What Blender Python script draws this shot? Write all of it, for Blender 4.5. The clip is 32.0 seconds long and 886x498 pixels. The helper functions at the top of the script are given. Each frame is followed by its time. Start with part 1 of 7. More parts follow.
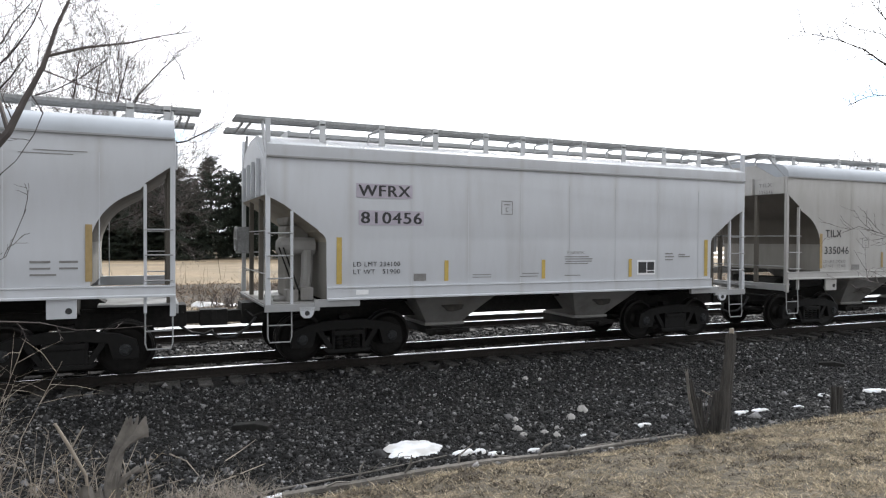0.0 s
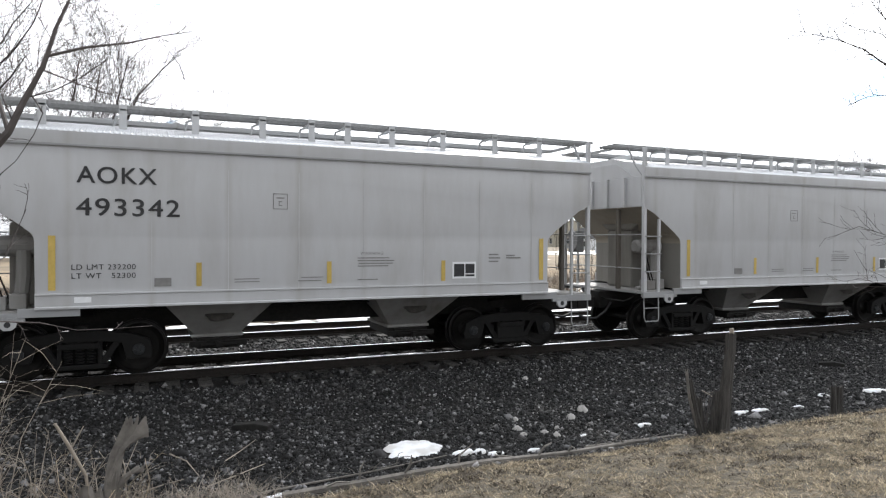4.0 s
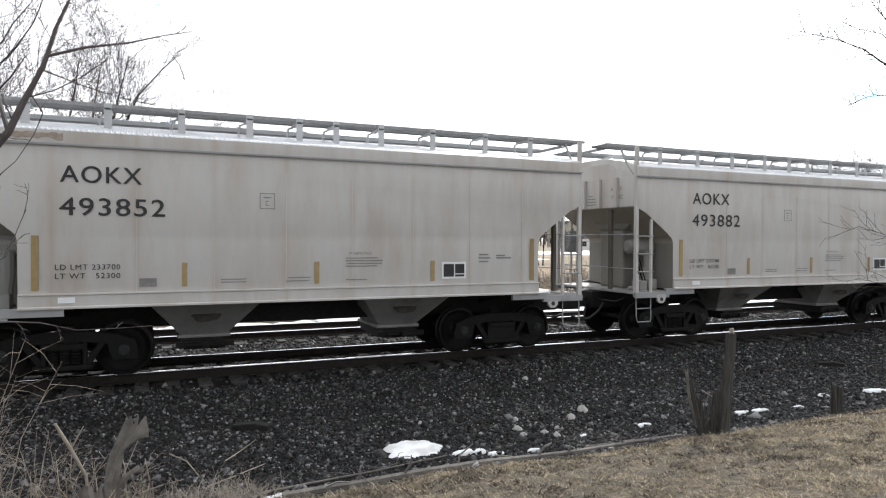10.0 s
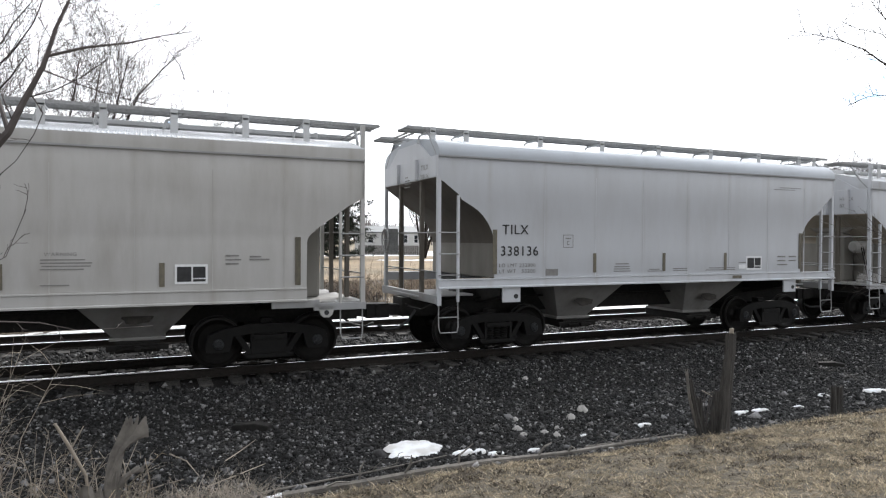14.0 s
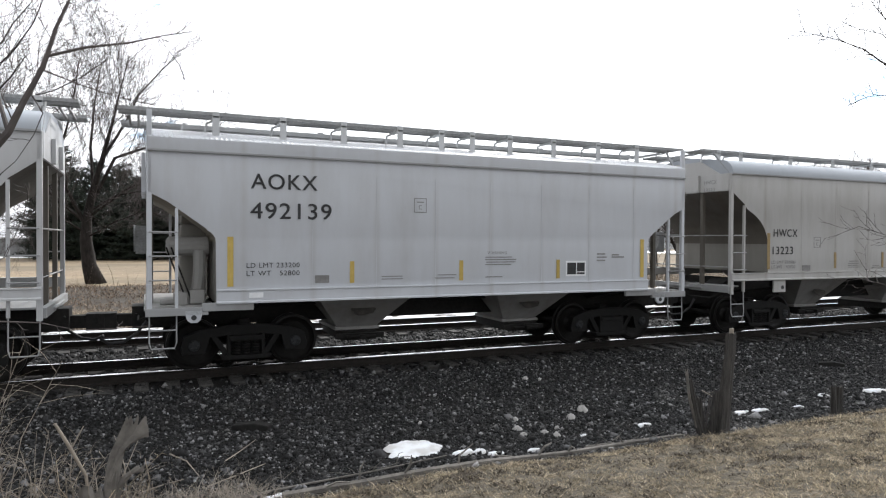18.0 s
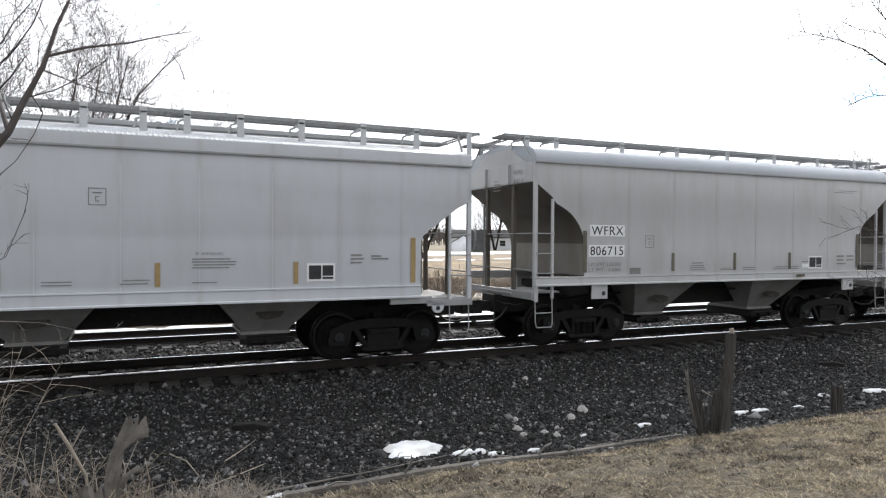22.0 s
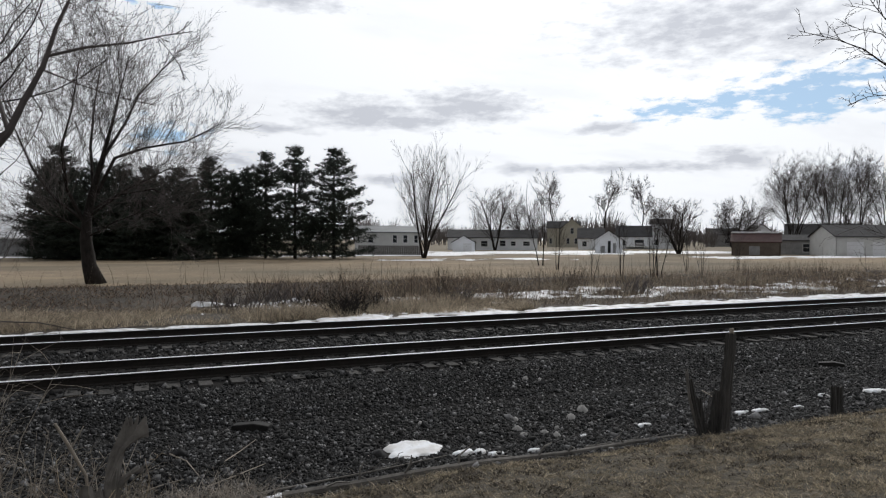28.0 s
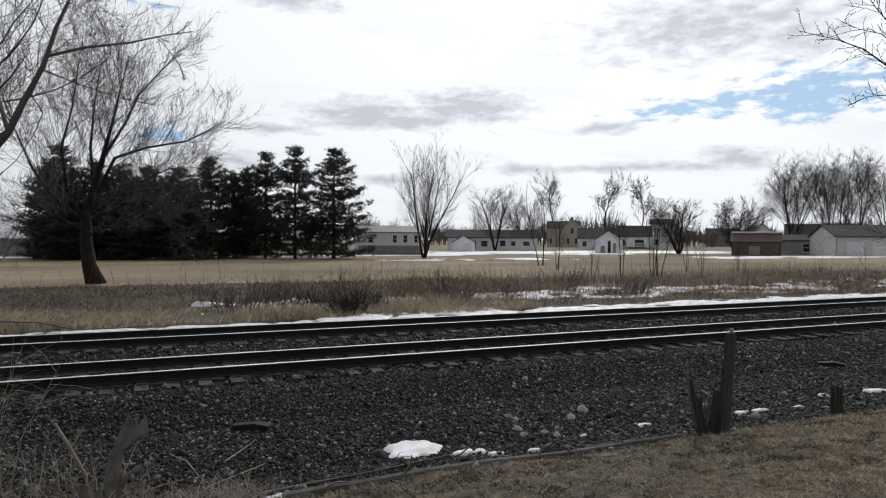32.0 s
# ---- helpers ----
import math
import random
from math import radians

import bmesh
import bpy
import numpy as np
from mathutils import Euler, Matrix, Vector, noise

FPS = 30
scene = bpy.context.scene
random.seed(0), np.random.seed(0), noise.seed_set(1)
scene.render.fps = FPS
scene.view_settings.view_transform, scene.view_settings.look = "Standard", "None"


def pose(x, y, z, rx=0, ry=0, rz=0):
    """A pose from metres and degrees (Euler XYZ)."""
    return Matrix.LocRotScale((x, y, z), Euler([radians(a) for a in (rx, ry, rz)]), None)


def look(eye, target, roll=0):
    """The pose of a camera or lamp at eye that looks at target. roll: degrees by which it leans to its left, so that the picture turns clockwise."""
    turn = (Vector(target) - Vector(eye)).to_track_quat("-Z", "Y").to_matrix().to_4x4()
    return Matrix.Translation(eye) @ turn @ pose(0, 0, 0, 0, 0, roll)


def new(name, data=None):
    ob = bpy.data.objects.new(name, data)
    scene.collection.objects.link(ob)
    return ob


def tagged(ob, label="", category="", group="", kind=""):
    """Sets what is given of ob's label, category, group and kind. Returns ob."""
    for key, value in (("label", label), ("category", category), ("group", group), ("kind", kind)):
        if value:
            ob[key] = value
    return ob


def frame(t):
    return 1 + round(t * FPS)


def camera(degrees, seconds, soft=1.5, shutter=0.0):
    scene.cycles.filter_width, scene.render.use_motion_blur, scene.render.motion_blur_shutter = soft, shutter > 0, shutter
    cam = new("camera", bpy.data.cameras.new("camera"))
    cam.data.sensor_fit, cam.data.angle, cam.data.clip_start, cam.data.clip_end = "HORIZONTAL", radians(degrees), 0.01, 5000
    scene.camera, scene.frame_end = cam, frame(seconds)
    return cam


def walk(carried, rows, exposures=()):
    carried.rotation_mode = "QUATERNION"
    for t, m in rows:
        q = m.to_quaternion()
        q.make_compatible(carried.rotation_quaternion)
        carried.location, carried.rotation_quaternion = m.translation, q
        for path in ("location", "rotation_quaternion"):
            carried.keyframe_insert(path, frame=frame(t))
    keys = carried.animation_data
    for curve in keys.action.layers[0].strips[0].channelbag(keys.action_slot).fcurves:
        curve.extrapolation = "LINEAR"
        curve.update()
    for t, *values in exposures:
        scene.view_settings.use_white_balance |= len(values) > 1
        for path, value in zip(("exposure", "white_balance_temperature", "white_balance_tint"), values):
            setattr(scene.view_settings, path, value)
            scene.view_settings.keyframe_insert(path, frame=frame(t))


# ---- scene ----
cam = camera(66.98, 32.0, soft=1.2)
EYE, AIM = (0.0, 0.0, 2.363), (4.0617, 9.1364, 2.2202)
walk(cam, [(0.0, look(EYE, AIM, 0.322)), (32.0, look(EYE, AIM, 0.322))],
     exposures=[(0, 1.16), (8, 1.11), (12.5, 1.05), (16, 0.99), (21, 0.99), (23.3, 1.04), (23.6, 0.80), (23.8, 0.28), (24.0, -0.14), (24.3, -0.34), (24.8, -0.50), (26, -0.46), (28, -0.37), (32, -0.37)])

# ---- world, sun ----
SUN = Vector((0.825, 1.10, 1.0)).normalized()


class Nodes:
    """Short hand for building a node tree."""

    def __init__(self, tree):
        self.t = tree
        tree.nodes.clear()

    def n(self, kind, ins=None, **props):
        nd = self.t.nodes.new(kind)
        for k, v in props.items():
            setattr(nd, k, v)
        for k, v in (ins or {}).items():
            sock = nd.inputs[k]
            if isinstance(v, bpy.types.NodeSocket):
                self.t.links.new(v, sock)
            else:
                sock.default_value = v
        return nd

    def math(self, op, a, b=0.0, c=0.0, clamp=False):
        return self.n("ShaderNodeMath", {0: a, 1: b, 2: c}, operation=op, use_clamp=clamp).outputs[0]

    def mix(self, f, a, b, blend="MIX"):
        nd = self.n("ShaderNodeMix", None, data_type="RGBA", blend_type=blend)
        for k, v in ((0, f), (6, a), (7, b)):
            if isinstance(v, bpy.types.NodeSocket):
                self.t.links.new(v, nd.inputs[k])
            else:
                nd.inputs[k].default_value = v if k == 0 else (*v[:3], 1)
        return nd.outputs[2]

    def ramp(self, f, stops):
        nd = self.n("ShaderNodeValToRGB", {0: f})
        el = nd.color_ramp.elements
        while len(el) < len(stops):
            el.new(0.5)
        for e, (p, c) in zip(el, stops):
            e.position = p
            e.color = (*c, 1) if isinstance(c, tuple) else (c, c, c, 1)
        return nd.outputs[0]

    def noise(self, vec, scale, detail=4, rough=0.55, **kw):
        return self.n("ShaderNodeTexNoise", {"Vector": vec, "Scale": scale, "Detail": detail, "Roughness": rough, **kw}).outputs[0]

    def mapped(self, vec, scale=(1, 1, 1), loc=(0, 0, 0)):
        return self.n("ShaderNodeMapping", {"Vector": vec, "Scale": scale, "Location": loc}).outputs[0]


def make_world():
    world = bpy.data.worlds.new("sky")
    world.use_nodes = True
    scene.world = world
    g = Nodes(world.node_tree)
    way = g.n("ShaderNodeTexCoord").outputs["Generated"]
    sky = g.n("ShaderNodeTexSky", sky_type="NISHITA", sun_disc=False, sun_elevation=math.asin(SUN.z),
              sun_rotation=math.atan2(SUN.x, SUN.y), altitude=200, air_density=1.0, dust_density=0.6)
    blue = g.mix(1.0, sky.outputs[0], (0.060, 0.082, 0.112), "MULTIPLY")
    # broken overcast: bright near the sun, dimmer away from it
    near = g.n("ShaderNodeVectorMath", {0: way, 1: SUN}, operation="DOT_PRODUCT").outputs["Value"]
    glow = g.math("POWER", g.math("MAXIMUM", near, 0.0), 1.15)
    lum = g.math("MULTIPLY_ADD", glow, 0.92, 0.44)
    sep = g.n("ShaderNodeSeparateXYZ", {0: way})
    h = g.math("MAXIMUM", g.math("ADD", sep.outputs[2], 0.10), 0.02)
    flat = g.n("ShaderNodeCombineXYZ", {0: g.math("DIVIDE", sep.outputs[0], h), 1: g.math("DIVIDE", sep.outputs[1], h), 2: 0.0}).outputs[0]
    big = g.noise(g.mapped(flat, (0.55, 0.8, 1), (3.1, 7.7, 0)), 1.0, 6, 0.55)
    fine = g.noise(g.mapped(flat, (0.6, 1.1, 1), (11.3, 2.2, 0)), 1.6, 7, 0.6)
    # grey undersides and blue openings: (azimuth, height, half width, half height, density)
    az = g.math("ARCTAN2", sep.outputs[1], sep.outputs[0])
    torn = g.n("ShaderNodeCombineXYZ", {0: g.math("MULTIPLY", az, 16.0), 1: g.math("MULTIPLY", sep.outputs[2], 44.0), 2: 0.0}).outputs[0]
    ragged = g.math("SUBTRACT", g.noise(torn, 1.7, 7, 0.6), 0.5)

    def cover(blobs, rough):
        total = -1.0
        for a0, z0, ra, rz, most in blobs:
            du = g.math("DIVIDE", g.math("SUBTRACT", az, a0), ra)
            dv = g.math("DIVIDE", g.math("SUBTRACT", sep.outputs[2], z0), rz)
            d = g.math("SQRT", g.math("ADD", g.math("MULTIPLY", du, du), g.math("MULTIPLY", dv, dv)))
            total = g.math("MAXIMUM", total, g.math("MULTIPLY", g.math("SUBTRACT", 1.0, d), most))
        return g.math("ADD", total, g.math("MULTIPLY", ragged, rough))

    undersides = [(1.266, 0.181, 0.126, 0.028, 1.0), (1.115, 0.193, 0.117, 0.033, 1.0), (1.207, 0.175, 0.126, 0.019, 1.0), (0.774, 0.286, 0.215, 0.057, 0.8), (0.663, 0.263, 0.099, 0.039, 0.7), (1.396, 0.157, 0.077, 0.01, 0.8), (1.232, 0.088, 0.067, 0.012, 0.8), (0.877, 0.104, 0.203, 0.01, 0.8), (0.743, 0.113, 0.062, 0.02, 1.0), (0.913, 0.16, 0.059, 0.012, 1.0), (1.373, 0.326, 0.106, 0.015, 0.8), (1.443, 0.11, 0.055, 0.016, 0.8), (0.598, 0.091, 0.047, 0.014, 0.8), (1.031, 0.104, 0.074, 0.011, 0.8)]
    openings = [(0.649, 0.19, 0.136, 0.043, 0.9), (0.795, 0.183, 0.113, 0.019, 0.75), (1.551, 0.141, 0.07, 0.025, 0.6), (1.59, 0.304, 0.057, 0.009, 0.6)]
    grey = g.ramp(cover(undersides, 2.1), [(0.0, 0.0), (0.75, 1.0)])
    grey = g.math("MAXIMUM", grey, g.math("MULTIPLY", g.ramp(fine, [(0.52, 0.0), (0.66, 1.0)]), 0.18))
    cloud = g.mix(g.math("MULTIPLY", grey, 0.60), (1.03, 1.06, 1.11), (0.37, 0.395, 0.47))
    cloud = g.n("ShaderNodeVectorMath", {0: cloud, "Scale": lum}, operation="SCALE").outputs[0]
    hole = g.ramp(cover(openings, 2.8), [(0.16, 0.0), (0.55, 1.0)])
    blue = g.mix(0.55, blue, (0.74, 0.95, 1.10))
    hole = g.math("MAXIMUM", hole, g.ramp(big, [(0.70, 0.0), (0.78, 1.0)]))
    col = g.mix(hole, cloud, blue)
    bg = g.n("ShaderNodeBackground", {0: col, 1: 1.0})
    g.n("ShaderNodeOutputWorld", {0: bg.outputs[0]})


make_world()
sun = new("sun", bpy.data.lights.new("sun", "SUN"))
sun.data.energy, sun.data.angle, sun.data.color = 1.5, radians(2.0), (1.0, 0.972, 0.93)
sun.matrix_world = look(SUN * 60, (0, 0, 0))

# ---- materials ----


def material(name):
    m = bpy.data.materials.new(name)
    m.use_nodes = True
    g = Nodes(m.node_tree)
    bsdf = g.n("ShaderNodeBsdfPrincipled")
    g.n("ShaderNodeOutputMaterial", {0: bsdf.outputs[0]})
    return m, g, bsdf


def wire(g, bsdf, **ins):
    for k, v in ins.items():
        sock = bsdf.inputs[k.replace("_", " ")]
        if isinstance(v, bpy.types.NodeSocket):
            g.t.links.new(v, sock)
        else:
            sock.default_value = (*v, 1) if isinstance(v, tuple) and len(v) == 3 else v


def bump(g, height, strength=0.3, dist=0.01):
    return g.n("ShaderNodeBump", {"Height": height, "Strength": strength, "Distance": dist}).outputs[0]


def rough_mat(name, dark, light, scale=8.0, rough=0.85, bumpy=0.4, dist=0.01, metal=0.0, detail=6, vary=0.0, big=None, stretch=(1, 1, 1), islands=0.0, spec=0.5):
    """Two-scale mottled surface in real-world metres."""
    m, g, b = material(name)
    pos = g.mapped(g.n("ShaderNodeTexCoord").outputs["Object"], stretch)
    n1 = g.noise(pos, scale, detail)
    n2 = g.noise(pos, scale * 0.13, 3)
    f = g.math("ADD", g.math("MULTIPLY", n1, 0.6), g.math("MULTIPLY", n2, 0.4))
    col = g.ramp(f, [(0.34, dark), (0.66, light)])
    if big:
        col = g.mix(g.ramp(g.noise(pos, big[0], 4), [(0.42, 0.0), (0.62, 1.0)]), col, big[1])
    if vary or islands:
        rnd = g.n("ShaderNodeObjectInfo").outputs["Random"] if vary else g.n("ShaderNodeNewGeometry").outputs["Random Per Island"]
        k = vary or islands
        s = g.math("MULTIPLY_ADD", g.math("POWER", rnd, 1.0 + 1.4 * k), 2.4 * k, 1 - 0.85 * k)
        col = g.n("ShaderNodeVectorMath", {0: col, "Scale": s}, operation="SCALE").outputs[0]
    wire(g, b, Base_Color=col, Roughness=rough, Metallic=metal, Specular_IOR_Level=spec, Normal=bump(g, n1, bumpy, dist))
    return m


def leaf_mat(name, dark, light, through_it=0.5, islands=0.5, scale=2.5):
    """Dead blades and stalks: matt, and partly lit from behind."""
    m = rough_mat(name, dark, light, scale, 0.85, 0.1, 0.002, islands=islands)
    t = m.node_tree
    bsdf = next(n for n in t.nodes if n.type == "BSDF_PRINCIPLED")
    out = next(n for n in t.nodes if n.type == "OUTPUT_MATERIAL")
    tr, mx = t.nodes.new("ShaderNodeBsdfTranslucent"), t.nodes.new("ShaderNodeMixShader")
    t.links.new(bsdf.inputs["Base Color"].links[0].from_socket, tr.inputs[0])
    mx.inputs[0].default_value = through_it
    t.links.new(bsdf.outputs[0], mx.inputs[1])
    t.links.new(tr.outputs[0], mx.inputs[2])
    t.links.new(mx.outputs[0], out.inputs[0])
    return m


def paint_mat(name, col, grime=(0.20, 0.17, 0.13), amount=0.35, rough=0.42, seams=None):
    """Weathered car paint: dust film, vertical run marks, rust specks. seams: first and pitch of the dirt lines along the side's welds."""
    m, g, b = material(name)
    pos = g.n("ShaderNodeTexCoord").outputs["Object"]
    rnd = g.n("ShaderNodeObjectInfo").outputs["Random"]
    shift = g.n("ShaderNodeCombineXYZ", {0: g.math("MULTIPLY", rnd, 90.0), 1: 0.0, 2: g.math("MULTIPLY", rnd, 17.0)}).outputs[0]
    p = g.n("ShaderNodeVectorMath", {0: pos, 1: shift}, operation="ADD").outputs[0]
    runs = g.noise(g.mapped(p, (1.3, 1.3, 0.26)), 1.0, 6, 0.62)
    film = g.noise(p, 0.55, 4)
    speck = g.noise(p, 21.0, 3, 0.7)
    f = g.math("MULTIPLY", g.ramp(runs, [(0.46, 0.0), (0.78, 1.0)]), g.ramp(film, [(0.35, 0.25), (0.65, 1.0)]))
    base = g.mix(g.math("MULTIPLY", film, 0.25), col, tuple(c * 0.80 for c in col))
    c2 = g.mix(g.math("MULTIPLY", f, amount), base, grime)
    mist = g.noise(g.mapped(p, (5.0, 5.0, 1.1)), 1.0, 5, 0.65)
    c2 = g.mix(g.math("MULTIPLY", g.ramp(mist, [(0.42, 0.0), (0.75, 1.0)]), amount * 0.22), c2, grime)
    if seams:
        xyz = g.n("ShaderNodeSeparateXYZ", {0: pos})
        gap = g.math("PINGPONG", g.math("SUBTRACT", xyz.outputs[0], seams[0] - seams[1] * 4), seams[1] / 2)
        line = g.ramp(g.math("ADD", gap, g.math("MULTIPLY", g.math("SUBTRACT", mist, 0.5), 0.03)), [(0.0, 1.0), (0.02, 0.75), (0.085, 0.0)])
        wear = g.ramp(g.noise(g.mapped(p, (0.9, 0.9, 1.2)), 1.0, 4), [(0.36, 0.15), (0.62, 1.0)])
        c2 = g.mix(g.math("MULTIPLY", g.math("MULTIPLY", line, wear), 0.15 + 0.28 * amount), c2, tuple(c * 1.25 for c in grime))
    rust = g.ramp(speck, [(0.70, 0.0), (0.76, 1.0)])
    c3 = g.mix(g.math("MULTIPLY", rust, g.math("MULTIPLY", f, 0.7)), c2, (0.16, 0.075, 0.035))
    s = g.math("MULTIPLY_ADD", rnd, 0.10, 0.95)
    c3 = g.n("ShaderNodeVectorMath", {0: c3, "Scale": s}, operation="SCALE").outputs[0]
    wavy = g.noise(g.mapped(p, (1.1, 1.1, 0.5)), 1.0, 2)
    wire(g, b, Base_Color=c3, Roughness=g.math("MULTIPLY_ADD", f, 0.25, rough), Specular_IOR_Level=0.35, Normal=bump(g, wavy, 0.12, 0.03))
    return m


COATS = {
    "white": ("white_car_paint", (0.540, 0.558, 0.590), (0.20, 0.17, 0.13), 0.28),
    "cream": ("cream_car_paint", (0.500, 0.505, 0.515), (0.20, 0.17, 0.13), 0.40),
    "dusty": ("dusty_white_car_paint", (0.550, 0.538, 0.520), (0.30, 0.21, 0.13), 0.66),
    "sooty": ("sooty_cream_car_paint", (0.450, 0.445, 0.435), (0.17, 0.14, 0.10), 0.55),
    "blue": ("pale_blue_car_paint", (0.390, 0.480, 0.650), (0.22, 0.20, 0.18), 0.24),
    "grey": ("grey_car_paint", (0.400, 0.420, 0.445), (0.15, 0.13, 0.11), 0.38),
}
WELDS = {"A": (1.14, 1.31), "B": (1.53, 1.21), "N": None}
PAINT = {kind: {key: paint_mat(*coat, seams=weld) for key, coat in COATS.items()} for kind, weld in WELDS.items()}
M_ROOF = paint_mat("car_roof_paint", (0.395, 0.425, 0.465), (0.22, 0.21, 0.20), 0.35, 0.45)


def tread_mat(name, col):
    """Roof sheet stamped with rows of raised treads."""
    m, g, b = material(name)
    pos = g.n("ShaderNodeTexCoord").outputs["Object"]
    xyz = g.n("ShaderNodeSeparateXYZ", {0: pos})
    a = g.math("SINE", g.math("MULTIPLY", xyz.outputs[0], 78.0))
    c = g.math("SINE", g.math("MULTIPLY", xyz.outputs[1], 62.0))
    h = g.ramp(g.math("MULTIPLY", a, c), [(0.0, 0.0), (0.4, 1.0)])
    dust = g.ramp(g.noise(pos, 1.3, 5), [(0.4, 0.0), (0.7, 1.0)])
    wire(g, b, Base_Color=g.mix(g.math("MULTIPLY", dust, 0.35), col, (0.24, 0.22, 0.20)), Roughness=0.4, Normal=bump(g, h, 0.9, 0.02))
    return m


M_TREAD_ROOF = tread_mat("stamped_roof_sheet", (0.50, 0.52, 0.55))
M_BRACKET = paint_mat("white_bracket_paint", (0.52, 0.53, 0.54), (0.22, 0.2, 0.18), 0.4, 0.5)
M_BAR = paint_mat("grimy_ladder_paint", (0.33, 0.335, 0.34), (0.14, 0.12, 0.10), 0.5, 0.55)
# end cavity sheets: their shade, as well as dirt, darkens the colour
M_GREYSLOPE = paint_mat("shaded_grey_slope_sheet", (0.24, 0.245, 0.25), (0.10, 0.085, 0.07), 0.6, 0.6)
M_SLOPE = paint_mat("shaded_dirty_slope_sheet", (0.115, 0.104, 0.090), (0.07, 0.055, 0.04), 0.8, 0.65)
M_INNER = paint_mat("shaded_dusty_end_bulkhead", (0.250, 0.240, 0.220), (0.09, 0.072, 0.055), 0.7, 0.65)
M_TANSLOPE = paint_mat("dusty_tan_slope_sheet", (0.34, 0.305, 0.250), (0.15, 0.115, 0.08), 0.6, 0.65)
M_CHUTE = paint_mat("dirty_chute_paint", (0.30, 0.295, 0.285), (0.08, 0.065, 0.052), 0.8, 0.6)
M_GREASE = rough_mat("greasy_plate", (0.020, 0.018, 0.016), (0.085, 0.078, 0.070), 9, 0.7, 0.3, 0.006)
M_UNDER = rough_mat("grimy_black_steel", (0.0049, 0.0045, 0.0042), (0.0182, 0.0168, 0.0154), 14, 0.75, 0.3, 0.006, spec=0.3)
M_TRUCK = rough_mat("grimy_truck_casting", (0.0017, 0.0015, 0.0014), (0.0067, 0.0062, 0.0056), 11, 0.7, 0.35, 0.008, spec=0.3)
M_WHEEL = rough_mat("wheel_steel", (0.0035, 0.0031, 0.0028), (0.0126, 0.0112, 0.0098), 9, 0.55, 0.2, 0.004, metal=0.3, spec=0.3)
M_BEARING = rough_mat("bearing_cap_steel", (0.016, 0.017, 0.018), (0.050, 0.053, 0.056), 20, 0.5, 0.2, 0.003, metal=0.4, spec=0.3)
M_GRATE = rough_mat("galvanized_running_board", (0.20, 0.205, 0.205), (0.36, 0.365, 0.37), 25, 0.55, 0.3, 0.004, metal=0.15)
M_BLACK = rough_mat("black_lettering", (0.012, 0.012, 0.013), (0.035, 0.035, 0.038), 14, 0.6, 0.05, 0.001)
M_FADED = rough_mat("faded_small_lettering", (0.16, 0.155, 0.15), (0.24, 0.235, 0.23), 14, 0.6, 0.05, 0.001)
M_BLUEINK = rough_mat("blue_spray_paint", (0.08, 0.16, 0.34), (0.14, 0.25, 0.44), 14, 0.6, 0.05, 0.001)
M_PALEINK = rough_mat("pale_spray_paint", (0.52, 0.54, 0.52), (0.62, 0.64, 0.60), 14, 0.6, 0.05, 0.001)
M_PATCH = rough_mat("lettering_patch", (0.35, 0.32, 0.38), (0.44, 0.41, 0.47), 10, 0.6, 0.05, 0.001)
M_WPLATE = rough_mat("white_decal", (0.72, 0.73, 0.74), (0.82, 0.83, 0.84), 10, 0.5, 0.05, 0.001)
M_YELLOW = rough_mat("yellow_reflective_tape", (0.40, 0.285, 0.065), (0.52, 0.375, 0.10), 12, 0.5, 0.05, 0.001, vary=0.12)
M_BROWNTAPE = rough_mat("dirty_reflective_tape", (0.24, 0.17, 0.07), (0.36, 0.26, 0.12), 9, 0.6, 0.05, 0.001, vary=0.15)
M_DARKTAPE = rough_mat("sooty_reflective_tape", (0.075, 0.07, 0.055), (0.16, 0.14, 0.10), 9, 0.6, 0.05, 0.001, vary=0.15)
M_DEADWOOD = rough_mat("grey_dead_wood", (0.080, 0.073, 0.066), (0.215, 0.198, 0.178), 9, 0.9, 0.5, 0.008)
M_RUST = rough_mat("rust_stain", (0.27, 0.21, 0.165), (0.40, 0.345, 0.30), 16, 0.8, 0.1, 0.001)
M_RAIL = rough_mat("rusty_rail_web", (0.007, 0.006, 0.005), (0.022, 0.017, 0.014), 18, 0.8, 0.3, 0.004, spec=0.3)
M_HEAD = rough_mat("polished_rail_head", (0.72, 0.72, 0.74), (0.90, 0.90, 0.92), 30, 0.10, 0.04, 0.001, metal=1.0)
M_TIE = rough_mat("weathered_tie_wood", (0.016, 0.015, 0.014), (0.070, 0.066, 0.062), 7, 0.9, 0.6, 0.01, vary=0.3, stretch=(6, 1, 6), spec=0.3)
M_GRAVEL = rough_mat("ballast_bed", (0.004, 0.004, 0.004), (0.022, 0.021, 0.020), 26, 0.92, 0.9, 0.02, big=(0.5, (0.018, 0.016, 0.015)), spec=0.12)


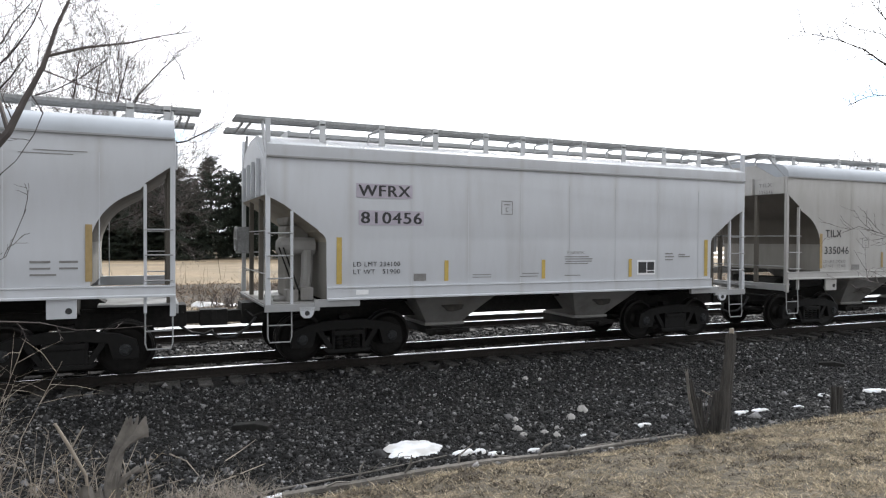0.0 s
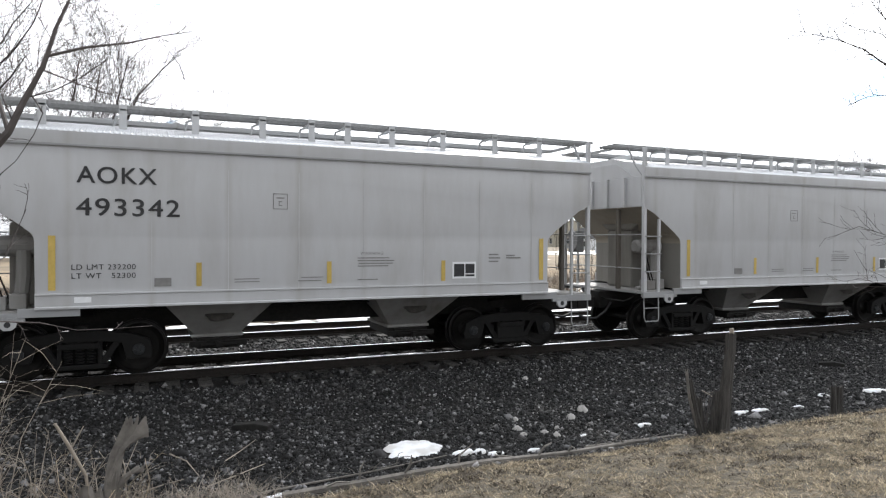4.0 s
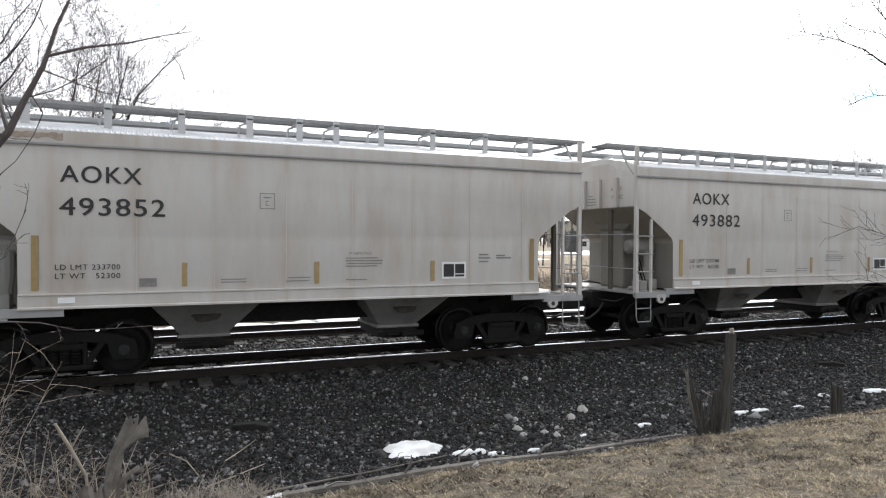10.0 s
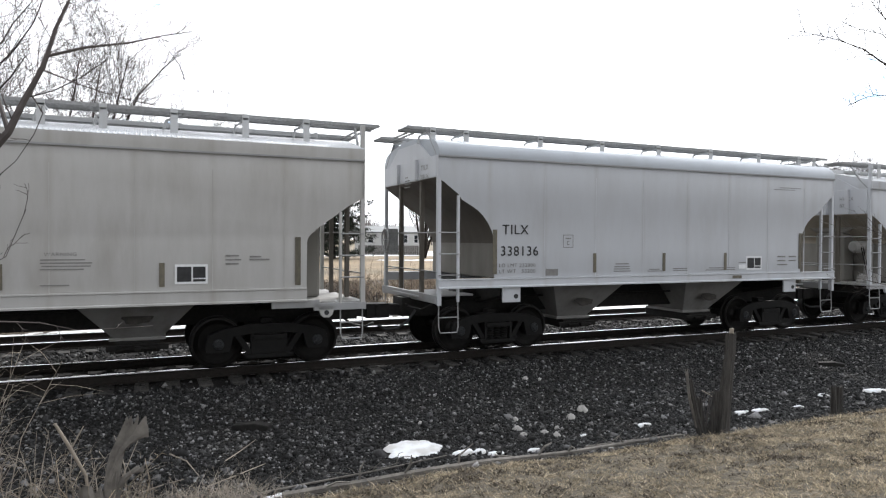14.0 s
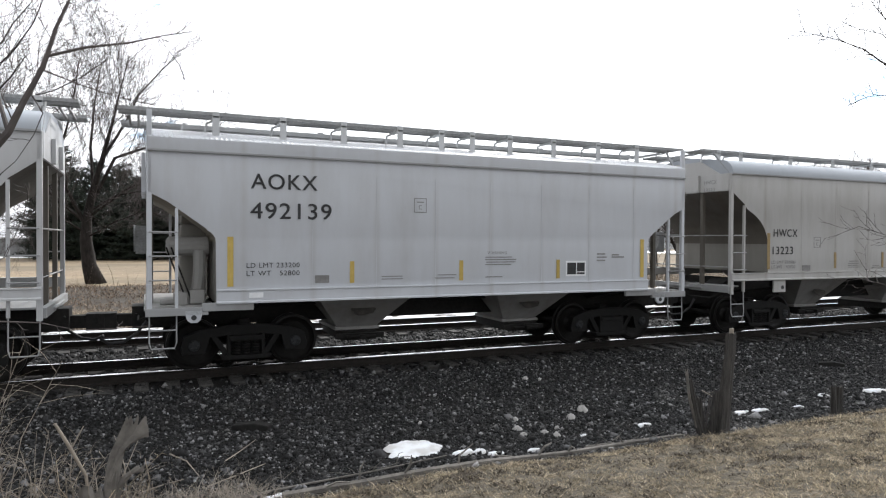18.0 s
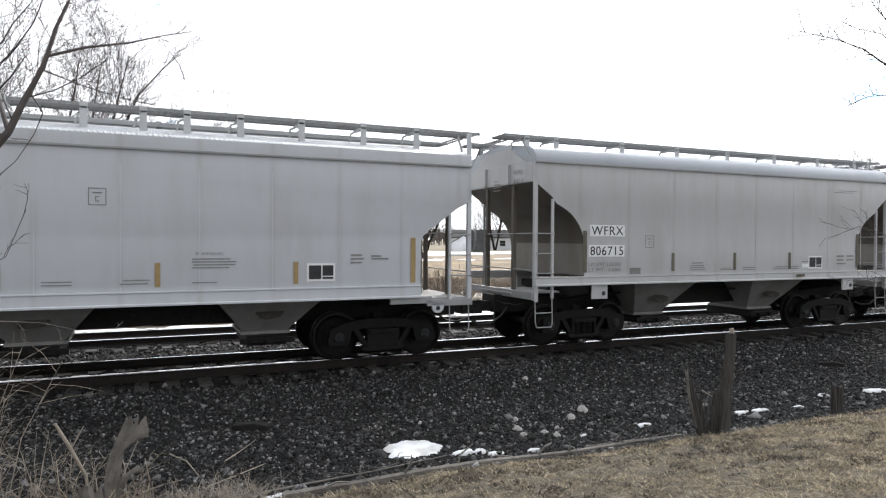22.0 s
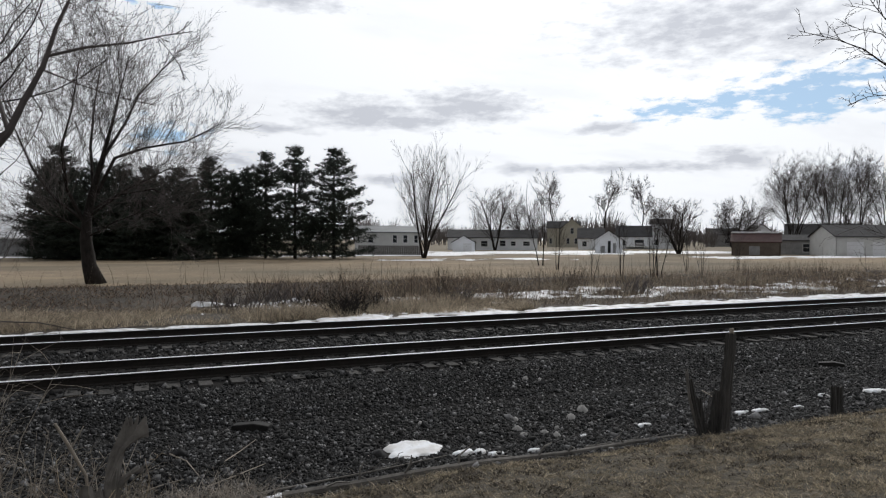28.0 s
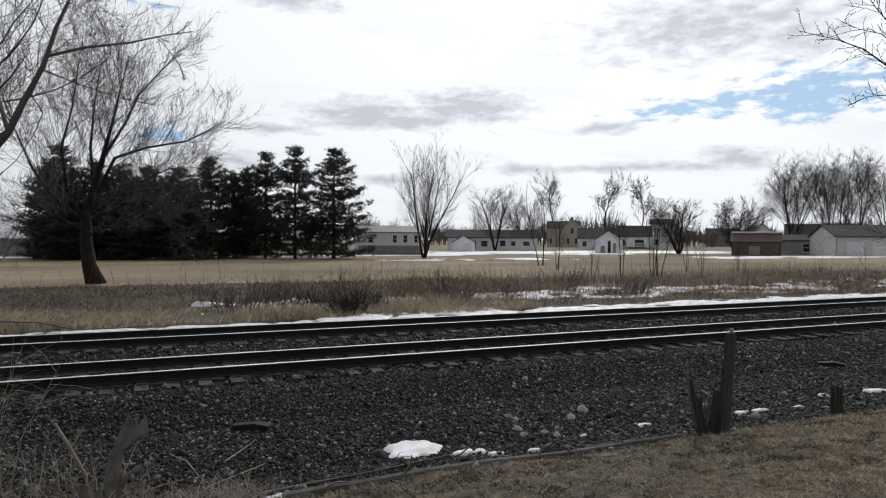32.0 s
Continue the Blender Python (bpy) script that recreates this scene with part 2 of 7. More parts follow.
def stone_mat(name):
    """Broken ballast: mostly sooty dark stones, here and there a pale clean one."""
    m, g, b = material(name)
    pos = g.n("ShaderNodeTexCoord").outputs["Object"]
    grain = g.noise(pos, 34.0, 5)
    rnd = g.n("ShaderNodeNewGeometry").outputs["Random Per Island"]
    tone = g.ramp(rnd, [(0.0, 0.006), (0.55, 0.019), (0.80, 0.046), (0.93, 0.105), (1.0, 0.27)])
    tint = g.mix(g.noise(pos, 3.0, 3), (0.94, 0.97, 1.05), (1.06, 1.0, 0.93))
    col = g.mix(1.0, g.mix(1.0, tone, g.ramp(grain, [(0.3, 0.55), (0.7, 1.35)]), "MULTIPLY"), tint, "MULTIPLY")
    wire(g, b, Base_Color=col, Roughness=0.75, Specular_IOR_Level=0.2, Normal=bump(g, grain, 0.35, 0.004))
    return m


M_STONE = stone_mat("ballast_stone")
M_PALESTONE = rough_mat("pale_stone", (0.26, 0.25, 0.24), (0.42, 0.41, 0.39), 16, 0.85, 0.4, 0.006)
M_LAWN = rough_mat("winter_lawn_soil", (0.009, 0.008, 0.0055), (0.175, 0.142, 0.097), 18, 0.95, 1.0, 0.05, big=(4.0, (0.050, 0.042, 0.028)))
M_BLADE = leaf_mat("dormant_grass_blade", (0.045, 0.038, 0.027), (0.56, 0.475, 0.345), 0.45, 0.5, 20.0)
M_FIELD = rough_mat("tan_mown_field", (0.150, 0.110, 0.066), (0.320, 0.240, 0.148), 1.6, 0.95, 0.6, 0.05, big=(0.06, (0.120, 0.094, 0.058)), stretch=(0.5, 1.0, 1.0))
M_LITTER = leaf_mat("brown_leaf_litter", (0.085, 0.060, 0.044), (0.240, 0.178, 0.132), 0.3, 0.6)
M_BANK = rough_mat("weedy_bank_soil", (0.020, 0.016, 0.012), (0.115, 0.092, 0.068), 5.0, 0.95, 1.0, 0.10, big=(0.35, (0.070, 0.058, 0.044)))
M_TOWN = rough_mat("far_yard_grass", (0.13, 0.105, 0.068), (0.25, 0.20, 0.13), 0.5, 0.95, 0.4, 0.05, big=(0.09, (0.18, 0.15, 0.10)))
M_WEED = leaf_mat("dead_weed_stalk", (0.075, 0.060, 0.047), (0.205, 0.165, 0.125), 0.45, 0.6)
M_REED = leaf_mat("dead_pale_grass", (0.125, 0.098, 0.068), (0.280, 0.225, 0.155), 0.45, 0.6)
M_STRAW = leaf_mat("pale_straw", (0.24, 0.20, 0.15), (0.50, 0.425, 0.325), 0.5, 0.6)
M_SNOW = rough_mat("old_snow", (0.70, 0.72, 0.76), (0.84, 0.85, 0.87), 6, 0.6, 0.5, 0.02, big=(3.0, (0.52, 0.51, 0.50)))
M_BARK = rough_mat("bare_tree_bark", (0.012, 0.010, 0.0095), (0.042, 0.036, 0.032), 9, 0.95, 0.8, 0.02, stretch=(1, 1, 0.3), spec=0.2)
M_TWIG = rough_mat("grey_brown_twig", (0.055, 0.047, 0.045), (0.120, 0.104, 0.100), 4, 0.9, 0.1, 0.002)
# distance haze put into the colour: paler than the near twigs
M_FARTWIG = rough_mat("hazed_grey_far_twig", (0.13, 0.118, 0.115), (0.21, 0.192, 0.188), 0.4, 0.9, 0.1, 0.002)
M_PALETWIG = rough_mat("dry_pale_twig", (0.17, 0.145, 0.12), (0.36, 0.315, 0.26), 5, 0.9, 0.2, 0.003)
M_NEEDLE = rough_mat("pine_needle", (0.008, 0.014, 0.009), (0.026, 0.038, 0.024), 1.4, 0.75, 0.1, 0.01, islands=0.5)
M_OLDWOOD = rough_mat("rotten_post_wood", (0.017, 0.016, 0.015), (0.072, 0.066, 0.060), 8, 0.95, 0.9, 0.02, stretch=(5, 5, 0.5))
M_SIDING = rough_mat("white_house_siding", (0.76, 0.78, 0.81), (0.84, 0.85, 0.88), 1.2, 0.7, 0.1, 0.01)
M_TANSIDING = rough_mat("tan_house_siding", (0.38, 0.36, 0.30), (0.48, 0.45, 0.38), 1.2, 0.8, 0.1, 0.01)
M_PALESIDING = rough_mat("pale_vinyl_siding", (0.50, 0.50, 0.49), (0.60, 0.60, 0.58), 1.2, 0.7, 0.1, 0.01)
M_GREYSIDING = rough_mat("grey_shed_siding", (0.20, 0.20, 0.20), (0.34, 0.34, 0.34), 1.2, 0.8, 0.1, 0.01)
M_REDSIDING = rough_mat("faded_red_shed_siding", (0.070, 0.042, 0.036), (0.125, 0.075, 0.062), 1.2, 0.85, 0.1, 0.01)
M_BROWNSIDING = rough_mat("brown_shed_siding", (0.09, 0.072, 0.058), (0.16, 0.13, 0.105), 1.2, 0.85, 0.1, 0.01)
M_REDROOF = rough_mat("dark_red_metal_roof", (0.040, 0.016, 0.014), (0.075, 0.032, 0.028), 1.5, 0.7, 0.1, 0.01)
M_SHINGLE = rough_mat("dark_roof_shingle", (0.022, 0.021, 0.022), (0.060, 0.059, 0.061), 5, 0.9, 0.3, 0.01)
M_GREENROOF = rough_mat("pale_metal_roof", (0.12, 0.13, 0.135), (0.20, 0.21, 0.215), 2, 0.5, 0.1, 0.01)
M_PANE = rough_mat("dark_window_glass", (0.012, 0.014, 0.018), (0.03, 0.034, 0.04), 2, 0.08, 0.02, 0.001)
M_TRIM = rough_mat("painted_trim", (0.62, 0.62, 0.63), (0.74, 0.74, 0.75), 5, 0.6, 0.05, 0.002)
M_FENCE = rough_mat("grey_board_fence", (0.10, 0.095, 0.09), (0.20, 0.19, 0.18), 3, 0.9, 0.3, 0.01)

# ---- mesh building ----


class MB:
    """Collects simple solids into one mesh."""

    def __init__(self):
        self.v, self.f = [], []

    def add(self, vs, fs):
        o = len(self.v)
        self.v += [tuple(p) for p in vs]
        self.f += [tuple(i + o for i in f) for f in fs]
        return self

    def box(self, x0, x1, y0, y1, z0, z1):
        return self.add([(x, y, z) for x in (x0, x1) for y in (y0, y1) for z in (z0, z1)],
                        [(0, 1, 3, 2), (4, 6, 7, 5), (0, 4, 5, 1), (2, 3, 7, 6), (0, 2, 6, 4), (1, 5, 7, 3)])

    def xz(self, poly, y0, y1):
        """A counter-clockwise outline in x and z, thick from y0 to y1."""
        n = len(poly)
        return self.add([(x, y0, z) for x, z in poly] + [(x, y1, z) for x, z in poly],
                        [tuple(range(n)), tuple(range(2 * n - 1, n - 1, -1))] + [((i + 1) % n, i, i + n, (i + 1) % n + n) for i in range(n)])

    def yz(self, poly, x0, x1):
        n = len(poly)
        return self.add([(x0, y, z) for y, z in poly] + [(x1, y, z) for y, z in poly],
                        [tuple(range(n - 1, -1, -1)), tuple(range(n, 2 * n))] + [(i, (i + 1) % n, (i + 1) % n + n, i + n) for i in range(n)])

    def tube(self, path, radii, n=6, caps=True):
        pts = [Vector(p) for p in path]
        rs = radii if isinstance(radii, (list, tuple)) else [radii] * len(pts)
        o = len(self.v)
        side = None
        for i, p in enumerate(pts):
            d = (pts[min(i + 1, len(pts) - 1)] - pts[max(i - 1, 0)])
            d = d.normalized() if d.length > 1e-9 else Vector((0, 0, 1))
            if side is None:
                side = d.orthogonal().normalized()
            side = (side - d * side.dot(d))
            side = side.normalized() if side.length > 1e-6 else d.orthogonal().normalized()
            up = d.cross(side)
            for k in range(n):
                a = 2 * math.pi * k / n
                self.v.append(tuple(p + (side * math.cos(a) + up * math.sin(a)) * rs[i]))
        for i in range(len(pts) - 1):
            for k in range(n):
                a, b = o + i * n + k, o + i * n + (k + 1) % n
                self.f.append((a, b, b + n, a + n))
        if caps:
            self.f.append(tuple(o + k for k in range(n - 1, -1, -1)))
            self.f.append(tuple(o + (len(pts) - 1) * n + k for k in range(n)))
        return self

    def lathe_y(self, prof, cx=0.0, cz=0.0, n=20):
        """Profile of (y, radius) spun about an axle along y."""
        o = len(self.v)
        for y, r in prof:
            for k in range(n):
                a = 2 * math.pi * k / n
                self.v.append((cx + r * math.cos(a), y, cz + r * math.sin(a)))
        for i in range(len(prof) - 1):
            for k in range(n):
                a, b = o + i * n + k, o + i * n + (k + 1) % n
                self.f.append((a, a + n, b + n, b))
        self.f.append(tuple(o + k for k in range(n)))
        self.f.append(tuple(o + (len(prof) - 1) * n + k for k in range(n - 1, -1, -1)))
        return self

    def mesh(self, name, *mats, smooth=False, bevel=0.0, fix=True):
        me = bpy.data.meshes.new(name)
        me.from_pydata(self.v, [], self.f)
        for m in mats:
            me.materials.append(m)
        if fix or bevel:
            bm = bmesh.new()
            bm.from_mesh(me)
            bmesh.ops.recalc_face_normals(bm, faces=bm.faces)
            if bevel:
                es = [e for e in bm.edges if len(e.link_faces) == 2 and e.calc_face_angle(0) > 0.6]
                bmesh.ops.bevel(bm, geom=es, offset=bevel, segments=2, affect="EDGES", profile=0.6, clamp_overlap=True)
            bm.to_mesh(me)
            bm.free()
        if smooth:
            me.polygons.foreach_set("use_smooth", [True] * len(me.polygons))
        me.update()
        return me


def part(name, me, parent, m=None, label=""):
    ob = new(name, me)
    ob.parent = parent
    if m is not None:
        ob.matrix_basis = m
    if label:
        ob["label"] = label
    return ob


def thing(name, label, category, m=None, group="", kind="", data=None):
    ob = new(name, data)
    if data is None:
        ob.empty_display_size = 0.2
    if m is not None:
        ob.matrix_basis = m
    return tagged(ob, label, category, group, kind)


CACHE = {}


def shared(key, make):
    if key not in CACHE:
        CACHE[key] = make()
    return CACHE[key]


def raw_mesh(name, verts, faces, *mats, smooth=False):
    """A mesh straight from arrays, for stuff of many pieces."""
    me = bpy.data.meshes.new(name)
    verts, faces = np.asarray(verts, dtype=np.float32), np.asarray(faces, dtype=np.int32)
    k = faces.shape[1]
    me.vertices.add(len(verts))
    me.vertices.foreach_set("co", verts.ravel())
    me.loops.add(faces.size)
    me.loops.foreach_set("vertex_index", faces.ravel())
    me.polygons.add(len(faces))
    me.polygons.foreach_set("loop_start", np.arange(0, faces.size, k, dtype=np.int32))
    for m in mats:
        me.materials.append(m)
    if smooth:
        me.polygons.foreach_set("use_smooth", np.ones(len(faces), dtype=bool))
    me.update(calc_edges=True)
    return me


# ---- ground ----
Y_LAWN, Y_RAIL, GAUGE, Y_TRACK2 = 6.55, 12.9, 1.435, 17.35
PROFILE = [(-400, 0.62), (-2, 0.62), (0, 0.58), (3, 0.28), (5.6, -0.05), (6.5, -0.18), (7.2, -0.42), (8.2, -0.52), (10.4, -0.50), (11.7, -0.26),
           (12.4, -0.235), (19.4, -0.235), (19.9, -0.30), (21.2, -0.37), (23.0, -0.34), (27.0, -0.26), (34.0, -0.05), (37.0, 0.0), (2600, 0.0)]


def ground_z(x, y):
    z = float(np.interp(y, [p[0] for p in PROFILE], [p[1] for p in PROFILE]))
    if y < 12.3 or y > 19.5:
        amp = 0.05 if y < 40 else 0.0
        z += amp * noise.noise((x * 0.45, y * 0.45, 3.0))
    return z


def make_ground():
    xs = [-900, -500, -300, -180, -120, -80, -55, -40, -30, -22, -16] + [-12 + 0.5 * i for i in range(85)] + [31, 33, 36, 40, 46, 54, 64, 80, 105, 140, 190, 260, 360, 520, 800, 1300, 2200]
    ys = [-400, -150, -60, -25, -10, -5, -2, -1] + [0.35 * i for i in range(66)] + [23.4, 24, 24.7, 25.5, 26.4, 27.5, 29, 30.5, 32, 33.5, 35, 36.5, 38, 40, 44, 50, 58, 68, 80, 86, 95, 110, 130, 160, 200, 280, 400, 600, 900, 1500, 2600]
    vs = [(x, y, ground_z(x, y)) for y in ys for x in xs]
    n = len(xs)
    fs, mi = [], []
    for j in range(len(ys) - 1):
        ym = (ys[j] + ys[j + 1]) / 2
        for i in range(n - 1):
            fs.append((j * n + i, j * n + i + 1, (j + 1) * n + i + 1, (j + 1) * n + i))
            wob = 0.25 * noise.noise((xs[i] * 0.8, ym, 1.0))
            y = ym + wob
            mi.append(0 if y < Y_LAWN else 1 if y < 21.6 else 2 if y < 36 else 3 if y < 84 else 4)
    me = raw_mesh("ground", vs, fs, M_LAWN, M_GRAVEL, M_BANK, M_FIELD, M_TOWN, smooth=True)
    me.polygons.foreach_set("material_index", mi)
    tagged(new("ground", me), "winter ground: dormant lawn, dark railway gravel, weedy bank and tan field", "ground", kind="structure")


make_ground()


def make_track(y0, label):
    """One track: two rails on wooden ties. y0: the nearer rail's centre."""
    track = thing("track", label, "railway track", kind="structure")
    prof = [(-0.07, -0.175), (0.07, -0.175), (0.07, -0.162), (0.012, -0.14), (0.012, -0.045), (0.036, -0.035), (0.036, -0.006), (0.030, -0.0015), (-0.030, -0.0015),
            (-0.036, -0.006), (-0.036, -0.035), (-0.012, -0.045), (-0.012, -0.14), (-0.07, -0.162)]
    rail = shared("rail", lambda: MB().yz(prof, -480, 620).mesh("rail", M_RAIL))
    head = shared("head", lambda: MB().yz([(-0.0385, -0.016), (0.0385, -0.016), (0.0385, -0.009), (0.036, -0.004), (0.028, 0.0005), (0.014, 0.002), (-0.014, 0.002), (-0.028, 0.0005), (-0.036, -0.004), (-0.0385, -0.009)], -480, 620).mesh("railhead", M_HEAD))
    for k in (0, 1):
        r = part("rail", rail, track, pose(0, y0 + k * GAUGE, 0))
        part("running_surface", head, r, None, "polished steel running surface")
    yc = y0 + GAUGE / 2

    def tie_mesh():
        b = MB().box(-0.115, 0.115, -1.30, 1.30, -0.36, -0.19)
        for s in (-GAUGE / 2, GAUGE / 2):
            b.box(-0.09, 0.09, s - 0.18, s + 0.18, -0.19, -0.172)
            for dx in (-0.05, 0.05):
                b.box(dx - 0.012, dx + 0.012, s - 0.105, s - 0.075, -0.172, -0.135).box(dx - 0.012, dx + 0.012, s + 0.075, s + 0.105, -0.172, -0.135)
        return b.mesh("tie", M_TIE, bevel=0.008)

    tie = shared("tie", tie_mesh)
    rnd = random.Random(int(y0 * 10))
    x = -8.0
    while x < 58:
        part("tie", tie, track, pose(x + rnd.uniform(-0.04, 0.04), yc + rnd.uniform(-0.06, 0.06), rnd.uniform(-0.03, 0.012), 0, 0, rnd.uniform(-1.2, 1.2)))
        x += 0.53
    far = MB()
    for a, b in ((-470, -8.5), (58.5, 600)):
        x = a
        while x < b:
            far.box(x - 0.115, x + 0.115, yc - 1.3, yc + 1.3, -0.36, -0.19)
            x += 0.53
    tagged(part("distant_ties", far.mesh("distant_ties", M_TIE, fix=False), track), kind="stuff")


make_track(Y_RAIL, "railway track with polished rails on dark wooden ties")
make_track(Y_TRACK2, "second railway track beside the weedy snowy bank")

# ---- the train ----
YC = Y_RAIL + GAUGE / 2      # the near track's centre line
HALF = 1.60                  # half the width of a car
WHEEL_R, BASE = 0.457, 1.78


def arc(cx, cz, rx, rz, a0, a1, n):
    return [(cx + rx * math.cos(radians(a0 + (a1 - a0) * i / n)), cz + rz * math.sin(radians(a0 + (a1 - a0) * i / n))) for i in range(n + 1)]


class CarType:
    """Measures of one kind of covered hopper; u runs along the car from its front end."""

    def __init__(self, key, length, eave, cut, sill, sill_from, posts_to, brackets, ribs, top):
        self.key, self.L, self.eave, self.cut, self.sill, self.sill_from = key, length, eave, cut, sill, sill_from
        self.posts_to, self.brackets, self.ribs, self.top = posts_to, brackets, ribs, top


CUT_A = [(0.0, 3.58), (0.44, 3.26), (0.52, 3.15)] + [(p[0], p[1]) for p in arc(0.30, 2.16, 0.96, 0.98, 68, 0, 9)][1:] + [(1.25, 1.58)]
CUT_B = [(0.0, 3.12), (0.30, 2.97), (0.92, 2.52)] + arc(0.80, 2.30, 0.27, 0.22, 60, 0, 4) + [(1.08, 1.24)]
CUT_N = [(0.0, 3.50), (0.10, 3.50)] + arc(0.02, 2.42, 0.88, 1.06, 80, 18, 7) + [(1.02, 2.0), (1.16, 1.34)]
TYPES = {
    "A": CarType("A", 11.43, 4.02, CUT_A, (1.40, 1.58), 0.0, 4.02, [0.10, 0.85, 2.65, 4.3, 5.95, 7.6, 9.25, 10.75, 11.33], [2.45, 3.76, 5.07, 6.38, 7.69, 9.0, 10.31], 4.60),
    "B": CarType("B", 11.48, 3.83, CUT_B, (1.25, 1.48), 1.08, 4.48, [1.12, 2.3, 3.45, 4.6, 5.5, 6.2, 7.1, 8.2, 9.4, 10.5], [2.74, 3.95, 5.16, 6.37, 7.58, 8.79, 10.0], 4.56),
    "N": CarType("N", 11.50, 3.78, CUT_N, (0.98, 1.36), 0.0, 4.50, [0.05, 1.59, 3.18, 4.79, 6.39, 7.8, 9.44, 11.2], [], 4.52),
}


def body_mesh(ct, paint):
    L = ct.L
    left = ct.cut
    right = [(L - x, z) for x, z in reversed(left)]
    poly = left + right + [(L, ct.eave), (0.0, ct.eave)]
    b = MB().xz(poly, -HALF, HALF)
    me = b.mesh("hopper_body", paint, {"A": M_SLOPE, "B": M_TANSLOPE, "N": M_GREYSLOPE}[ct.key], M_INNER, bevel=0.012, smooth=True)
    me.set_sharp_from_angle(angle=0.45)
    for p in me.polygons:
        # the sloping end sheets are dirtier, and their shade is in the colour too
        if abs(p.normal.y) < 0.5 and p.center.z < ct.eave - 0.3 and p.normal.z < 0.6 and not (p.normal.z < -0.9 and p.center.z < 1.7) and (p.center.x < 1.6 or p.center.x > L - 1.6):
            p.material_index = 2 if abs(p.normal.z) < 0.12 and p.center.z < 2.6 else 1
    return me


def roof_mesh(ct, paint):
    e, half = ct.eave, HALF + 0.03
    if ct.key == "A":
        side = [(half, e - 0.03)] + arc(half - 0.42, e + 0.02, 0.42, 0.33, 0, 75, 9) + [(0.62, e + 0.44)]
    elif ct.key == "B":
        side = [(half, e - 0.02), (half, e + 0.20), (half - 0.05, e + 0.24), (0.62, e + 0.47)]
    else:
        side = [(half, e - 0.32), (half, e - 0.27), (half - 0.025, e - 0.25), (half - 0.025, e - 0.20), (half, e - 0.18), (half, e - 0.12), (half - 0.025, e - 0.10), (half, e - 0.08), (half, e + 0.02),
                (half - 0.10, e + 0.16), (0.62, e + 0.52)]
    poly = [(-y, z) for y, z in side] + [(-0.45, side[-1][1] + 0.03), (0.45, side[-1][1] + 0.03)] + [(y, z) for y, z in reversed(side)]
    b = MB().yz(poly, 0.0, ct.L)
    me = b.mesh("roof", paint, M_TREAD_ROOF, bevel=0.008, smooth=True)
    me.set_sharp_from_angle(angle=0.45)
    if ct.key == "B":
        for p in me.polygons:
            if p.normal.z > 0.6:
                p.material_index = 1
    return me


def hatch_mesh(ct):
    """One long cover of the roof's hatch trough, with raised end bands and a low coaming."""
    z = ct.eave + {"A": 0.46, "B": 0.60, "N": 0.60}[ct.key]
    w = (ct.L - 1.2) / 8
    half = 0.31 if ct.key == "A" else 0.40
    b = MB().xz([(-w, z - 0.06), (w, z - 0.06), (w, z + 0.05), (w - 0.05, z + 0.05), (w - 0.06, z + 0.02), (-w + 0.06, z + 0.02), (-w + 0.05, z + 0.05), (-w, z + 0.05)], -half, half)
    if ct.key != "A":
        b.box(-w + 0.01, w - 0.01, -half + 0.04, half - 0.04, z - 0.22, z - 0.058)
    return b.mesh("hatch_cover", M_BRACKET if ct.key == "B" else M_ROOF, bevel=0.006)


def board_mesh(ct):
    """A running board of grating: long bars with cross strips between, in a shallow frame."""
    b = MB()
    a, e = -0.46, ct.L + 0.46
    for k in range(9):
        y = -0.24 + 0.06 * k
        b.box(a, e, y - 0.006, y + 0.006, -0.028, 0.0)
    u = a
    while u <= e:
        b.box(u, u + 0.02, -0.25, 0.25, -0.022, -0.004)
        u += 0.10
    b.box(a, e, -0.27, -0.25, -0.050, 0.010).box(a, e, 0.25, 0.27, -0.050, 0.010)
    return b.mesh("running_board", M_GRATE, fix=False)


def bracket_mesh(ct):
    """A running board support: outer post with a foot, cross arm, and a bent brace behind."""
    h = ct.top - ct.eave
    b = MB().box(-0.06, 0.06, -0.075, -0.055, -h + 0.10, 0.045)
    b.box(-0.05, 0.05, -0.075, 0.46, -0.060, -0.030)
    b.xz([(-0.06, -h + 0.12), (0.06, -h + 0.12), (0.09, -h + 0.02), (-0.09, -h + 0.02)], -0.085, -0.03)
    b.tube([(-0.02, 0.44, -0.05), (-0.12, 0.40, -0.10), (-0.16, 0.34, -h * 0.42)], 0.024, 5)
    return b.mesh("bracket", M_BRACKET)


def rung_mesh():
    return MB().tube([(0.0, 0.03, -0.0), (0.0, -0.05, 0), (0.42, -0.05, 0), (0.42, 0.03, 0)], 0.013, 6).mesh("rung", M_BAR)


def step_mesh():
    b = MB()
    b.tube([(0.0, 0, 0.62), (0.0, -0.02, 0.10), (0.03, -0.03, 0.0), (0.39, -0.03, 0.0), (0.42, -0.02, 0.10), (0.42, 0, 0.62)], 0.013, 6)
    b.tube([(0.0, -0.01, 0.30), (0.42, -0.01, 0.30)], 0.013, 6)
    return b.mesh("sill_step", M_BAR)


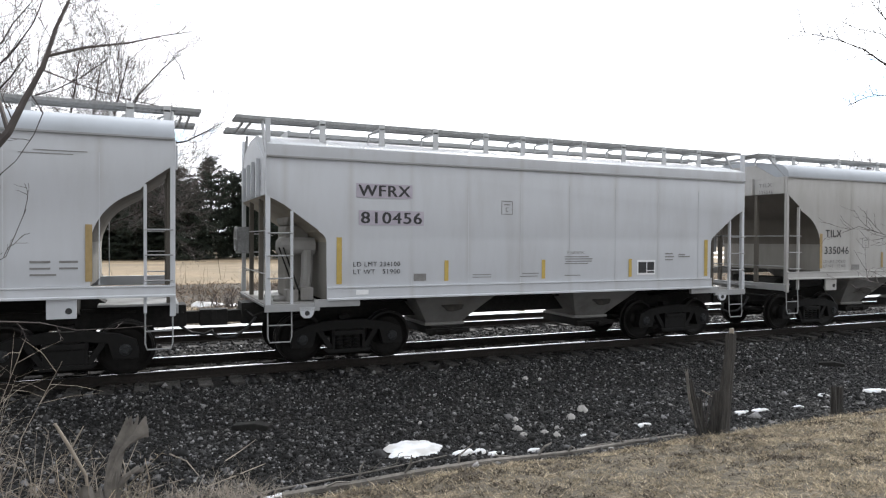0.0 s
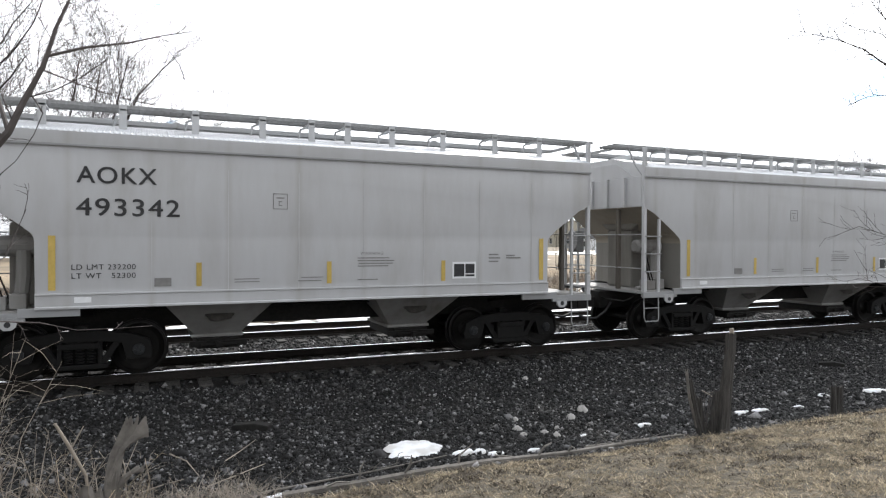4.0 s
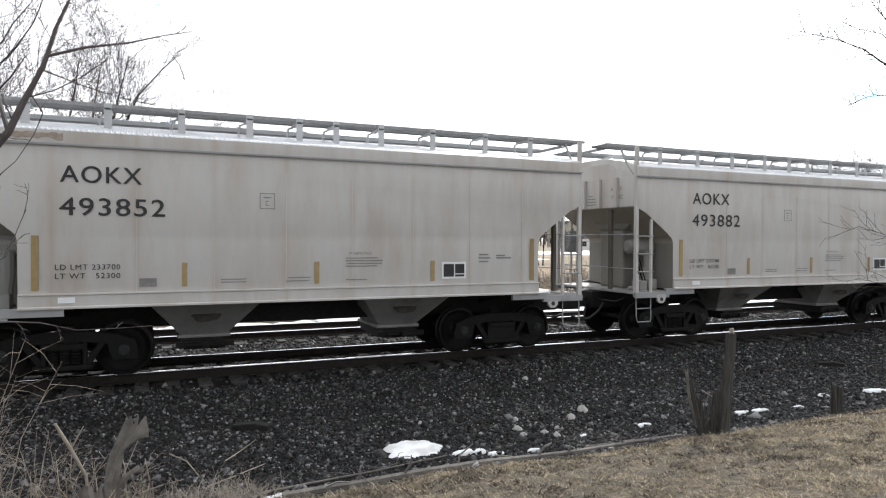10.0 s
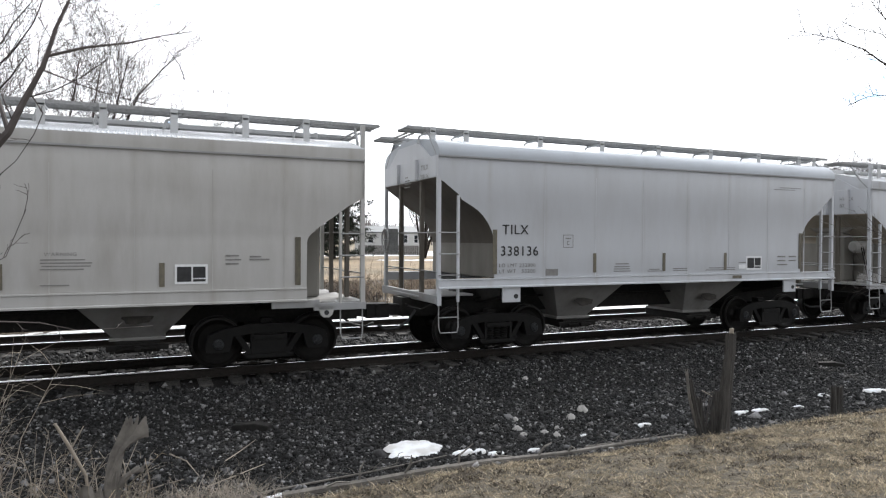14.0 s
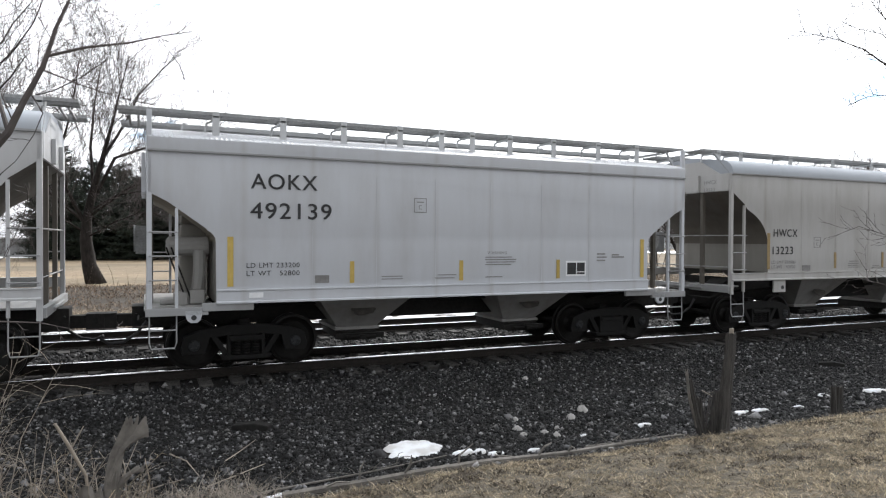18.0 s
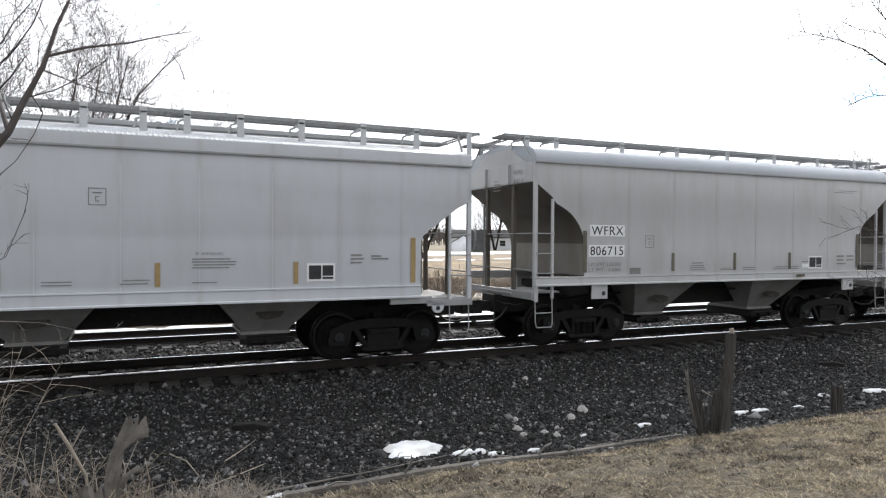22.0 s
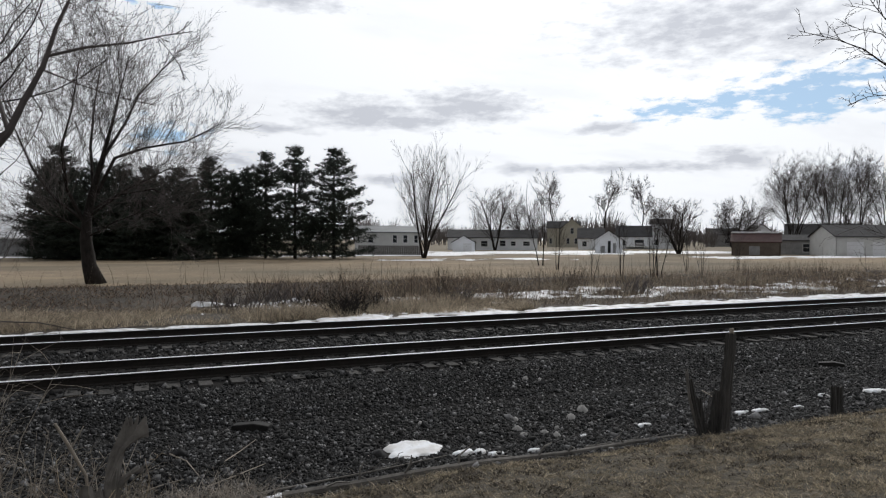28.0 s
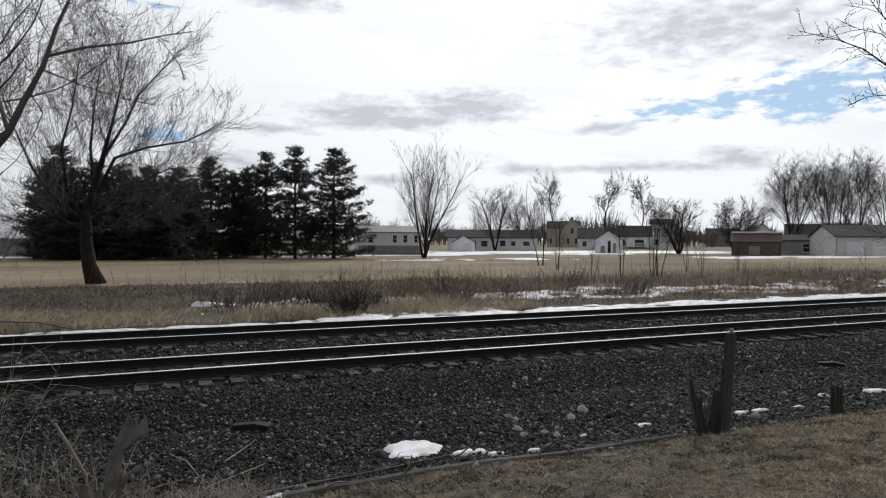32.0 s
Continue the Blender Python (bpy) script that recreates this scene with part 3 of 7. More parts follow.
def chute_mesh(ct):
    """A discharge chute: four sloping sheets to a small outlet, with a flange."""
    t, b = (1.05, 1.42, ct.sill[0] + 0.12), (0.40, 0.62, 0.60)
    m = MB()
    vs = [(sx * t[0], sy * t[1], t[2]) for sx, sy in ((-1, -1), (1, -1), (1, 1), (-1, 1))] + [(sx * b[0], sy * b[1], b[2]) for sx, sy in ((-1, -1), (1, -1), (1, 1), (-1, 1))]
    m.add(vs, [(0, 1, 2, 3), (7, 6, 5, 4), (0, 4, 5, 1), (1, 5, 6, 2), (2, 6, 7, 3), (3, 7, 4, 0)])
    m.box(-0.46, 0.46, -0.68, 0.68, 0.55, 0.61)
    return m.mesh("discharge_chute", M_CHUTE, bevel=0.012)


def gate_mesh():
    b = MB().box(-0.36, 0.36, -0.80, 0.80, 0.36, 0.55).box(-0.50, 0.50, -0.86, -0.80, 0.40, 0.50).tube([(-0.3, -0.92, 0.44), (0.3, -0.92, 0.44)], 0.035, 8)
    b.tube([(0.0, -0.80, 0.46), (0.0, -1.02, 0.46)], 0.03, 8).box(-0.05, 0.05, -1.06, -1.0, 0.42, 0.50)
    return b.mesh("outlet_gate", M_UNDER, bevel=0.006)


def stain_mesh():
    pts = [(0.24 * math.cos(a) * (1 + 0.12 * math.sin(5 * a)), 0.12 * math.sin(a) * (1 + 0.15 * math.cos(3 * a))) for a in [2 * math.pi * k / 22 for k in range(22)]]
    return MB().xz(pts, -0.004, 0.0).mesh("grease_plate", M_GREASE)


def frame_mesh():
    """A cast truck side frame, with springs in its window and a dark plate added behind them."""
    b = MB()
    h = BASE / 2
    b.xz([(-h - 0.22, 0.40), (-h - 0.20, 0.30), (-h + 0.18, 0.30), (-h + 0.22, 0.42), (-h + 0.26, 0.58), (-0.30, 0.62), (0.30, 0.62), (h - 0.26, 0.58), (h - 0.22, 0.42), (h - 0.18, 0.30),
          (h + 0.20, 0.30), (h + 0.22, 0.40), (h + 0.17, 0.62), (h - 0.10, 0.73), (0.30, 0.80), (-0.30, 0.80), (-h + 0.10, 0.73), (-h - 0.17, 0.62)], -0.07, 0.07)
    for s in (-1, 1):
        b.xz([(s * 0.62, 0.60), (s * 0.50, 0.60), (s * 0.24, 0.20), (s * 0.36, 0.20)][::s], -0.06, 0.06)
        b.xz([(s * 0.33, 0.62), (s * 0.27, 0.62), (s * 0.27, 0.24), (s * 0.33, 0.24)][::s], -0.09, 0.09)
    b.xz([(-0.40, 0.17), (0.40, 0.17), (0.46, 0.25), (-0.46, 0.25)], -0.10, 0.10)
    for k in (-0.17, 0.0, 0.17):
        for j in range(5):
            z = 0.27 + 0.05 * j
            b.tube([(k, -0.03, z), (k, -0.03, z + 0.03)], 0.072, 9)
    # the second box is a dark backing, added to block light behind the springs
    b.box(-0.30, 0.30, -0.12, 0.12, 0.51, 0.60).box(-0.30, 0.30, 0.045, 0.085, 0.25, 0.51)
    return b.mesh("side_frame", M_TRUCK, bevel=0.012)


def wheelset_mesh():
    b = MB().lathe_y([(-0.80, 0.07), (0.80, 0.07)], n=12)
    for s in (-1, 1):
        prof = [(s * 0.64, 0.10), (s * 0.66, 0.16), (s * 0.685, 0.36), (s * 0.662, 0.40), (s * 0.658, 0.485), (s * 0.69, 0.487), (s * 0.70, 0.459), (s * 0.795, 0.455), (s * 0.80, 0.415),
                (s * 0.765, 0.385), (s * 0.735, 0.33), (s * 0.72, 0.20), (s * 0.78, 0.14), (s * 0.80, 0.08)]
        b.lathe_y(prof, n=32)
    plain = len(b.f)
    for s in (-1, 1):
        b.lathe_y([(s * 0.86, 0.10), (s * 1.07, 0.10), (s * 1.085, 0.09), (s * 1.09, 0.05), (s * 1.10, 0.045)], n=18)
        for k in range(3):
            a = 2 * math.pi * k / 3
            b.lathe_y([(s * 1.08, 0.020), (s * 1.115, 0.020)], cx=0.064 * math.cos(a), cz=0.064 * math.sin(a), n=6)
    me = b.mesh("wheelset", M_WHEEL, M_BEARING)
    me.polygons.foreach_set("material_index", [0 if i < plain else 1 for i in range(len(me.polygons))])
    return me


def bolster_mesh():
    b = MB().box(-0.20, 0.20, -1.02, 1.02, 0.52, 0.74).tube([(0, 0, 0.70), (0, 0, 0.98)], 0.20, 14).box(-0.10, 0.10, -0.75, -0.55, 0.74, 0.86).box(-0.10, 0.10, 0.55, 0.75, 0.74, 0.86)
    for s in (-1, 1):
        b.box(s * 0.42 - 0.05, s * 0.42 + 0.05, -0.80, 0.80, 0.36, 0.48)
        for y in (-0.72, 0.72):
            b.xz([(s * 0.36, 0.30), (s * 0.47, 0.30), (s * 0.47, 0.58), (s * 0.40, 0.58)][::s], y - 0.05, y + 0.05)
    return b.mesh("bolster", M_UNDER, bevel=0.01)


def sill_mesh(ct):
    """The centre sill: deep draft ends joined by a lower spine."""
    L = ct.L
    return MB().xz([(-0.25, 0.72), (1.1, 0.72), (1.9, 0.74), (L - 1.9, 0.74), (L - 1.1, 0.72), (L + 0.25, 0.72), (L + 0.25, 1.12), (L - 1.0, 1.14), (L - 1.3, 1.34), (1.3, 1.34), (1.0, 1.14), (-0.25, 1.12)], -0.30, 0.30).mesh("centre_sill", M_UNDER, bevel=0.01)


def body_bolster_mesh(ct):
    return MB().yz([(-1.45, 1.20), (-0.35, 0.98), (0.35, 0.98), (1.45, 1.20), (1.45, 1.36), (-1.45, 1.36)], -0.17, 0.17).mesh("body_bolster", M_UNDER, bevel=0.01)


def coupler_mesh():
    b = MB().box(-0.52, 0.05, -0.11, 0.11, 0.74, 0.97).box(-0.76, -0.50, -0.19, 0.17, 0.70, 1.0).box(-0.80, -0.70, -0.20, -0.04, 0.72, 0.98)
    b.tube([(-0.18, -0.40, 0.98), (-0.18, 0.40, 0.98)], 0.02, 6).tube([(0.05, -1.2, 1.05), (-0.14, -1.1, 0.95), (-0.14, -0.25, 0.95)], 0.018, 6)
    return b.mesh("coupler", M_UNDER, bevel=0.012)


def hose_mesh():
    return MB().tube([(0.0, -0.42, 0.86), (-0.16, -0.44, 0.66), (-0.38, -0.40, 0.50), (-0.62, -0.30, 0.47), (-0.76, -0.20, 0.55)], 0.028, 7).mesh("air_hose", M_BLACK, smooth=True)


def text_mesh(text, height, width=None, mat=None, bold=0.0, fat=0.0):
    cu = bpy.data.curves.new("lettering", "FONT")
    cu.body, cu.size, cu.extrude, cu.offset, cu.space_character = text, 1.0, 0.0, bold, 1.12
    tmp = bpy.data.objects.new("tmp", cu)
    me = bpy.data.meshes.new_from_object(tmp)
    bpy.data.objects.remove(tmp)
    co = np.empty(len(me.vertices) * 3, dtype=np.float32)
    me.vertices.foreach_get("co", co)
    co = co.reshape(-1, 3)
    lo, hi = co.min(0), co.max(0)
    sz = height / (hi[1] - lo[1])
    sx = width / (hi[0] - lo[0]) if width else sz
    out = np.stack([(co[:, 0] - lo[0]) * sx, np.zeros(len(co)), (co[:, 1] - lo[1]) * sz], axis=1)
    me.vertices.foreach_set("co", out.astype(np.float32).ravel())
    if fat:
        # heavier strokes: the same glyphs once more, a little to the side and a hair behind
        bm = bmesh.new()
        bm.from_mesh(me)
        first = bm.verts[:] + bm.edges[:] + bm.faces[:]
        for shift in ((fat, 0.0015, 0.0), (fat * 0.5, 0.003, fat * 0.3), (fat * 0.5, 0.0045, -fat * 0.3)):
            twin = bmesh.ops.duplicate(bm, geom=first)["geom"]
            bmesh.ops.translate(bm, verts=[g for g in twin if isinstance(g, bmesh.types.BMVert)], vec=shift)
        bm.to_mesh(me)
        bm.free()
    me.materials.clear()
    me.materials.append(mat or M_BLACK)
    me.update()
    return me


def plate(w, h, mat, name="decal"):
    return shared((name, w, h, mat.name), lambda: MB().box(0, w, -0.004, 0.0, 0, h).mesh(name, mat))


def bars(lines, mat=None, name="small_lettering"):
    """Plain bars for rows of writing too small to read: (u, z, width, height)."""
    b = MB()
    for u, z, w, h in lines:
        b.box(u, u + w, -0.003, 0.0, z, z + h)
    return b.mesh(name, mat or M_FADED)


def ribbon(strokes, width, mat, name="graffiti"):
    """Sprayed lines: smooth flat ribbons through (u, z) points."""
    b = MB()
    for pts in strokes:
        ps = []
        n = len(pts)
        for i in range(n - 1):
            p0, p1, p2, p3 = (Vector(pts[max(i - 1, 0)]), Vector(pts[i]), Vector(pts[i + 1]), Vector(pts[min(i + 2, n - 1)]))
            for k in range(6):
                t = k / 6
                ps.append(0.5 * (2 * p1 + (p2 - p0) * t + (2 * p0 - 5 * p1 + 4 * p2 - p3) * t * t + (3 * p1 - p0 - 3 * p2 + p3) * t ** 3))
        ps.append(Vector(pts[-1]))
        vs, fs = [], []
        for i, p in enumerate(ps):
            d = ps[min(i + 1, len(ps) - 1)] - ps[max(i - 1, 0)]
            d = d.normalized() if d.length > 1e-6 else Vector((1, 0))
            w = width * (0.75 + 0.35 * math.sin(i * 0.7))
            nrm = Vector((-d.y, d.x)) * w / 2
            vs += [(p.x + nrm.x, 0, p.y + nrm.y), (p.x - nrm.x, 0, p.y - nrm.y)]
            if i:
                fs.append((2 * i - 2, 2 * i - 1, 2 * i + 1, 2 * i))
        b.add(vs, fs)
    return b.mesh(name, mat)


def truck(car, u, back):
    tr = part("truck", shared("bolster", bolster_mesh), car, pose(u, 0, 0, 0, 0, 180 if back else 0))
    for s in (-1, 1):
        part("side_frame", shared("side_frame", frame_mesh), tr, pose(0, s * 0.99, 0))
    wheels = []
    for s in (-1, 1):
        w = part("wheelset", shared("wheelset", wheelset_mesh), tr, pose(s * BASE / 2, 0, WHEEL_R))
        wheels.append((w, s * BASE / 2, back))
    return tr, wheels


def build_car(kind, paint, label, tape="yellow"):
    """A two-bay covered hopper with its parts; its origin is the front end on the rail's top, x to the rear."""
    ct = TYPES[kind]
    L = ct.L
    car = thing("hopper_car", label, "hopper car", group="cars of the freight train")
    S = lambda key, make: shared((kind, key), make)
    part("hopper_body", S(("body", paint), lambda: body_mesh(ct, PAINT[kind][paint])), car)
    part("roof", S(("roof", paint), lambda: roof_mesh(ct, PAINT[kind][paint] if kind == "B" else M_ROOF)), car)
    for i in range(4):
        part("hatch_cover", S("hatch", lambda: hatch_mesh(ct)), car, pose(0.6 + (L - 1.2) * (i + 0.5) / 4, 0, 0))
    yb = 0.80
    for s in (-1, 1):
        part("running_board", S("board", lambda: board_mesh(ct)), car, pose(0, s * yb, ct.top + 0.03))
        for u in ct.brackets:
            part("bracket", S("bracket", lambda: bracket_mesh(ct)), car, pose(u if s < 0 else u, s * (yb + 0.22), ct.top, 0, 0, 0 if s < 0 else 180))
    for e in (0, 1):
        m = Matrix.Identity(4) if not e else pose(L, 0, 0, 0, 0, 180)
        part("end_walkway", S("walk", lambda: MB().box(-0.30, -0.26, -0.60, 0.60, ct.top - 0.05, ct.top - 0.02).box(-0.16, -0.12, -0.60, 0.60, ct.top - 0.05, ct.top - 0.02)
                              .tube([(0.02, -1.0, ct.top - 0.05), (0.02, -1.25, ct.eave + 0.28), (0.02, -1.5, ct.eave + 0.02)], 0.028, 6)
                              .tube([(0.02, 1.0, ct.top - 0.05), (0.02, 1.25, ct.eave + 0.28), (0.02, 1.5, ct.eave + 0.02)], 0.028, 6).mesh("end_walkway", M_GRATE)), car, m)
        part("end_sheet", S(("end", paint), lambda: end_mesh(ct, PAINT[kind][paint])), car, m)
        for y in ((-0.55, 0.55) if kind != "B" else (-0.95, -0.30, 0.30, 0.95)):
            part("end_stiffener", S(("stiff", paint), lambda: MB().box(-0.09, -0.022, -0.05, 0.05, ct.cut[0][1] + 0.02, ct.eave).mesh("end_stiffener", PAINT[kind][paint], bevel=0.006)), car, m @ pose(0, y, 0))
        for y in (-0.62, 0.62):
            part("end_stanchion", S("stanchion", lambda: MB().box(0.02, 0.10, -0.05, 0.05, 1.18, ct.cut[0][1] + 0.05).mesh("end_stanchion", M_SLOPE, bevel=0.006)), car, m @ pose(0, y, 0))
        for z in (1.72, 2.50):
            part("grab_iron", S("grab", lambda: MB().tube([(0.03, -HALF + 0.05, 0), (0.03, HALF - 0.05, 0)], 0.013, 6).mesh("grab_iron", M_BAR)), car, m @ pose(0, 0, z))
        part("end_platform", S(("platform", paint), lambda: platform_mesh(ct, M_BAR)), car, m)
        if kind == "B":
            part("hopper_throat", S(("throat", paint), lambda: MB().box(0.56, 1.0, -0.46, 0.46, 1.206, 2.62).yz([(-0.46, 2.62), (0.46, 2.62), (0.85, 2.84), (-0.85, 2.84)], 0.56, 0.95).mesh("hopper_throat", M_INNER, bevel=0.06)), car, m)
            part("deck_plate", S("deck", lambda: MB().box(-0.03, 1.0, -HALF + 0.06, HALF - 0.06, 1.192, 1.205).mesh("deck_plate", M_CHUTE)), car, m)
        for s in (-1, 1):
            part("corner_post", S(("post", paint), lambda: MB().box(-0.04, 0.04, -0.03, 0.05, 1.08, ct.posts_to).box(-0.045, 0.045, -0.05, -0.03, 1.06, 1.6).mesh("corner_post", PAINT[kind][paint], bevel=0.008)), car,
                 m @ pose(0.03, s * (HALF - 0.03), 0, 0, 0, 0 if s < 0 else 180))
            zl = {"A": 3.24, "B": 2.86, "N": 3.0}[kind]
            part("ladder_stile", S(("stile", paint), lambda: MB().box(-0.025, 0.025, -0.02, 0.04, 1.12, zl).mesh("ladder_stile", PAINT[kind][paint], bevel=0.006)), car,
                 m @ pose(0.45, s * (HALF - 0.02), 0, 0, 0, 0 if s < 0 else 180))
            for z in (1.66, 2.06, 2.46) if kind != "A" else (1.66, 2.08, 2.50):
                part("rung", S("rung", rung_mesh), car, m @ (pose(0.03, -HALF - 0.01, z) if s < 0 else pose(0.45, HALF + 0.01, z, 0, 0, 180)))
            part("sill_step", S("step", step_mesh), car, m @ (pose(0.03, -HALF + 0.03, 0.52) if s < 0 else pose(0.45, HALF - 0.03, 0.52, 0, 0, 180)))
            if kind == "A":
                part("jacking_pad", S(("jack", paint), lambda: MB().xz([(0, 0.0), (0.42, 0.0), (0.42, 0.34), (0, 0.34)], -0.02, 0.02).mesh("jacking_pad", PAINT[kind][paint], bevel=0.006)), car,
                     m @ (pose(1.44, -HALF - 0.005, 1.08) if s < 0 else pose(1.86, HALF + 0.005, 1.08, 0, 0, 180)))
                part("jack_hole", S("hole", lambda: MB().lathe_y([(-0.006, 0.05), (0.0, 0.05)], n=14).mesh("jack_hole", M_BLACK)), car,
                     m @ (pose(1.75, -HALF - 0.026, 1.20) if s < 0 else pose(1.55, HALF + 0.026, 1.20, 0, 0, 180)))
            elif kind == "B":
                part("tie_down_lug", S(("lug", paint), lambda: MB().xz([(-0.15, 1.14), (-0.11, 0.98), (-0.05, 0.93), (0.05, 0.93), (0.11, 0.98), (0.15, 1.14)], -0.03, 0.02).mesh("tie_down_lug", PAINT[kind][paint], bevel=0.006)), car,
                     m @ (pose(0.72, -HALF, 0) if s < 0 else pose(0.72, HALF, 0, 0, 0, 180)))
                part("lug_hole", S("lhole", lambda: MB().lathe_y([(-0.006, 0.045), (0.0, 0.045)], n=14).mesh("lug_hole", M_BLACK)), car,
                     m @ (pose(0.72, -HALF - 0.032, 1.02) if s < 0 else pose(0.72, HALF + 0.032, 1.02, 0, 0, 180)))
        part("coupler", S("coupler", coupler_mesh), car, m)
        part("air_hose", S("hose", hose_mesh), car, m)
    for s in (-1, 1):
        a = ct.sill_from
        part("side_sill", S(("sill", paint), lambda: MB().yz([(-0.075, ct.sill[0] - 0.012), (0.05, ct.sill[0] - 0.012), (0.05, ct.sill[1]), (-0.055, ct.sill[1]), (-0.055, ct.sill[1] - 0.025), (-0.042, ct.sill[1] - 0.03),
                                                                       (-0.042, ct.sill[0] + 0.03), (-0.075, ct.sill[0] + 0.02)], a, L - a).mesh("side_sill", PAINT[kind][paint], bevel=0.004)), car,
             pose(0, -HALF, 0) if s < 0 else pose(L, HALF, 0, 0, 0, 180))
        for u in ct.ribs:
            part("weld_seam", S(("seam", paint), lambda: MB().box(-0.008, 0.008, -0.005, 0.004, ct.sill[1], ct.eave - 0.3).mesh("weld_seam", PAINT[kind][paint])), car,
                 pose(u, -HALF, 0) if s < 0 else pose(u, HALF, 0, 0, 0, 180))
        # eave seam strip, coloured darker for the shade under the roof edge
        part("eave_seam", S("eave_seam", lambda: MB().box(0, L, -0.012, 0.004, -0.02, 0.012).mesh("eave_seam", M_BAR)), car, pose(0, s * (HALF + 0.032), ct.eave - (0.01 if kind != "N" else 0.33)))
    if kind != "N":
        for u in (L / 2 - 1.88, L / 2 + 1.88):
            ch = part("discharge_chute", S("chute", lambda: chute_mesh(ct)), car, pose(u, 0, 0))
            part("outlet_gate", S("gate", gate_mesh), ch)
            part("grease_plate", S("stain", stain_mesh), ch, pose(0, -1.09, 0.98, -43, 0, 0))
    else:
        part("side_skirt_bay", S("bay", lambda: MB().xz([(2.7, 0.99), (3.5, 0.55), (4.6, 0.55), (5.2, 0.99)], -1.2, 1.2).xz([(6.3, 0.99), (6.9, 0.55), (8.0, 0.55), (8.8, 0.99)], -1.2, 1.2)
                                 .mesh("side_skirt_bay", M_UNDER, bevel=0.01)), car)
    part("centre_sill", S("csill", lambda: sill_mesh(ct)), car)
    for u in (1.65, L - 1.65):
        part("body_bolster", S("bbol", lambda: body_bolster_mesh(ct)), car, pose(u, 0, 0))
    for y in (-0.55, 0.7):
        part("brake_pipe", S("pipe", lambda: MB().tube([(0.6, 0, 1.06), (1.4, 0, 1.10), (L - 1.4, 0, 1.10), (L - 0.6, 0, 1.06)], 0.025, 6).mesh("brake_pipe", M_UNDER)), car, pose(0, y, 0))
    wheels = []
    for u, back in ((1.65, False), (L - 1.65, True)):
        wheels += truck(car, u, back)[1]
    if kind == "B":
        part("air_reservoir", S("tank", lambda: MB().tube([(0.35, -0.9, 2.22), (1.0, -0.9, 2.22)], 0.17, 14).tube([(0.30, -0.9, 2.22), (0.35, -0.9, 2.22)], [0.11, 0.17], 14)
                                .tube([(0.85, -1.0, 2.15), (0.85, -1.0, 1.75), (0.80, -1.0, 1.3)], 0.11, 10).mesh("air_reservoir", M_CHUTE, smooth=False)), car)
        part("brake_valve", S("valve", lambda: MB().box(0.42, 0.64, -1.25, -0.95, 1.20, 1.42).box(0.68, 0.92, -1.25, -0.9, 1.22, 1.46).tube([(0.2, -1.1, 1.25), (0.9, -1.1, 1.25)], 0.05, 8)
                              .mesh("brake_valve", M_CHUTE, bevel=0.02)), car)
        part("brake_rod", S("rod", lambda: MB().tube([(0.30, -1.15, 2.2), (0.62, -1.15, 1.3)], 0.015, 6).tube([(0.38, -1.15, 2.2), (0.70, -1.15, 1.3)], 0.015, 6).mesh("brake_rod", M_UNDER)), car)
    part("brake_wheel", S("bwheel", lambda: MB().tube([(-0.22, 0.25 * math.cos(a) + 0.9, 0.25 * math.sin(a) + 2.35) for a in [2 * math.pi * k / 16 for k in range(17)]], 0.018, 6)
                          .tube([(-0.22, 0.65, 2.35), (-0.22, 1.15, 2.35)], 0.015, 5).tube([(-0.22, 0.9, 2.10), (-0.22, 0.9, 2.60)], 0.015, 5).box(-0.20, 0.02, 0.72, 1.08, 2.05, 2.6)
                          .mesh("brake_wheel", M_GRATE)), car)
    # markings on the side towards the camera
    y = -HALF - 0.004
    tp = {"yellow": M_YELLOW, "brown": M_BROWNTAPE, "dark": M_DARKTAPE}[tape]
    if kind != "N":
        zt = {"A": (1.66, 0.91, 1.66, 0.42), "B": (1.53, 0.86, 1.55, 0.40)}[kind]
        for i, u in enumerate((1.26, 3.74, 5.68, 7.58, L - 1.27) if kind == "A" else (1.31, 3.48, 5.72, 8.0, L - 1.24)):
            tall = i in (0, 4)
            part("reflector", plate(0.10 if tall else 0.085, zt[1] if tall else zt[3], tp, "reflector"), car, pose(u - 0.05, y - 0.004, zt[0] if tall else zt[2]))
        part("data_box", shared(("cbox", kind), lambda: bars([(0, 0, 0.26, 0.012), (0, 0.266, 0.26, 0.012), (0, 0, 0.012, 0.278), (0.248, 0, 0.012, 0.278), (0.06, 0.19, 0.14, 0.02), (0.10, 0.06, 0.012, 0.08), (0.10, 0.06, 0.06, 0.012), (0.10, 0.13, 0.06, 0.012)], M_FADED, "data_box")), car,
             pose(2.91 if kind == "A" else 4.70, y, 2.20 if kind == "A" else 2.88))
    au, az = {"A": (8.30, 1.69), "B": (8.22, 1.62), "N": (8.98, 1.50)}[kind]
    tag = part("inspection_stencil", plate(0.52, 0.33, M_WPLATE, "inspection_stencil"), car, pose(au - 0.03, y, az - 0.03))
    for du, w, dz, h in ((0.035, 0.225, 0.04, 0.25), (0.285, 0.20, 0.10, 0.19), (0.285, 0.20, 0.04, 0.04)):
        part("stencil_panel", plate(w, h, M_BLACK, "stencil_panel"), tag, pose(du, -0.004, dz))
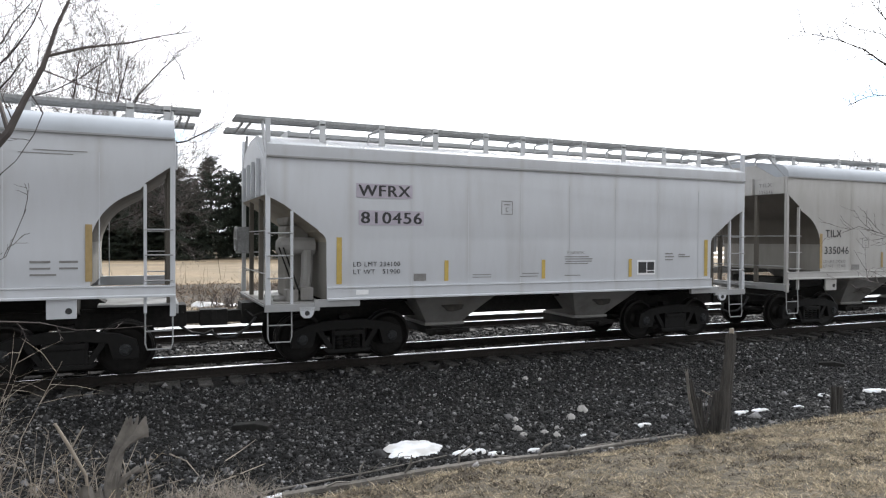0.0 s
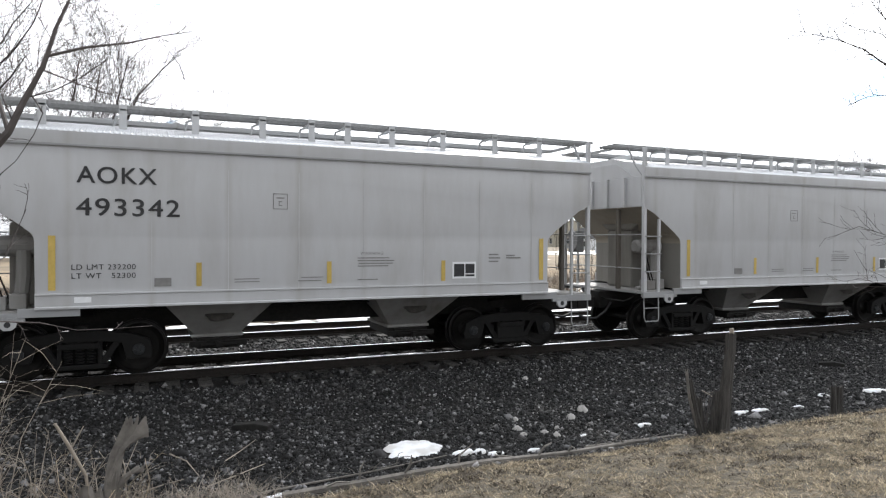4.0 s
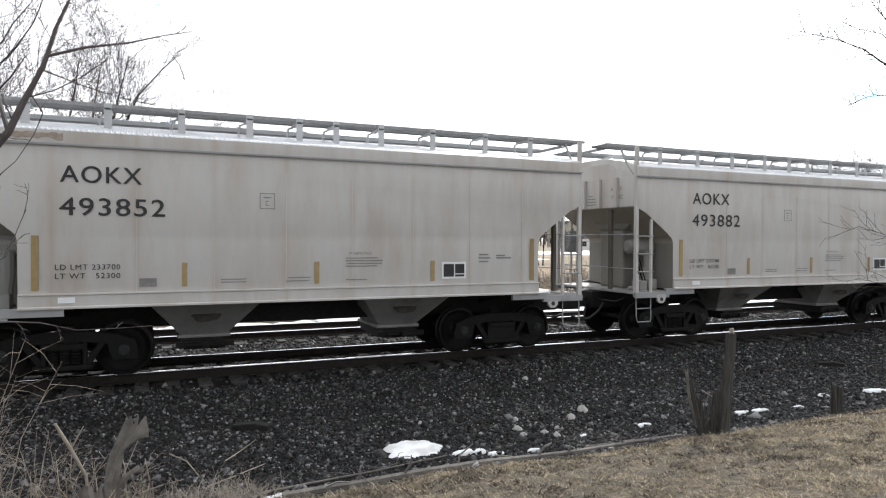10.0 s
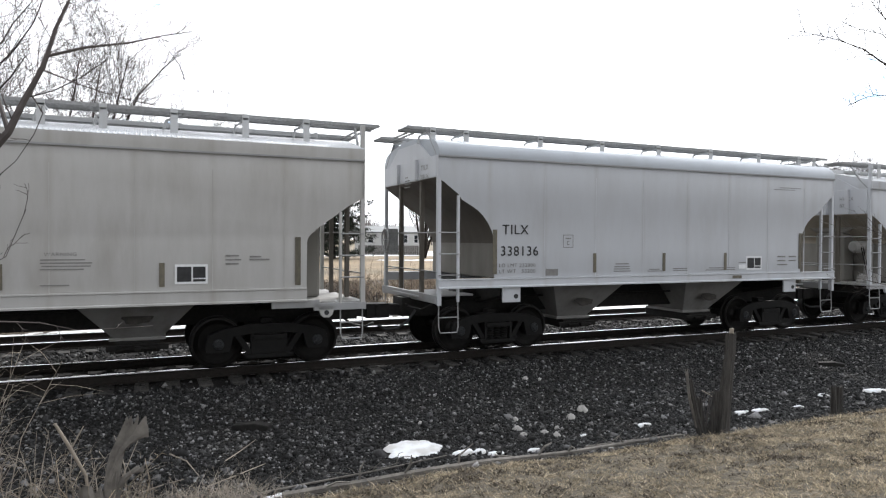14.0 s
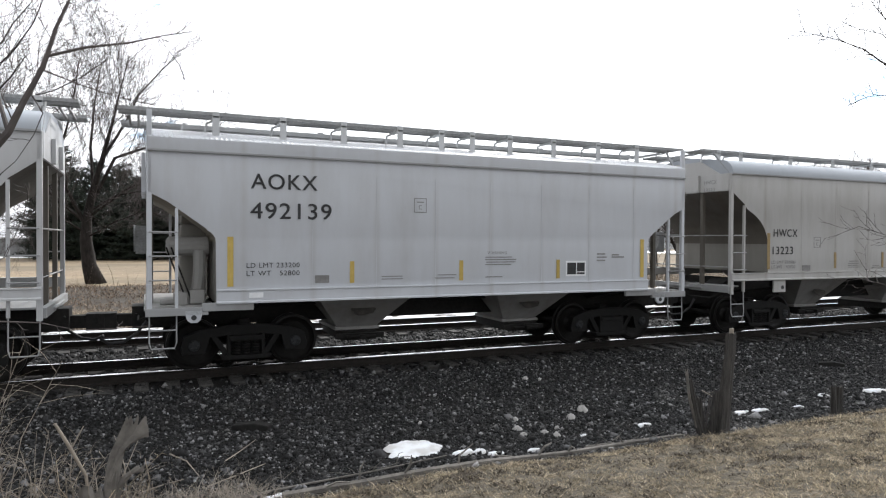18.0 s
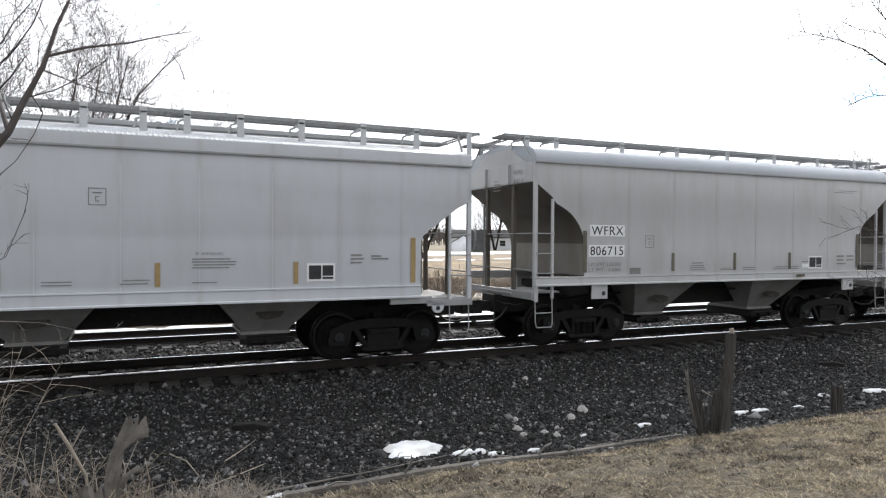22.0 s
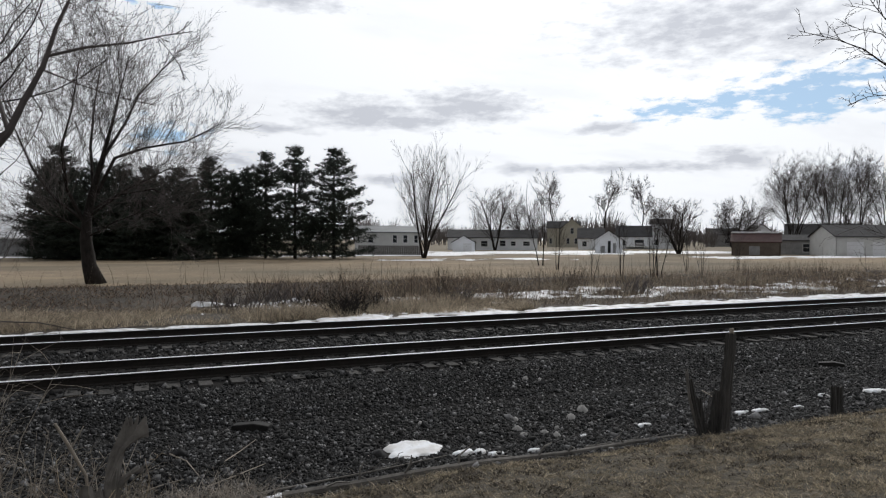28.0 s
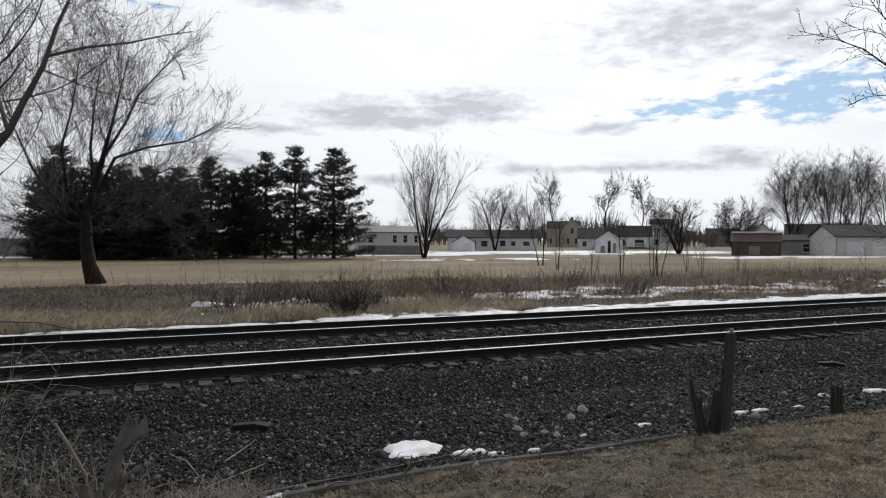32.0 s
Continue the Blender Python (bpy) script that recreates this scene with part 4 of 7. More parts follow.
    if kind == "A":
        small = [(4.25, 1.72, .45, .018), (4.27, 1.77, .42, .018), (4.30, 1.83, .36, .022), (4.25, 1.67, .47, .018), (5.2, 1.66, .42, .016), (5.25, 1.70, .3, .016), (5.95, 1.66, .43, .018), (5.95, 1.71, .43, .018),
                 (6.95, 1.66, .95, .018), (7.05, 1.71, .85, .018), (8.02, 1.83, .24, .02), (9.35, 1.96, .28, .035), (9.75, 1.96, .26, .035), (9.35, 1.86, .28, .03), (9.75, 1.86, .26, .03), (9.35, 1.76, .36, .03),
                 (9.2, 3.66, .75, .014), (9.4, 3.71, .75, .014)]
        part("owner_plate", plate(0.24, 0.10, M_WPLATE, "owner_plate"), car, pose(8.02, y, 1.69))
        part("card_board", plate(0.30, 0.14, M_FADED, "card_board"), car, pose(2.48, y - 0.004, 1.61))
        part("sill_tag", plate(0.30, 0.07, M_DARKTAPE, "sill_tag"), car, pose(7.75, y - 0.065, 1.46))
    elif kind == "B":
        small = [(4.05, 1.60, .42, .016), (4.05, 1.65, .42, .016), (5.15, 1.60, .42, .016), (5.2, 1.66, .4, .016), (6.25, 2.00, .62, .018), (6.25, 1.95, .72, .018), (6.27, 1.90, .68, .018), (6.25, 1.85, .60, .018), (6.25, 1.60, .4, .018),
                 (9.0, 2.05, .22, .028), (9.0, 1.98, .26, .028), (9.0, 1.91, .22, .028), (9.4, 2.03, .20, .028), (9.4, 1.98, .34, .028), (5.3, 1.33, .95, .035), (10.0, 1.38, .34, .02), (10.0, 1.33, .34, .02),
                 (1.16, 1.40, .34, .022), (1.16, 1.35, .42, .022)]
        part("warning_lettering", shared("warn", lambda: text_mesh("WARNING", 0.055, 0.45, M_FADED)), car, pose(6.3, y - 0.001, 2.07))
        part("card_board", plate(0.26, 0.14, M_FADED, "card_board"), car, pose(2.78, y - 0.004, 1.56))
        part("sill_tag", plate(0.24, 0.09, M_WPLATE, "sill_tag"), car, pose(1.62, y - 0.045, 1.33))
    else:
        small = [(6.5, 1.9, .5, .02), (6.6, 1.96, .4, .02), (5.2, 1.18, .5, .02), (5.2, 1.10, .4, .02), (5.2, 1.38, .45, .05), (1.44, 1.585, .17, .05), (1.66, 1.585, .24, .05), (1.98, 1.585, .06, .05), (2.22, 1.585, .16, .05),
                 (1.44, 1.465, .14, .05), (1.66, 1.465, .20, .05), (1.98, 1.465, .06, .05), (2.22, 1.465, .16, .05), (7.9, 1.50, .25, .015), (7.9, 1.56, .25, .015), (7.9, 1.50, .015, .07), (8.14, 1.50, .015, .07), (9.3, 3.45, .8, .012)]
        for u, w in ((2.36, 0.48), (5.79, 0.44), (8.31, 0.50)):
            part("sill_tag", plate(w, 0.11, M_YELLOW, "sill_tag"), car, pose(u, y - 0.075, 0.965))
        part("sill_tag", plate(0.26, 0.06, M_DARKTAPE, "sill_tag"), car, pose(8.62, y - 0.045, 1.20))
        part("sill_tag", plate(0.75, 0.16, M_YELLOW, "sill_tag"), car, pose(0.05, y - 0.075, 0.965))
        part("sill_tag", plate(0.60, 0.10, M_YELLOW, "sill_tag"), car, pose(10.7, y - 0.075, 0.965))
        part("sill_tag", plate(0.28, 0.18, M_DARKTAPE, "sill_tag"), car, pose(0.62, y - 0.045, 1.22))
    part("small_lettering", shared(("small", kind), lambda: bars(small)), car, pose(0, y - (0.0 if kind != "B" else 0.001), 0))["kind"] = "stuff"
    return car, wheels


def end_mesh(ct, paint):
    """Upper end of the car: flat sheet with stiffeners over the sloping end."""
    z0 = ct.cut[0][1] + 0.02
    b = MB().box(-0.02, 0.01, -HALF + 0.08, HALF - 0.08, z0, ct.eave)
    b.yz([(-1.25, ct.eave), (1.25, ct.eave), (0.62, ct.eave + 0.36), (-0.62, ct.eave + 0.36)], -0.02, 0.01)
    return b.mesh("end_sheet", paint, bevel=0.006)


def platform_mesh(ct, paint):
    k = ct.key
    b = MB()
    if k == "A":
        b.box(-0.10, 1.2, -0.75, 0.75, 1.16, 1.20).box(-0.06, 0.03, -HALF + 0.02, HALF - 0.02, 1.10, 1.26)
    elif k == "B":
        b.box(-0.05, 1.08, -HALF + 0.03, HALF - 0.03, 1.15, 1.19)
        for s in (-1, 1):
            b.box(-0.03, 0.95, s * HALF - 0.03, s * HALF + 0.03, 1.06, 1.19).box(0.85, 1.7, s * HALF - 0.04, s * HALF + 0.03, 1.12, 1.26)
    else:
        b.box(-0.05, 1.1, -HALF + 0.05, HALF - 0.05, 1.30, 1.345)
    return b.mesh("end_platform", paint, bevel=0.006)


# owner's letters and number: along the car, height, letter height, width; then the two weight rows
LETTER = {"A": ((1.43, 2.48, 0.19, 0.86), (1.40, 2.035, 0.195, 0.91), (1.36, 1.80, 0.075, 0.86), (1.36, 1.68, 0.075, 0.86)),
          "B": ((1.65, 3.23, 0.265, 1.17), (1.64, 2.71, 0.28, 1.48), (1.58, 1.85, 0.085, 0.92), (1.58, 1.71, 0.085, 0.92)),
          "N": ((1.50, 2.35, 0.20, 0.82), (1.46, 1.89, 0.205, 1.22), (1.55, 1.66, 0.06, 0.8), (1.55, 1.56, 0.06, 0.8))}
OWNER_B = {"WFRX": ((1.67, 3.165, 0.205, 1.04), (1.72, 2.655, 0.215, 1.26)), "FMSX": ((1.56, 3.17, 0.27, 1.10), (1.61, 2.645, 0.28, 1.46))}


def mark(car, kind, owner, number, weights=None, patch=None):
    """The owner's letters and the car's number on the side."""
    y = -HALF - 0.012
    (u1, z1, h1, w1), (u2, z2, h2, w2), (u3, z3, h3, w3), (u4, z4, h4, w4) = LETTER[kind]
    if kind == "B" and owner in OWNER_B:
        (u1, z1, h1, w1), (u2, z2, h2, w2) = OWNER_B[owner]
    k = (len(number) - 0.35 * number.count("1")) / 5.8
    w1, w2 = w1 * {"TILX": 0.725, "MRMX": 1.2}.get(owner, 1.0), w2 * k
    if patch:
        for u, z, h, w in ((u1, z1, h1, w1), (u2, z2, h2, w2))[:1 if number == "1486" else 2]:
            part("lettering_patch", plate(round(w + 0.08, 3), round(h + 0.06, 3), patch, "lettering_patch"), car, pose(u - 0.04, y + 0.007, z - 0.03))
    fat = 0.018 if owner == "WFRX" and kind == "B" else 0.009 if kind == "B" else 0.006
    tagged(part("owner_letters", text_mesh(owner, h1, w1 - fat, None, 0.0, fat), car, pose(u1, y, z1)), kind="stuff")
    tagged(part("car_number", text_mesh(number, h2, w2 - fat, None, 0.0, fat), car, pose(u2, y, z2)), kind="stuff")
    # the same marks, small, on the end sheet, over rows of tiny writing
    ze, ye = {"A": (3.78, -0.75), "B": (3.52, -0.72), "N": (3.60, -0.75)}[kind]
    part("end_letters", text_mesh(owner, 0.10, 0.40, M_FADED, 0.0), car, pose(-0.026, ye, ze, 0, 0, -90))
    part("end_number", text_mesh(number, 0.10, 0.42 * k, M_FADED, 0.0), car, pose(-0.026, ye, ze - 0.19, 0, 0, -90))
    part("small_lettering", shared(("end_rows", kind), lambda: bars([(0, 0, .34, .02), (0, .07, .36, .02), (.02, .14, .30, .02), (.05, .21, .16, .02)])), car, pose(-0.026, 0.2, ze - 0.30, 0, 0, -90))["kind"] = "stuff"
    if weights:
        tagged(part("load_limit", text_mesh("LD LMT " + weights[0], h3, w3, M_BLACK if kind == "B" else M_FADED), car, pose(u3, y, z3)), kind="stuff")
        tagged(part("light_weight", text_mesh("LT WT   " + weights[1], h4, w4, M_BLACK if kind == "B" else M_FADED), car, pose(u4, y, z4)), kind="stuff")


GAP = 1.496
WHITE = "white two-bay covered hopper car with black lettering and {} reflectors"
CREAM = "cream-white rounded-end covered hopper car with {} reflectors and black lettering"
PLAIN = "dust-streaked white covered hopper car with sloped ends and bold black lettering"
# kind, paint, label, tape, owner, number, (load limit, light weight), patch
CONSIST = [
    ("A", "white", CREAM.format("orange-yellow"), "brown", None, None, None, None),
    ("B", "white", "white covered hopper car with lettering on pale mauve patches", "yellow", "WFRX", "810456", ("234100", "51900"), M_PATCH),
    ("A", "sooty", CREAM.format("dull yellow"), "brown", "TILX", "335046", ("232800", "53400"), None),
    ("A", "sooty", "cream covered hopper car with its owner's letters on a white patch", "dark", "MRMX", "1486", ("232800", "53400"), "head"),
    ("A", "cream", CREAM.format("sooty"), "dark", "TILX", "337710", ("232800", "53400"), None),
    ("A", "cream", CREAM.format("sooty"), "dark", "TILX", "335112", ("232800", "53200"), None),
    ("B", "cream", PLAIN, "yellow", "AOKX", "493342", ("232200", "52300"), None),
    ("B", "cream", "plain cream covered hopper car with sloped ends and yellow reflectors", "yellow", None, None, None, None),
    ("B", "dusty", "rust-stained white covered hopper car with bold black lettering", "brown", "AOKX", "493947", ("233700", "52300"), None),
    ("A", "white", CREAM.format("yellow"), "yellow", "HWCX", "11011", ("232200", "53400"), None),
    ("A", "sooty", CREAM.format("yellow"), "yellow", "HWCX", "7636", ("232300", "53700"), None),
    ("B", "white", "clean white covered hopper car with sloped ends and orange reflectors", "yellow", "FMSX", "3312", ("234100", "51900"), None),
    ("N", "grey", "grey covered hopper car with curved ends and yellow sill patches", "yellow", "NDYX", "298298", None, None),
    ("B", "white", "white covered hopper car with patched lettering and a sprayed black loop", "yellow", "WFRX", "810510", ("234000", "52000"), M_PATCH),
    ("B", "dusty", "dusty cream covered hopper car with brown-stained flanks and bold lettering", "brown", "AOKX", "493852", ("233700", "52300"), None),
    ("B", "dusty", "dusty cream covered hopper car with faded brown reflectors", "brown", "AOKX", "493882", ("233700", "52300"), None),
    ("A", "white", "white covered hopper car with outlined bubble graffiti on its side", "dark", "TILX", "338061", ("232800", "53200"), None),
    ("A", "blue", "pale blue covered hopper car with blue scribbles and yellow reflectors", "yellow", "NAHX", "328023", ("232800", "53400"), None),
    ("B", "cream", PLAIN, "yellow", "AOKX", "493679", ("234000", "52000"), None),
    ("B", "sooty", "white covered hopper car with sloped ends and sooty reflectors", "dark", "COOX", "804476", ("233700", "52300"), None),
    ("A", "white", CREAM.format("sooty"), "dark", "TILX", "338136", ("232800", "53200"), None),
    ("B", "white", "white covered hopper car with sloped ends and sooty reflectors", "dark", "HWCX", "8772", ("234000", "52000"), None),
    ("N", "grey", "pale grey covered hopper car with curved ends and yellow sill patches", "yellow", None, None, None, None),
    ("B", "white", "white covered hopper car with rust-brown stains below its eaves", "brown", "AOKX", "494021", ("233700", "52300"), None),
    ("A", "cream", CREAM.format("dull yellow"), "brown", "TILX", "333504", ("232800", "53200"), None),
    ("B", "white", PLAIN, "yellow", "AOKX", "492139", ("233200", "52800"), None),
    ("A", "sooty", CREAM.format("dull yellow"), "brown", "HWCX", "13223", ("232300", "53700"), None),
    ("A", "blue", "pale blue covered hopper car with black sprayed tags along its sill", "yellow", "NAHX", "328172", ("231400", "54600"), None),
    ("A", "white", "cream covered hopper car with large black angular graffiti", "yellow", "TILX", "333396", ("232800", "53400"), None),
    ("A", "cream", CREAM.format("dull yellow"), "brown", "TILX", "339401", ("232700", "53300"), None),
    ("B", "white", WHITE.format("dull yellow"), "brown", "FMSX", "3111", ("234000", "52000"), None),
    ("A", "cream", "cream covered hopper car with its number on white patches", "dark", "WFRX", "806715", ("232200", "53800"), M_WPLATE),
    ("A", "cream", "last car: cream covered hopper with rounded ends and yellow reflectors", "yellow", "NAHX", "328468", ("232700", "53300"), None),
]

CARS = []
offset = 0.0
for kind, paint, label, tape, owner, number, weights, patch in CONSIST:
    car, wheels = build_car(kind, paint, label, tape)
    if owner:
        mark(car, kind, owner, number, weights, M_WPLATE if patch == "head" else patch)
    CARS.append((car, wheels, offset))
    offset += TYPES[kind].L + GAP

SIDE = -HALF - 0.013


def loop(cx, cz, rx, rz, wob=0.0, n=16, a0=0.0, turns=1.0):
    return [(cx + rx * math.cos(a0 + turns * 2 * math.pi * k / n) * (1 + wob * math.sin(3 * k)), cz + rz * math.sin(a0 + turns * 2 * math.pi * k / n) * (1 + wob * math.cos(2 * k))) for k in range(n + 1)]


def spray(index, strokes, width, mat, label):
    """Sprayed lines on a car's side; where they run over the side sill they lie on its face."""
    me = ribbon(strokes, width, mat)
    top = TYPES[CONSIST[index][0]].sill[1] + 0.005
    for v in me.vertices:
        if v.co.z < top:
            v.co.y = -0.067
    part("graffiti", me, CARS[index][0], pose(0, SIDE, 0), label)


# sprayed lines on five of the cars
spray(13, [[(0.86, 2.90), (0.98, 3.06), (1.18, 3.10), (1.36, 2.98), (1.42, 2.70), (1.40, 2.44), (1.28, 2.26), (1.12, 2.30), (0.98, 2.46), (0.88, 2.66), (0.80, 2.74), (0.86, 2.90)],
           [(1.12, 2.92), (1.04, 2.70)], [(1.24, 2.94), (1.20, 2.70)], [(1.10, 2.52), (1.26, 2.56), (1.20, 2.44)]], 0.035, M_BLACK, "black sprayed loop")
spray(16, [[(4.45, 2.19), (4.4, 2.31), (4.33, 2.38), (4.25, 2.31), (4.24, 2.17), (4.3, 2.12), (4.4, 2.12), (4.5, 2.06), (4.57, 1.95), (4.63, 1.79), (4.64, 1.96), (4.63, 2.19)],
           [(4.13, 1.57), (4.13, 1.78), (4.17, 1.96), (4.25, 2.08), (4.36, 2.12)],
           [(4.46, 2.17), (4.52, 2.31), (4.63, 2.44), (4.78, 2.49), (4.88, 2.42), (4.92, 2.27), (4.89, 2.13), (4.79, 2.02), (4.78, 1.9), (4.85, 1.79), (4.92, 1.67), (4.98, 1.59), (4.92, 1.52), (4.79, 1.47), (4.62, 1.4), (4.45, 1.39), (4.28, 1.44), (4.13, 1.57)],
           [(4.78, 1.89), (4.92, 1.87), (5.04, 1.9)],
           [(4.38, 1.9), (4.41, 1.79), (4.42, 1.69)]], 0.030, M_BLACK, "outlined black bubble letter")
spray(16, [[(4.89, 2.31), (5.0, 2.31), (5.11, 2.23), (5.23, 2.1), (5.36, 2.01), (5.52, 1.96), (5.66, 1.97)],
           [(5.66, 1.97), (5.47, 2.0), (5.34, 2.12), (5.34, 2.27), (5.43, 2.39), (5.59, 2.44), (5.79, 2.42), (5.94, 2.29), (5.98, 2.12), (5.9, 1.97), (5.75, 1.87), (5.59, 1.84), (5.41, 1.86), (5.26, 1.88), (5.38, 1.79), (5.44, 1.67), (5.49, 1.54), (5.45, 1.39)],
           [(5.64, 2.07), (5.52, 2.02), (5.42, 2.1), (5.44, 2.22), (5.55, 2.3), (5.7, 2.32), (5.82, 2.24), (5.83, 2.12), (5.73, 2.03)],
           [(5.66, 1.82), (5.84, 1.84), (5.99, 1.88), (5.87, 1.73), (5.77, 1.58), (5.76, 1.45), (5.84, 1.38), (5.98, 1.38), (6.08, 1.44), (6.15, 1.53)]], 0.030, M_BLACK, "outlined black bubble letter")
spray(16, [[(5.97, 2.27), (6.05, 2.36), (6.19, 2.39), (6.3, 2.35), (6.29, 2.21), (6.2, 2.05), (6.17, 1.86)],
           [(6.26, 2.19), (6.36, 2.25), (6.48, 2.29), (6.45, 2.19), (6.36, 2.08), (6.26, 1.92)],
           [(6.29, 1.92), (6.43, 2.02), (6.63, 2.05), (6.8, 1.98), (6.9, 1.85), (6.87, 1.67), (6.75, 1.52), (6.58, 1.43), (6.39, 1.41), (6.22, 1.47), (6.14, 1.59), (6.15, 1.73), (6.25, 1.83)],
           [(6.36, 1.77), (6.48, 1.85), (6.43, 1.65)],
           [(6.53, 1.76), (6.65, 1.85), (6.6, 1.63)],
           [(6.39, 1.74), (6.65, 1.78)],
           [(6.34, 1.63), (6.65, 1.67)],
           [(6.41, 1.59), (6.68, 1.61)],
           [(6.85, 1.91), (6.95, 1.92), (6.97, 1.83), (7.02, 1.96), (7.12, 1.96)]], 0.030, M_BLACK, "outlined black bubble letter")
spray(16, [[(7.02, 1.89), (7.17, 1.91)],
           [(7.07, 1.82), (7.22, 1.85), (7.32, 1.89), (7.25, 1.82), (7.4, 1.79)]], 0.030, M_BLACK, "outlined black bubble letter")
spray(16, [[(4.09, 2.06), (4.15, 2.15), (4.19, 2.23)],
           [(4.07, 1.57), (4.03, 1.72), (4.07, 1.9), (4.15, 2.02)],
           [(4.11, 1.53), (4.23, 1.43), (4.38, 1.38)],
           [(4.59, 1.39), (4.75, 1.43), (4.83, 1.47)],
           [(4.5, 2.19), (4.48, 2.27), (4.55, 2.35)],
           [(5.26, 2.1), (5.29, 2.19), (5.34, 2.27)],
           [(4.87, 1.85), (4.87, 1.74), (4.92, 1.83)],
           [(6.17, 1.44), (6.34, 1.4), (6.48, 1.41)],
           [(5.63, 2.08), (5.65, 1.86), (5.65, 1.67)],
           [(6.08, 1.46), (6.15, 1.55)]], 0.08, M_BLACK, "thick black shadow strokes")
spray(16, [[(4.13, 1.84), (4.49, 1.83)],
           [(4.11, 1.73), (4.54, 1.73)],
           [(5.05, 1.67), (5.65, 1.69)],
           [(5.18, 1.72), (5.59, 1.73)],
           [(5.84, 1.76), (6.11, 1.77)],
           [(5.84, 1.7), (6.11, 1.7)],
           [(6.87, 1.74), (7.4, 1.75)],
           [(6.84, 1.67), (7.27, 1.69)]], 0.016, M_BLACK, "thin sprayed lines")
spray(17, [[(3.0 + 0.14 * i, z + (0.14 if i % 2 else 0.0)) for i in range(5)] for z in (2.0, 1.86, 1.72, 1.66)] + [loop(3.22, 2.16, 0.06, 0.06), loop(3.4, 1.93, 0.05, 0.05), loop(3.12, 1.80, 0.05, 0.05)], 0.020, M_BLUEINK, "blue sprayed scribble")
spray(17, [loop(6.1 + 0.22 * i, 2.05 + 0.03 * (i % 2), 0.16, 0.16, 0.2, 8, i) for i in range(7)], 0.018, M_PALEINK, "faint sprayed tag")
spray(27, [[(2.55, 1.62), (2.62, 1.86), (2.72, 1.70), (2.82, 1.88), (2.88, 1.66)], loop(2.98, 1.75, 0.08, 0.10), [(3.10, 1.64), (3.12, 1.86), (3.26, 1.64), (3.28, 1.88)], loop(3.40, 1.76, 0.08, 0.10),
           [(3.52, 1.88), (3.74, 1.62)], [(3.52, 1.62), (3.80, 1.92)], [(2.8, 1.52), (3.1, 1.56), (3.5, 1.50)]], 0.026, M_BLACK, "black sprayed tag")
spray(27, [[(5.0, 1.98), (5.3, 2.04), (5.2, 1.86), (5.05, 1.80), (5.3, 1.76)], loop(5.48, 1.84, 0.10, 0.10), [(5.62, 1.78), (5.70, 2.0), (5.84, 1.80), (5.96, 1.98), (6.05, 1.80), (6.2, 1.95), (6.35, 1.78), (6.6, 1.86)], loop(6.9, 1.80, 0.26, 0.14, 0.05)],
      0.03, M_BLACK, "black sprayed scribble")
spray(28, [[(3.5, 1.39), (3.59, 1.52), (3.74, 1.58), (3.98, 1.62), (4.15, 1.65), (4.21, 1.78), (4.1, 1.86), (3.98, 1.82), (4.12, 1.97), (4.19, 2.08), (4.07, 2.16), (4.09, 2.25), (4.3, 2.23), (4.39, 2.21), (4.33, 2.1), (4.4, 1.97), (4.35, 1.82), (4.26, 1.69), (4.35, 1.58), (4.56, 1.62)],
           [(4.56, 1.81), (4.51, 1.92), (4.61, 2.01), (4.68, 2.1), (4.65, 2.21), (4.56, 2.08), (4.49, 1.95)],
           [(4.49, 1.95), (4.58, 2.19), (4.63, 2.32), (4.75, 2.34), (4.79, 2.23), (4.7, 2.12), (4.84, 2.08), (4.96, 2.05), (4.89, 1.94), (4.7, 1.9), (4.58, 1.81), (4.51, 1.68), (4.63, 1.64), (4.8, 1.61), (5.01, 1.7), (5.11, 1.79), (5.09, 1.9)]], 0.034, M_BLACK, "large black angular graffiti")
spray(28, [[(5.11, 1.94), (5.08, 2.05), (5.23, 2.21), (5.43, 2.3), (5.58, 2.25), (5.68, 2.09), (5.6, 1.96), (5.43, 1.94), (5.28, 1.85), (5.18, 1.7), (5.16, 1.54), (5.26, 1.45), (5.38, 1.54), (5.43, 1.65), (5.36, 1.78)],
           [(5.43, 1.96), (5.48, 1.85), (5.58, 1.73), (5.68, 1.6), (5.78, 1.46)],
           [(5.38, 2.14), (5.5, 2.12), (5.45, 2.01), (5.33, 1.98), (5.38, 2.14)],
           [(5.6, 1.85), (5.76, 1.89), (5.71, 1.71), (5.86, 1.62)],
           [(6.06, 1.77), (6.04, 1.96), (6.09, 2.19), (6.16, 2.37), (6.24, 2.48), (6.32, 2.48), (6.29, 2.32), (6.24, 2.14), (6.16, 1.98), (6.19, 1.84)],
           [(6.19, 2.37), (6.29, 2.19), (6.24, 2.12), (6.14, 2.23)]], 0.034, M_BLACK, "large black angular graffiti")
spray(28, [[(6.17, 1.93), (6.35, 2.05), (6.53, 2.12), (6.66, 2.07), (6.61, 1.95), (6.45, 1.86), (6.32, 1.79), (6.45, 1.7), (6.61, 1.58), (6.8, 1.53), (6.91, 1.62), (6.8, 1.69)],
           [(5.86, 1.5), (5.99, 1.61), (6.09, 1.73), (6.14, 1.57), (6.22, 1.43)],
           [(3.83, 1.42), (4.05, 1.48), (4.33, 1.49), (4.61, 1.46), (4.92, 1.43), (5.16, 1.39), (5.41, 1.44), (5.66, 1.48)],
           [(6.8, 1.53), (6.94, 1.53), (7.02, 1.36)]], 0.034, M_BLACK, "large black angular graffiti")
